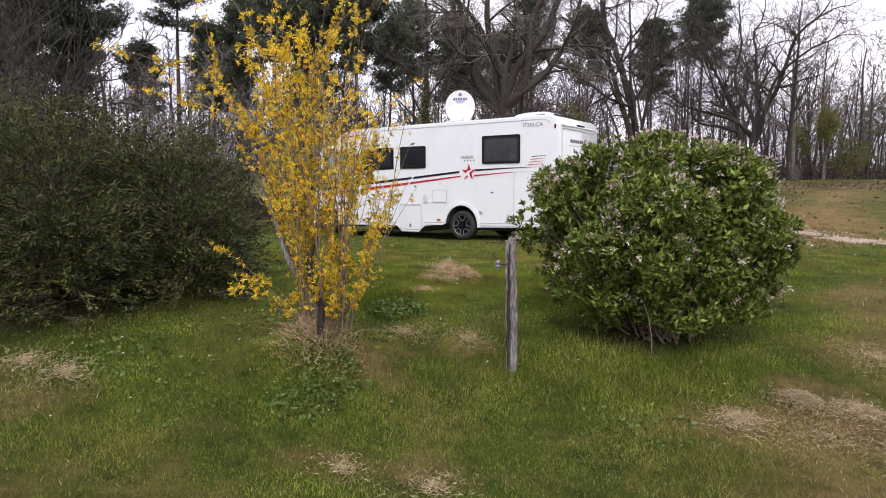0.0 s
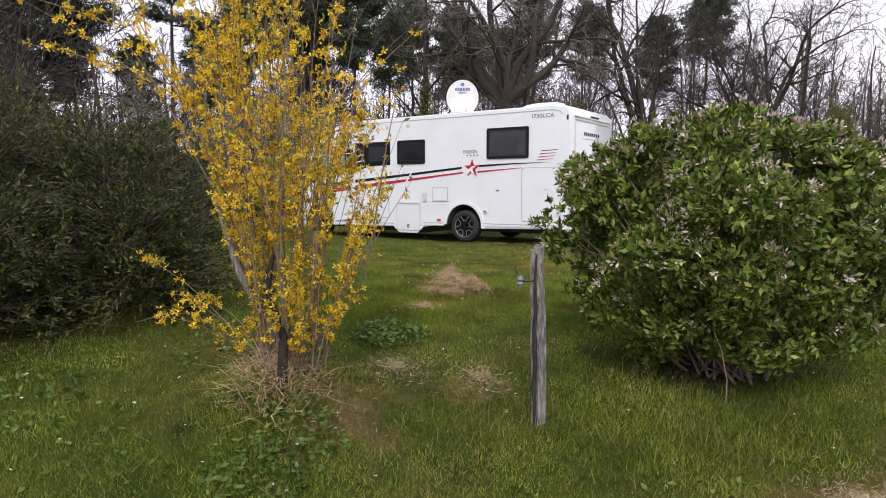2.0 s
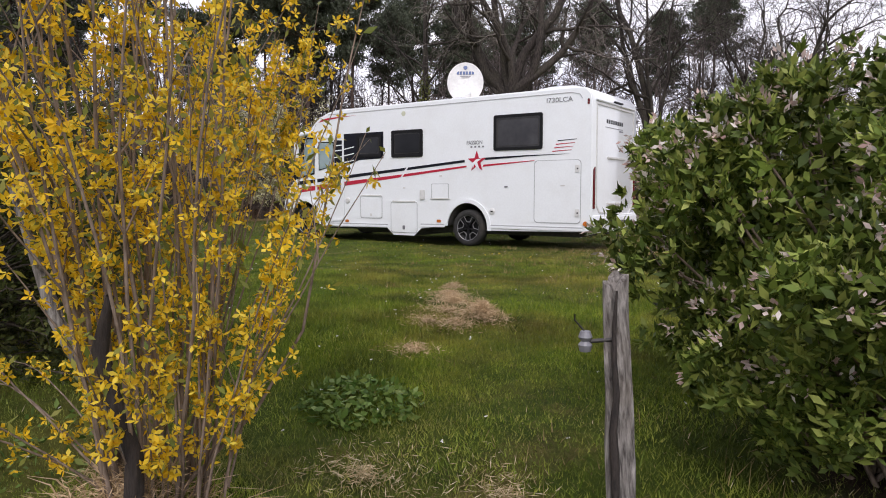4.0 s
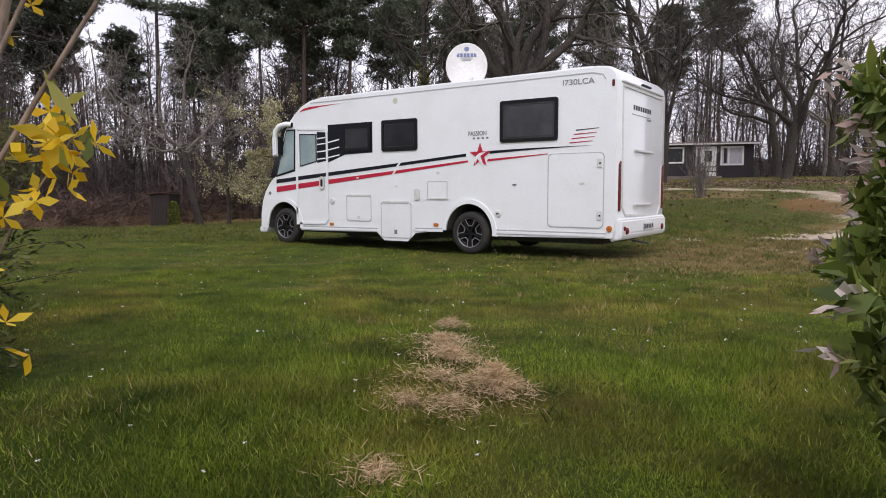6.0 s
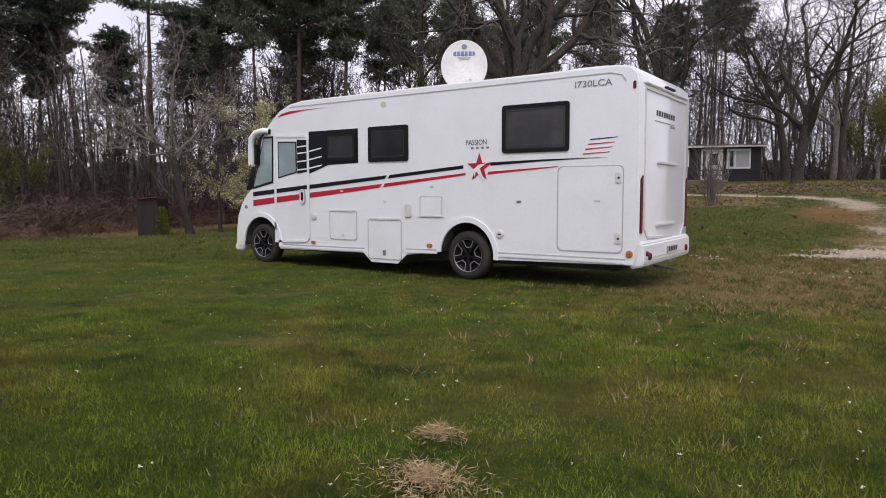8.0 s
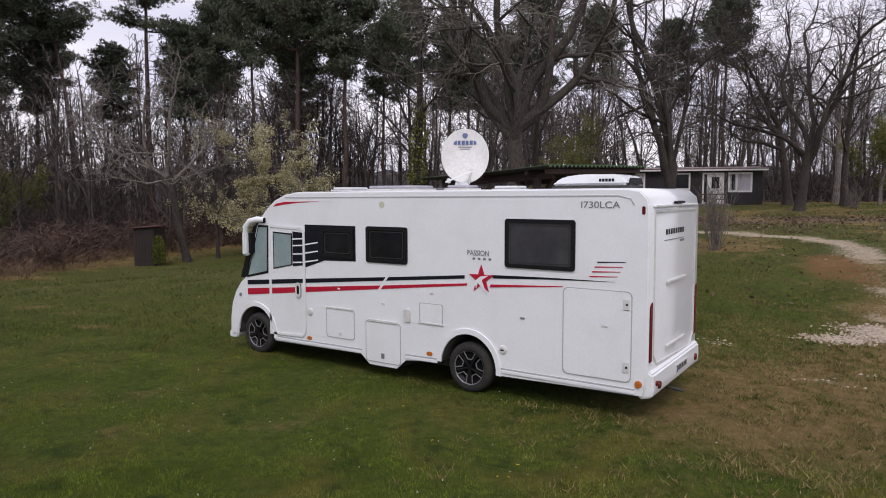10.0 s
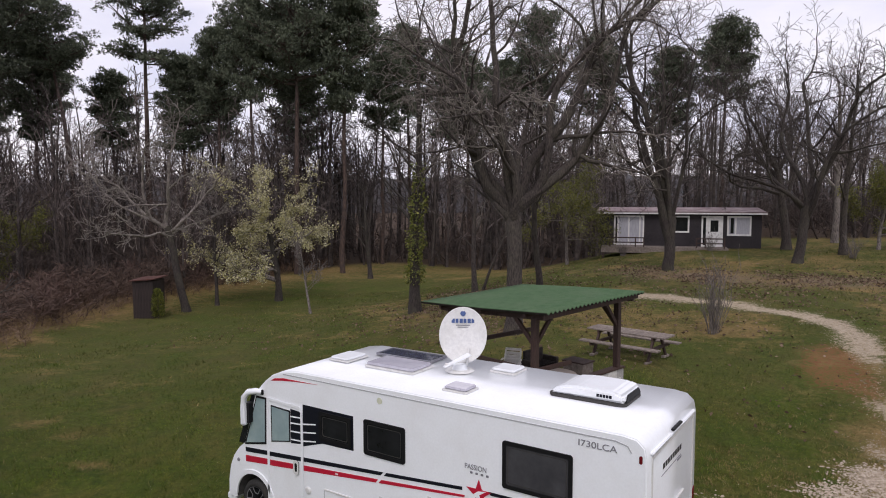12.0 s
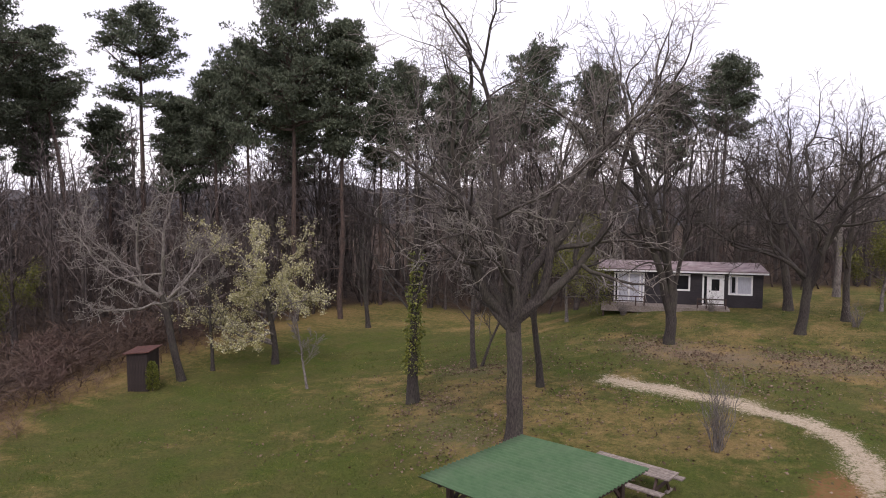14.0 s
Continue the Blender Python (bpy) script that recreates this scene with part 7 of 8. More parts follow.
    for k in range(4):
        a = math.pi / 2 * k
        d = ref * math.cos(a) + oth * math.sin(a) + axis * 0.55
        s = -ref * math.sin(a) + oth * math.cos(a)
        L = rng.uniform(0.015, 0.027, n)[:, None]
        V.append(np.stack([at, at + d * L * 0.6 - s * L * 0.3, at + d * L * 1.1, at + d * L * 0.6 + s * L * 0.3], 1))
    V = np.stack(V, 1).reshape(-1, 3)
    F = np.arange(len(V)).reshape(-1, 4)
    tagged(part("flowers", big_mesh("flowers", V, F, [FLOWER]), None, ob, "bright yellow four-petalled flowers"), kind="stuff")
    pick = at[rng.uniform(size=n) < 0.5] + 0.01
    green = np.concatenate([pick, np.array(tips)])
    v, f = leaf_cards(rng, green, 0.042, 0.4, up=0.8)
    tagged(part("young_leaves", big_mesh("young_leaves", v, f, [SPROUT]), None, ob, "first green leaves"), kind="stuff")
    return ob


build_forsythia()


def build_viburnum():
    cx, cy = 7.07, -7.75
    z = float(ground_z(cx, cy))
    ob = thing("flowering_bush", (cx, cy, z), "dense rounded green bush with small pale pink flowers", "bush")
    rng = np.random.default_rng(31)
    lobes = []
    for k in range(104):
        a = rng.uniform(0, 2 * np.pi)
        h = 0.22 + 1.38 * rng.uniform() ** 0.9
        wide = np.interp(h, (0.14, 0.45, 0.8, 1.15, 1.4, 1.6), (0.5, 0.8, 1.0, 0.98, 0.76, 0.4)) * rng.uniform(0.72, 1.1)
        across, ahead = math.cos(a) * wide * 1.06, math.sin(a) * wide * (0.5 if math.sin(a) > 0 else 0.86)
        across = across * (0.88 if across > 0 else 1.0)
        c = np.array((0.83 * across + FWD[0] * ahead, 0.557 * across + FWD[1] * ahead, h))
        lobes.append((c, rng.uniform(0.13, 0.27)))
    for k in range(15):
        across, ahead = rng.uniform(-0.98, -0.45), rng.uniform(0.35, 0.82)
        lobes.append((np.array((0.83 * across + FWD[0] * ahead, 0.557 * across + FWD[1] * ahead, rng.uniform(0.78, 1.38))), rng.uniform(0.09, 0.17)))
    tips, ways = [], []
    for c, r in lobes:
        m = 70
        d = rng.normal(size=(m, 3))
        d /= np.linalg.norm(d, axis=1)[:, None]
        outw = c - np.array((0, 0, 0.75))
        outw /= np.linalg.norm(outw) + 1e-9
        d = d[(d @ outw) > -0.35]
        tips.append(c + d * r * rng.uniform(0.72, 1.12, len(d))[:, None] * np.array((1, 1, 0.8)))
        ways.append(d + outw * 0.7)
    tips, ways = np.concatenate(tips), np.concatenate(ways)
    ways /= np.linalg.norm(ways, axis=1)[:, None]
    keep = tips[:, 2] > 0.1
    tips, ways = tips[keep], ways[keep]
    per = 12
    at = np.repeat(tips, per, axis=0)
    w = np.repeat(ways, per, axis=0)
    side = rng.normal(size=at.shape)
    side -= w * (side * w).sum(1)[:, None]
    side /= np.linalg.norm(side, axis=1)[:, None]
    v, f = leaf_cards(rng, at + rng.normal(size=at.shape) * 0.012, 0.055, 0.42, up=0.9, fold=0.35, towards=(side * 0.9 + w * 0.5) * 2.2)
    tagged(part("leaves", big_mesh("leaves", v, f, [VIB_LEAF]), None, ob, "broad green leaves in whorls"), kind="stuff")
    inner = rng.normal(size=(12000, 3))
    inner /= np.linalg.norm(inner, axis=1)[:, None]
    inner = inner * np.array((0.92, 0.84, 0.66)) * rng.uniform(0.5, 1.0, 12000)[:, None] + np.array((0, 0, 0.88))
    v, f = leaf_cards(rng, inner[inner[:, 2] > 0.12], 0.07, 0.45)
    tagged(part("inner_leaves", big_mesh("inner_leaves", v, f, [VIB_LEAF]), None, ob), kind="stuff")
    pick = rng.choice(len(tips), 1150, replace=False)
    pick = [i for i in pick if ways[i][2] > -0.1]
    ctr = tips[pick] + ways[pick] * 0.05
    at = np.repeat(ctr, 9, axis=0) + rng.normal(size=(len(ctr) * 9, 3)) * 0.014
    v, f = leaf_cards(rng, at, 0.034, 0.45, towards=np.repeat(ways[pick], 9, axis=0) * 0.9)
    tagged(part("flowers", big_mesh("flowers", v, f, [VIB_BLOOM]), None, ob, "small pale pink star flowers"), kind="stuff")
    lines = []
    for c, r in lobes:
        a = np.array((rng.normal() * 0.12, rng.normal() * 0.12, -0.05))
        m = (a + c) / 2 + rng.normal(size=3) * 0.08
        lines.append((np.array([a, m, c]), np.array((0.013, 0.009, 0.004))))
    c = np.array((0.12, -0.75, 0.0))
    lines.append((np.array([c + (-0.08, 0.02, 0.42), c + (-0.01, -0.03, 0.3), c + (0.03, -0.04, 0.12), c + (0.03, -0.04, -0.02)]), np.array((0.002, 0.003, 0.004, 0.004))))
    v, f = tubes(lines, 5)
    tagged(part("stems", big_mesh("stems", v, f, [STEM], smooth=True), None, ob), kind="stuff")
    shoot = np.array((-1.0, -0.5, 0.93))
    v, f = tubes([(np.array([(-0.7, -0.35, 0.75), (-0.95, -0.5, 0.85), shoot]), np.array((0.006, 0.005, 0.003)))], 4)
    arm = part("side_shoot", big_mesh("side_shoot", v, f, [STEM]), None, ob)
    v, f = leaf_cards(rng, shoot + rng.normal(size=(26, 3)) * 0.05, 0.05, 0.42)
    part("shoot_leaves", big_mesh("shoot_leaves", v, f, [VIB_LEAF]), None, arm)
    return ob


build_viburnum()


def dark_shrub(seed, x, y, r, h, label="dense dark evergreen shrub with long twiggy sprays"):
    z = float(ground_z(x, y))
    ob = thing("evergreen_shrub", (x, y, z), label, "shrub", "hedge of evergreen shrubs")
    rng = np.random.default_rng(seed)
    lines, at, way = [], [], []

    def spray(c, d, L, thick, m, sag):
        pts = [c]
        for _ in range(6):
            d = d + rng.normal(size=3) * 0.10 + np.array((0, 0, -sag))
            d /= np.linalg.norm(d)
            pts.append(pts[-1] + d * L / 6)
        pts = np.array(pts)
        pts[:, 2] = np.maximum(pts[:, 2], 0.03)
        lines.append((pts, thick * (1 - 0.7 * np.linspace(0, 1, 7))))
        f = rng.uniform(0.3, 1.0, m) * 6
        i = np.minimum(f.astype(int), 5)
        at.append(pts[i] + (pts[i + 1] - pts[i]) * (f - i)[:, None] + rng.normal(size=(m, 3)) * 0.022)
        way.append(np.repeat((pts[-1] - pts[0])[None] / L, m, axis=0))
        return pts
    for k in range(210):
        a = rng.uniform(0, 2 * np.pi)
        u = rng.uniform(0.03, 1.0)
        c = np.array((math.cos(a) * r * 0.4 * rng.uniform(0, 1), math.sin(a) * r * 0.4 * rng.uniform(0, 1), h * u * 0.72))
        d = np.array((math.cos(a), math.sin(a), rng.uniform(-0.05, 0.5) + 0.75 * u ** 2))
        d /= np.linalg.norm(d)
        L = r * rng.uniform(0.55, 1.15) * (1.0 - 0.22 * u)
        pts = spray(c, d, L, 0.009, 34, 0.045)
        for _ in range(2):
            q = rng.integers(2, 6)
            spray(pts[q], rot_towards(pts[q] - pts[q - 1], rng, radians(rng.uniform(20, 50))), L * rng.uniform(0.25, 0.45), 0.005, 20, 0.03)
    v, f = tubes(lines, 3)
    tagged(part("twigs", big_mesh("twigs", v, f, [HEDGE_TWIG]), None, ob), kind="stuff")
    at, way = np.concatenate(at), np.concatenate(way)
    v, f = leaf_cards(rng, at, 0.056, 0.32, up=0.1, towards=way * 1.1)
    tagged(part("foliage", big_mesh("foliage", v, f, [BROOM]), None, ob), kind="stuff")
    return ob


for seed, x, y, r, h in ((41, 1.9, -8.95, 0.85, 1.7), (42, 0.95, -9.1, 1.15, 2.1), (43, 1.25, -10.15, 1.1, 2.05), (44, 0.75, -11.25, 1.2, 2.3), (45, -0.2, -12.2, 1.25, 2.4), (46, 0.0, -8.3, 1.2, 2.0), (47, -0.4, -10.3, 1.3, 2.5), (49, 2.45, -9.45, 0.8, 1.15), (50, 2.0, -10.45, 0.9, 1.25)):
    dark_shrub(seed, x, y, r, h)
dark_shrub(48, 8.2, 34.0, 2.3, 6.0, "tall dark evergreen bush at the wood's edge")


def twig_shrub(seed, x, y, h, spread, stems, label, category="shrub", m=None):
    z = float(ground_z(x, y))
    ob = thing("bare_shrub", (x, y, z), label, category)
    rng = np.random.default_rng(seed)
    lines = []
    for k in range(stems):
        a, t = rng.uniform(0, 2 * np.pi), rng.uniform(0.0, 1.0) * spread
        d = np.array((math.cos(a) * t, math.sin(a) * t, 1.0))
        p = np.array((math.cos(a), math.sin(a), 0)) * rng.uniform(0, 0.2)
        L = h * rng.uniform(0.5, 1.1)
        pts = [p, p + d * L * 0.4 + rng.normal(size=3) * 0.05, p + d * L * 0.75 + rng.normal(size=3) * 0.1, p + d * L + rng.normal(size=3) * 0.15]
        lines.append((np.array(pts), np.array((0.014, 0.011, 0.008, 0.004))))
        for q in pts[1:]:
            e = rot_towards(d, rng, 0.6)
            lines.append((np.array([q, q + e * L * 0.2, q + e * L * 0.3 + rng.normal(size=3) * 0.05]), np.array((0.007, 0.006, 0.003))))
    v, f = tubes(lines, 4)
    part("branchwork", big_mesh("branchwork", v, f, [m or BARK_GREY]), None, ob)
    return ob


for k, (tx, ty, th) in enumerate(((-3.6, -8.8, 4.2), (-5.2, -9.8, 4.6), (-7.4, -8.4, 5.0))):
    twig_shrub(60 + k, tx, ty, th, 0.55, 70, "tall bare thicket shrub behind the evergreen hedge", m=BARK_OAK)
twig_shrub(51, -0.5, 17.3, 2.3, 0.32, 46, "bare twiggy shrub beside the gravel track")
twig_shrub(52, 2.6, 39.0, 1.2, 0.7, 30, "low bare shrub on the rise")
twig_shrub(53, -10.8, 37.6, 0.9, 0.5, 24, "low bare shrub before the cabin deck")
twig_shrub(54, -5.6, 39.6, 1.1, 0.5, 24, "low bare shrub beside the cabin steps")


# ---- grass, clippings and small flowers ----
def blades(seed, count, s_lo, s_hi, wide, h_lo, h_hi, width, keep=None, bend=0.5, ease=1.0, feather=True):
    """Grass blades scattered ahead of the first standpoint, s along the line of sight, thicker towards s_lo."""
    rng = np.random.default_rng(seed)
    s = s_lo + (s_hi - s_lo) * rng.uniform(size=count) ** ease
    lat = rng.uniform(-1, 1, count) * wide(s)
    x, y = FWD[0] * s + 0.83 * lat, FWD[1] * s + 0.557 * lat
    k = keep(x, y, rng) if keep is not None else np.ones(count, dtype=bool)
    k &= rng.uniform(size=count) < 1 - smooth01(0.6, 1.0, np.abs(lat) / wide(s))
    k &= rng.uniform(size=count) < smooth01(s_lo, s_lo + 1.2, s) * (1 - smooth01(s_hi - 2.5, s_hi, s)) if feather else True
    x, y = x[k], y[k]
    n = len(x)
    z = ground_z(x, y) - 0.01
    a = rng.uniform(0, 2 * np.pi, n)
    h = rng.uniform(h_lo, h_hi, n) * (0.7 + 0.6 * (0.5 + 0.5 * np.sin(1.9 * x + 0.7) * np.sin(1.6 * y + 0.3 * x)))
    w = width * rng.uniform(0.7, 1.3, n)
    lean = rng.uniform(0.1, 1.0, n) * bend
    base = np.stack([x, y, z], 1)
    side = np.stack([np.cos(a), np.sin(a), 0 * a], 1)
    b = rng.uniform(0, 2 * np.pi, n)
    over = np.stack([np.cos(b) * lean, np.sin(b) * lean, np.ones(n)], 1)
    over /= np.linalg.norm(over, axis=1)[:, None]
    tip = base + over * h[:, None]
    V = np.stack([base - side * w[:, None], base + side * w[:, None], tip], 1).reshape(-1, 3)
    return V, np.arange(len(V)).reshape(-1, 3)


def bare_places(x, y, rng, power=1.0):
    d = np.clip(dry_at(x, y) * 0.85 + gravel_at(x, y) + clay_at(x, y) + litter_shade_at(x, y), 0, 1)
    under = (x > -5.0) & (x < 2.4) & (y > 0.25) & (y < 2.1)
    return (rng.uniform(size=len(x)) > d * power) & ~under


def rough_places(x, y, rng):
    d = 1.0 * blob(x, y, 6.9, -8.8, 1.1, 0.6, 34) + 0.9 * blob(x, y, 4.9, -10.1, 0.55, 0.45, 34) + 0.6 * blob(x, y, 2.2, -9.6, 0.8, 1.8) + 0.5 * blob(x, y, 6.2, -9.2, 0.4, 0.4)
    return (rng.uniform(size=len(x)) < d) & (litter_shade_at(x, y) < 0.5)


def straw_places(x, y, rng):
    d = 0.07 + 0.6 * dry_at(x, y) + 0.3 * blob(x, y, 4.2, 2.0, 2.4, 2.8) + 0.35 * blob(x, y, 7.2, -9.2, 1.3, 0.5, 34)
    return (rng.uniform(size=len(x)) < d) & (gravel_at(x, y) < 0.5)


fan = lambda s: np.clip(5.0 + 0.75 * (s + 13.0), 5.0, 15.0)
v, f = blades(71, 260000, -15.0, -7.6, fan, 0.02, 0.06, 0.0036, bare_places, 1.4, 1.0)
tagged(new("bank_grass", big_mesh("bank_grass", v, f, [GRASS])), "uneven green grass on the bank", "grass", kind="stuff")
v, f = blades(72, 600000, -9.8, 11.0, fan, 0.02, 0.05, 0.005, bare_places, 1.2, 1.7)
tagged(new("lawn_grass", big_mesh("lawn_grass", v, f, [LAWN])), "short green lawn grass round the motorhome", "grass", kind="stuff")
bank_fan = lambda s: 0.6 + 0.66 * np.clip(s + 16.8, 0.3, 30)
v, f = blades(78, 330000, -13.4, -8.2, bank_fan, 0.02, 0.055, 0.0024, lambda x, y, rng: bare_places(x, y, rng, 0.55), 1.8, 1.25)
tagged(new("bank_turf", big_mesh("bank_turf", v, f, [GRASS])), "fine short turf on the bank", "grass", kind="stuff")
near_fan = lambda s: 0.6 + 0.68 * np.clip(s + 11.0, 0.3, 30)
v, f = blades(76, 330000, -10.3, -1.0, near_fan, 0.025, 0.06, 0.0026, bare_places, 1.5, 1.5)
tagged(new("fine_grass", big_mesh("fine_grass", v, f, [LAWN])), "fine dense green grass of the lawn", "grass", kind="stuff")
clumps = lambda x, y, rng: (rng.uniform(size=len(x)) < patchy(x, y, 0.5, 6, 0.55, 0.72) * (1 - dry_at(x, y))) & bare_places(x, y, rng)
v, f = blades(75, 300000, -12.5, 6.0, fan, 0.04, 0.085, 0.0038, clumps, 1.4, 1.2)
tagged(new("lawn_tufts", big_mesh("lawn_tufts", v, f, [LAWN])), "taller light green tufts in the lawn", "grass", kind="stuff")
v, f = blades(73, 90000, -13.0, -8.2, fan, 0.06, 0.14, 0.0028, rough_places, 1.6, 1.0, False)
tagged(new("long_grass", big_mesh("long_grass", v, f, [LAWN, DEAD_BLADE], (np.arange(len(f)) * 7919 % 100 < 22).astype(np.int32))), "longer unmown grass round the shrubs and post", "grass", kind="stuff")
v, f = blades(74, 460000, -15.0, 9.0, fan, 0.03, 0.07, 0.0026, straw_places, 2.4, 1.2)
tagged(new("dry_grass", big_mesh("dry_grass", v, f, [DEAD_BLADE, STRAW], (np.arange(len(f)) * 7919 % 100 < 18).astype(np.int32))), "dry straw-coloured grass among the green", "grass", kind="stuff")


def far_tufts(seed, count):
    """Coarser tufts over the lawn behind, towards the wood and the cabin."""
    rng = np.random.default_rng(seed)
    depth, aside = rng.uniform(11, 46, count), rng.uniform(-0.72, 0.72, count)
    x, y = out_there(depth, aside * depth)
    k = bare_places(x, y, rng) & (rng.uniform(size=count) < 0.12 + 0.88 * patchy(x, y, 1.3, 31, 0.42, 0.58)) & ~((x > -4.2) & (x < 0) & (y > 4.8) & (y < 9)) & (litter_shade_at(x, y) < rng.uniform(0.2, 1.4, count)) & ~((x > -13.5) & (x < -2) & (y > 37.5) & (y < 46))
    x, y, d = x[k], y[k], depth[k]
    n = len(x)
    base = np.stack([x, y, ground_z(x, y) - 0.01], 1)
    a = rng.uniform(0, 2 * np.pi, n)
    side = np.stack([np.cos(a), np.sin(a), 0 * a], 1) * (0.004 + 0.0004 * d * rng.uniform(0.5, 1.2, n))[:, None]
    tip = base + np.stack([rng.normal(size=n) * 0.05, rng.normal(size=n) * 0.05, rng.uniform(0.04, 0.10, n)], 1)
    V = np.stack([base - side, base + side, tip + side * 0.25, tip - side * 0.25], 1).reshape(-1, 3)
    return V, np.arange(len(V)).reshape(-1, 4), rng.uniform(size=n) < 0.25 * dry_at(x, y)


v, f, dry = far_tufts(77, 120000)
tagged(new("meadow_tufts", big_mesh("meadow_tufts", v, f, [MEADOW, DEAD_BLADE], dry.astype(np.int32))), "uneven tufts of green and dry grass on the far lawn", "grass", kind="stuff")


def worn_ground_tufts(seed, count):
    """Small low tufts of olive and straw grass on the worn ground behind the motorhome."""
    rng = np.random.default_rng(seed)
    x, y = rng.normal(size=count) * 2.0 + 4.6, rng.normal(size=count) * 3.2 + 3.8
    k = (gravel_at(x, y) < 0.4) & ~((x < 2.5) & (y > 0.2) & (y < 2.2)) & (rng.uniform(size=count) < 0.25 + 0.75 * patchy(x, y, 0.6, 23, 0.42, 0.58))
    x, y = np.repeat(x[k], 16), np.repeat(y[k], 16)
    n = len(x)
    x, y = x + rng.normal(size=n) * 0.05, y + rng.normal(size=n) * 0.05
    base = np.stack([x, y, ground_z(x, y) - 0.01], 1)
    a = rng.uniform(0, 2 * np.pi, n)
    side = np.stack([np.cos(a), np.sin(a), 0 * a], 1) * 0.007
    tip = base + np.stack([rng.normal(size=n) * 0.05, rng.normal(size=n) * 0.05, rng.uniform(0.03, 0.085, n)], 1)
    V = np.stack([base - side, base + side, tip], 1).reshape(-1, 3)
    return V, np.arange(n * 3).reshape(-1, 3), np.repeat(rng.uniform(size=n // 16) < 0.62, 16)


v, f, dry = worn_ground_tufts(79, 5200)
tagged(new("worn_ground_tufts", big_mesh("worn_ground_tufts", v, f, [MEADOW, DEAD_BLADE], dry.astype(np.int32))), "small olive and straw tufts on worn ground behind the motorhome", "grass", kind="stuff")


def fallen_leaves(seed, count):
    """Curled dead oak leaves on the grass round the trees and before the cabin."""
    rng = np.random.default_rng(seed)
    x, y = rng.uniform(-22, 12, count), rng.uniform(9, 36, count)
    k = rng.uniform(size=count) < (0.04 + 0.9 * leaves_at(x, y)) * (0.1 + 0.9 * patchy(x, y, 1.4, 41, 0.44, 0.6)) * (gravel_at(x, y) < 0.3)
    x, y = x[k], y[k]
    at = np.stack([x, y, ground_z(x, y) + rng.uniform(0.01, 0.05, len(x))], 1)
    return leaf_cards(rng, at, 0.13, 0.6, fold=0.5, towards=rng.normal(size=at.shape) * np.array((2, 2, 0.5)))


v, f = fallen_leaves(85, 90000)
tagged(new("fallen_leaves", big_mesh("fallen_leaves", v, f, [DEAD_LEAF])), "curled brown oak leaves lying on the grass", "leaves", kind="stuff")


def weed_patches(spots, seed):
    """Low broad leaves in clumps."""
    rng = np.random.default_rng(seed)
    at = []
    for x, y, r, h, n in spots:
        a, q = rng.uniform(0, 2 * np.pi, n), np.sqrt(rng.uniform(size=n)) * r
        px, py = x + np.cos(a) * q, y + np.sin(a) * q * 0.8
        pz = ground_z(px, py) + h * (1 - (q / r) ** 2) * rng.uniform(0.15, 1.0, n) + 0.01
        at.append(np.stack([px, py, pz], 1))
    at = np.concatenate(at)
    d = rng.normal(size=at.shape) * np.array((1, 1, 0.35)) + np.array((0, 0, 0.25))
    return leaf_cards(rng, at, 0.05, 0.5, towards=d)


v, f = weed_patches(((4.72, -8.62, 0.34, 0.11, 700), (5.3, -10.15, 0.32, 0.09, 260), (4.3, -10.9, 0.7, 0.04, 160), (3.4, -10.8, 0.5, 0.06, 220), (5.3, -10.5, 0.3, 0.07, 260), (4.0, -9.6, 0.5, 0.05, 160), (7.4, -9.4, 0.4, 0.04, 120)), 86)
tagged(new("broadleaf_weeds", big_mesh("broadleaf_weeds", v, f, [WEED])), "low dark broadleaf weeds on the bank", "weeds", kind="stuff")


def dead_tuft(x, y, r, n, seed):
    rng = np.random.default_rng(seed)
    a, q = rng.uniform(0, 2 * np.pi, n), np.sqrt(rng.uniform(size=n)) * r * 0.6
    px, py = x + np.cos(a) * q, y + np.sin(a) * q
    base = np.stack([px, py, ground_z(px, py) - 0.01], 1)
    out = np.stack([np.cos(a) * q / r * 1.6, np.sin(a) * q / r * 1.6, 0.9 + 0 * a], 1) + rng.normal(size=(n, 3)) * 0.8
    L = rng.uniform(0.04, 0.14, n)[:, None]
    mid = base + out * L * 0.6
    tip = mid + (out * np.array((1.6, 1.6, 0.15))) * L * 0.4
    side = np.stack([-np.sin(a), np.cos(a), 0 * a], 1) * 0.0035
    V = np.stack([base - side, base + side, mid + side, mid - side, mid - side, mid + side, tip + side * 0.2, tip - side * 0.2], 1).reshape(-1, 3)
    return V, np.arange(len(V)).reshape(-1, 4)


v, f = dead_tuft(4.97, -10.0, 0.42, 260, 87)
tagged(new("dead_grass_skirt", big_mesh("dead_grass_skirt", v, f, [CLIPPING])), "dead brown grass heaped round the forsythia's foot", "grass", kind="stuff")


def clipping_heap(spots, seed):
    rng = np.random.default_rng(seed)
    at = []
    for x, y, r, h, n in spots:
        a, q = rng.uniform(0, 2 * np.pi, n), np.abs(rng.normal(size=n)) * 0.5
        px, py = x + np.cos(a) * q * r, y + np.sin(a) * q * r * 0.75
        pz = ground_z(px, py) + 0.02 + h * np.exp(-(q * 1.3) ** 2) * rng.uniform(0.2, 1.0, n)
        at.append(np.stack([px, py, pz], 1))
    at = np.concatenate(at)
    d = rng.normal(size=at.shape) * np.array((1, 1, 0.3))
    return leaf_cards(rng, at, 0.05, 0.06, towards=d)


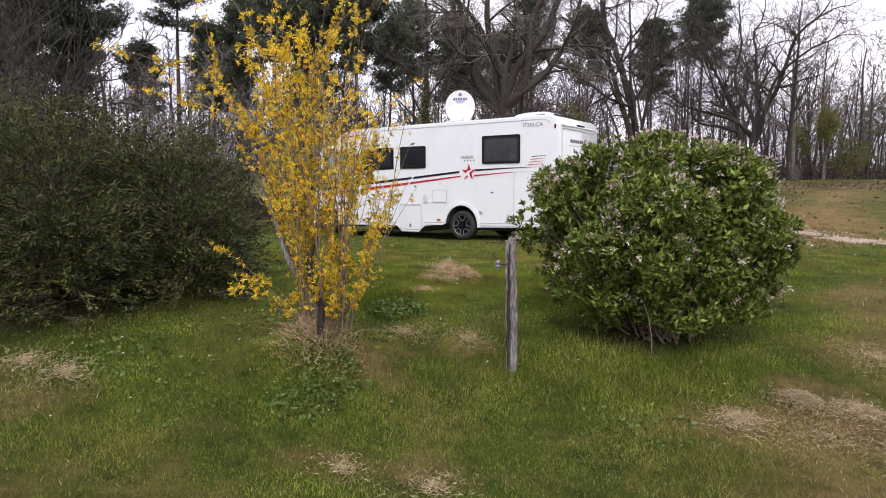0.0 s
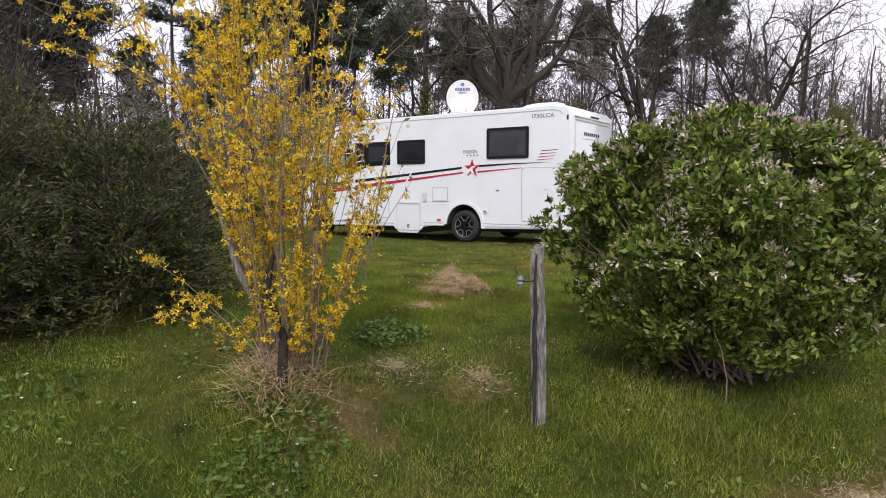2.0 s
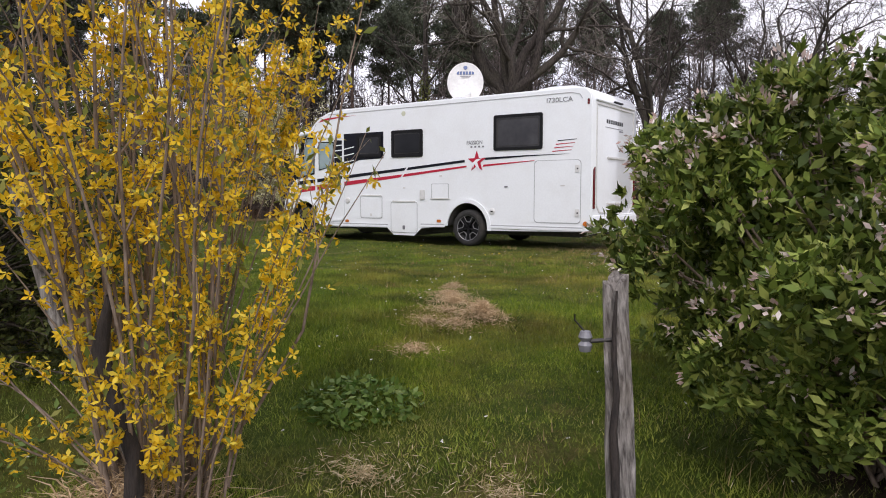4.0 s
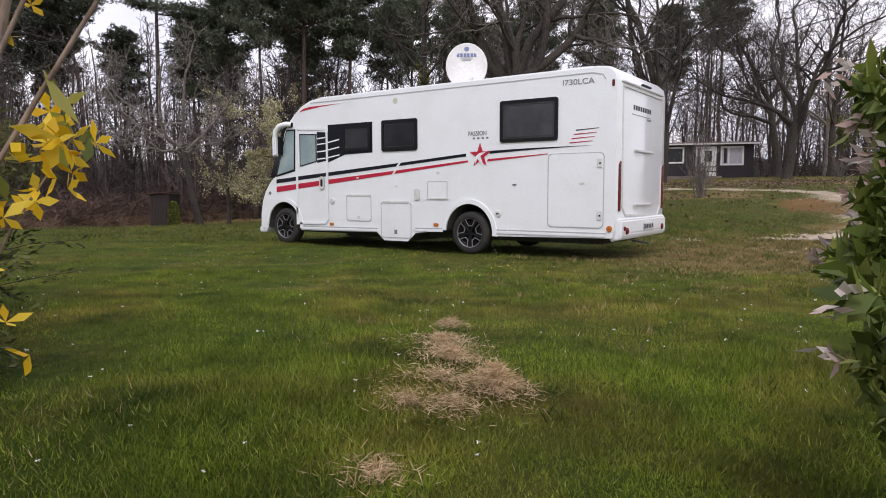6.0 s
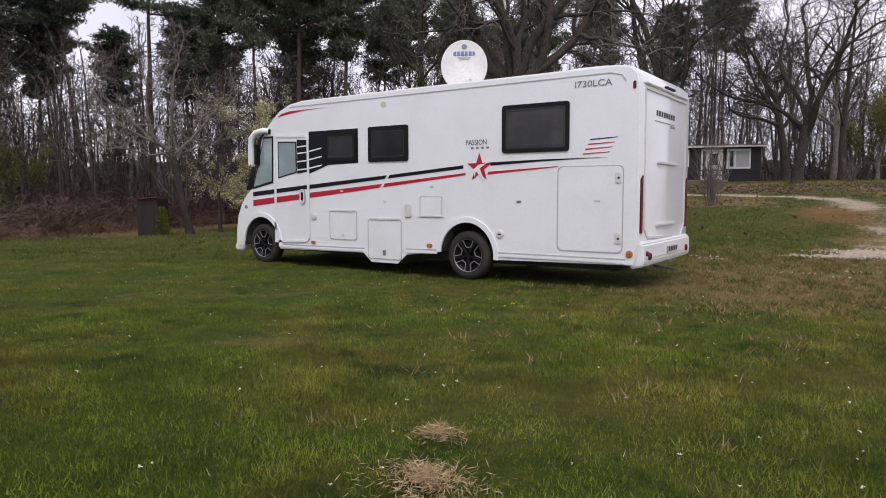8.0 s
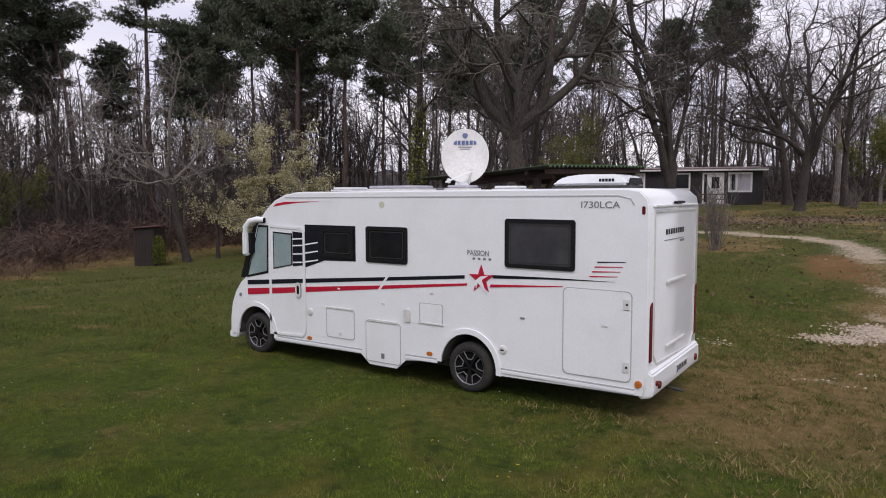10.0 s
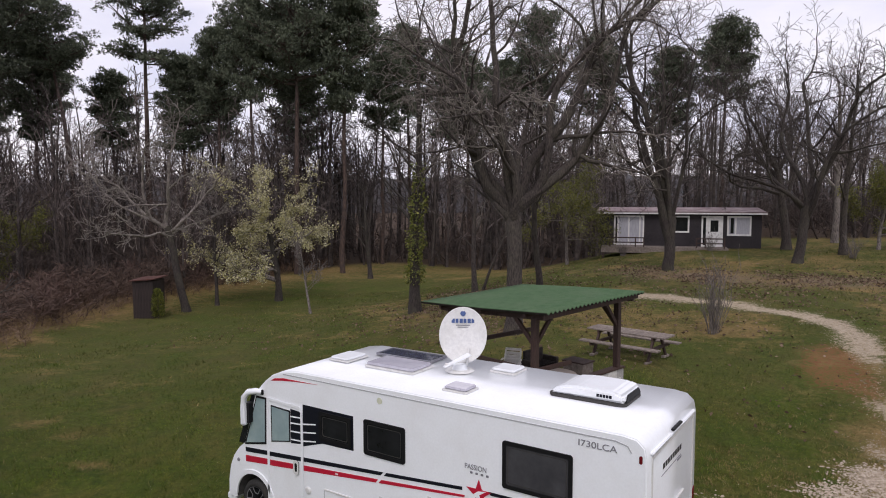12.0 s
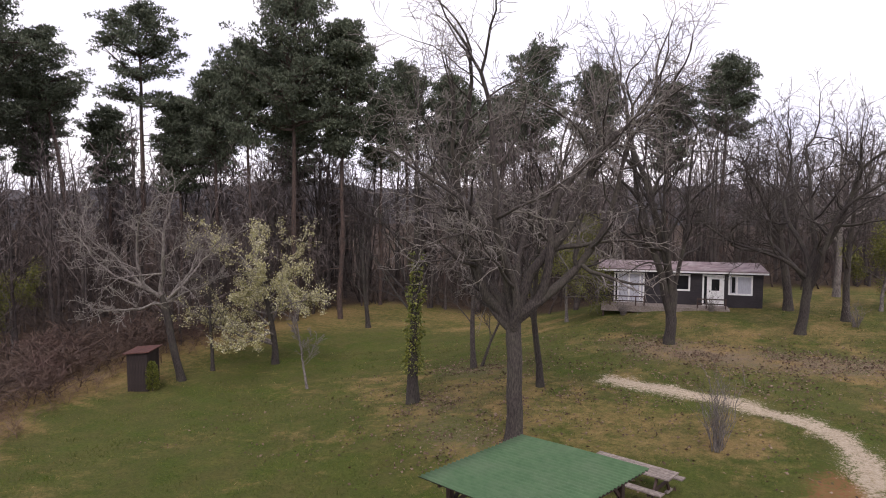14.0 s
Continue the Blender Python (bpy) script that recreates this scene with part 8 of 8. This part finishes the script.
v, f = clipping_heap(((4.45, -6.93, 0.2, 0.13, 3000), (4.40, -7.2, 0.2, 0.04, 600), (4.22, -7.3, 0.24, 0.03, 600), (3.98, -6.58, 0.26, 0.07, 1500), (3.75, -6.3, 0.28, 0.06, 1300), (3.5, -5.85, 0.16, 0.06, 500), (4.15, -6.95, 0.3, 0.03, 700), (4.5, -7.85, 0.2, 0.03, 500), (4.97, -10.0, 0.5, 0.16, 2600)), 81)
tagged(new("grass_clippings", big_mesh("grass_clippings", v, f, [CLIPPING])), "heaps of dried brown grass clippings on the lawn", "grass clippings", kind="stuff")
v, f = clipping_heap(((8.3, -8.5, 0.24, 0.08, 2000), (8.68, -8.4, 0.28, 0.07, 1800), (7.98, -9.03, 0.26, 0.06, 1400), (8.5, -8.9, 0.7, 0.02, 900), (8.7, -7.4, 0.5, 0.03, 1100), (9.0, -8.7, 0.6, 0.03, 800), (2.95, -11.3, 0.4, 0.05, 900), (3.4, -11.2, 0.4, 0.05, 1000), (6.63, -10.75, 0.35, 0.03, 500), (6.05, -10.9, 0.3, 0.03, 400), (8.0, -9.0, 0.4, 0.03, 600), (5.2, -9.15, 0.4, 0.02, 700), (5.75, -8.95, 0.35, 0.02, 600)), 82)
tagged(new("straw_litter", big_mesh("straw_litter", v, f, [STRAW])), "patches of pale dry straw on the bank", "straw", kind="stuff")


def petals(seed, count, s_lo, s_hi, size, high, keep=None):
    rng = np.random.default_rng(seed)
    s = rng.uniform(s_lo, s_hi, count)
    lat = rng.uniform(-1, 1, count) * fan(s)
    x, y = FWD[0] * s + 0.83 * lat, FWD[1] * s + 0.557 * lat
    if keep is not None:
        k = keep(x, y, rng)
        x, y = x[k], y[k]
    c = np.stack([x, y, ground_z(x, y) + rng.uniform(high * 0.6, high, len(x))], 1)
    at = np.repeat(c, 5, axis=0)
    d = rng.normal(size=at.shape) * np.array((1, 1, 0.15))
    return leaf_cards(rng, at, size, 0.6, towards=d * 2)


not_under = lambda x, y, rng: bare_places(x, y, rng, 1.0)
v, f = petals(91, 900, -12, 4, 0.012, 0.10, not_under)
tagged(new("daisies", big_mesh("daisies", v, f, [DAISY])), "small white daisies in the lawn", "flowers", kind="stuff")
v, f = petals(92, 1500, -9, 3, 0.02, 0.11, lambda x, y, rng: rng.uniform(size=len(x)) < blob(x, y, -0.8, -1.6, 0.7, 0.5) + 0.35 * blob(x, y, 1.5, -2.2, 1.4, 0.5))
tagged(new("dandelions", big_mesh("dandelions", v, f, [DANDELION])), "yellow dandelions beside the motorhome", "flowers", kind="stuff")


def pebbles(seed, count):
    """Loose stones on the track, as small uneven lumps."""
    rng = np.random.default_rng(seed)
    k = rng.integers(0, len(TRACK) - 3, count * 4)
    t = rng.uniform(size=count * 4)
    line = np.array(TRACK)
    p = line[k] + (line[k + 1] - line[k]) * t[:, None] + rng.normal(size=(count * 4, 2)) * 0.8
    p[::3] = rng.normal(size=(len(p[::3]), 2)) * np.array((1.2, 1.6)) + np.array((4.0, 6.4))
    keep = rng.uniform(size=count * 4) < gravel_at(p[:, 0], p[:, 1]) ** 1.5
    p = p[keep][:count]
    n = len(p)
    r = rng.uniform(0.006, 0.02, n) * np.where(p[:, 1] < 9, 1.9, 1.0)
    c = np.column_stack([p, ground_z(p[:, 0], p[:, 1]) + 0.3 * r])
    corner = np.array([(1, 0, 0), (0.2, 1, 0), (-1, 0.1, 0), (-0.1, -1, 0), (0.1, 0, 0.8)])
    V = c[:, None, :] + corner[None] * r[:, None, None] * rng.uniform(0.6, 1.3, (n, 5, 1))
    F = (np.arange(n)[:, None, None] * 5 + np.array([[0, 1, 4], [1, 2, 4], [2, 3, 4], [3, 0, 4]])[None]).reshape(-1, 3)
    return V.reshape(-1, 3), F


v, f = pebbles(95, 9000)
tagged(new("loose_gravel", big_mesh("loose_gravel", v, f, [PALE_STONE])), "loose pale stones scattered along the track", "gravel", kind="stuff")
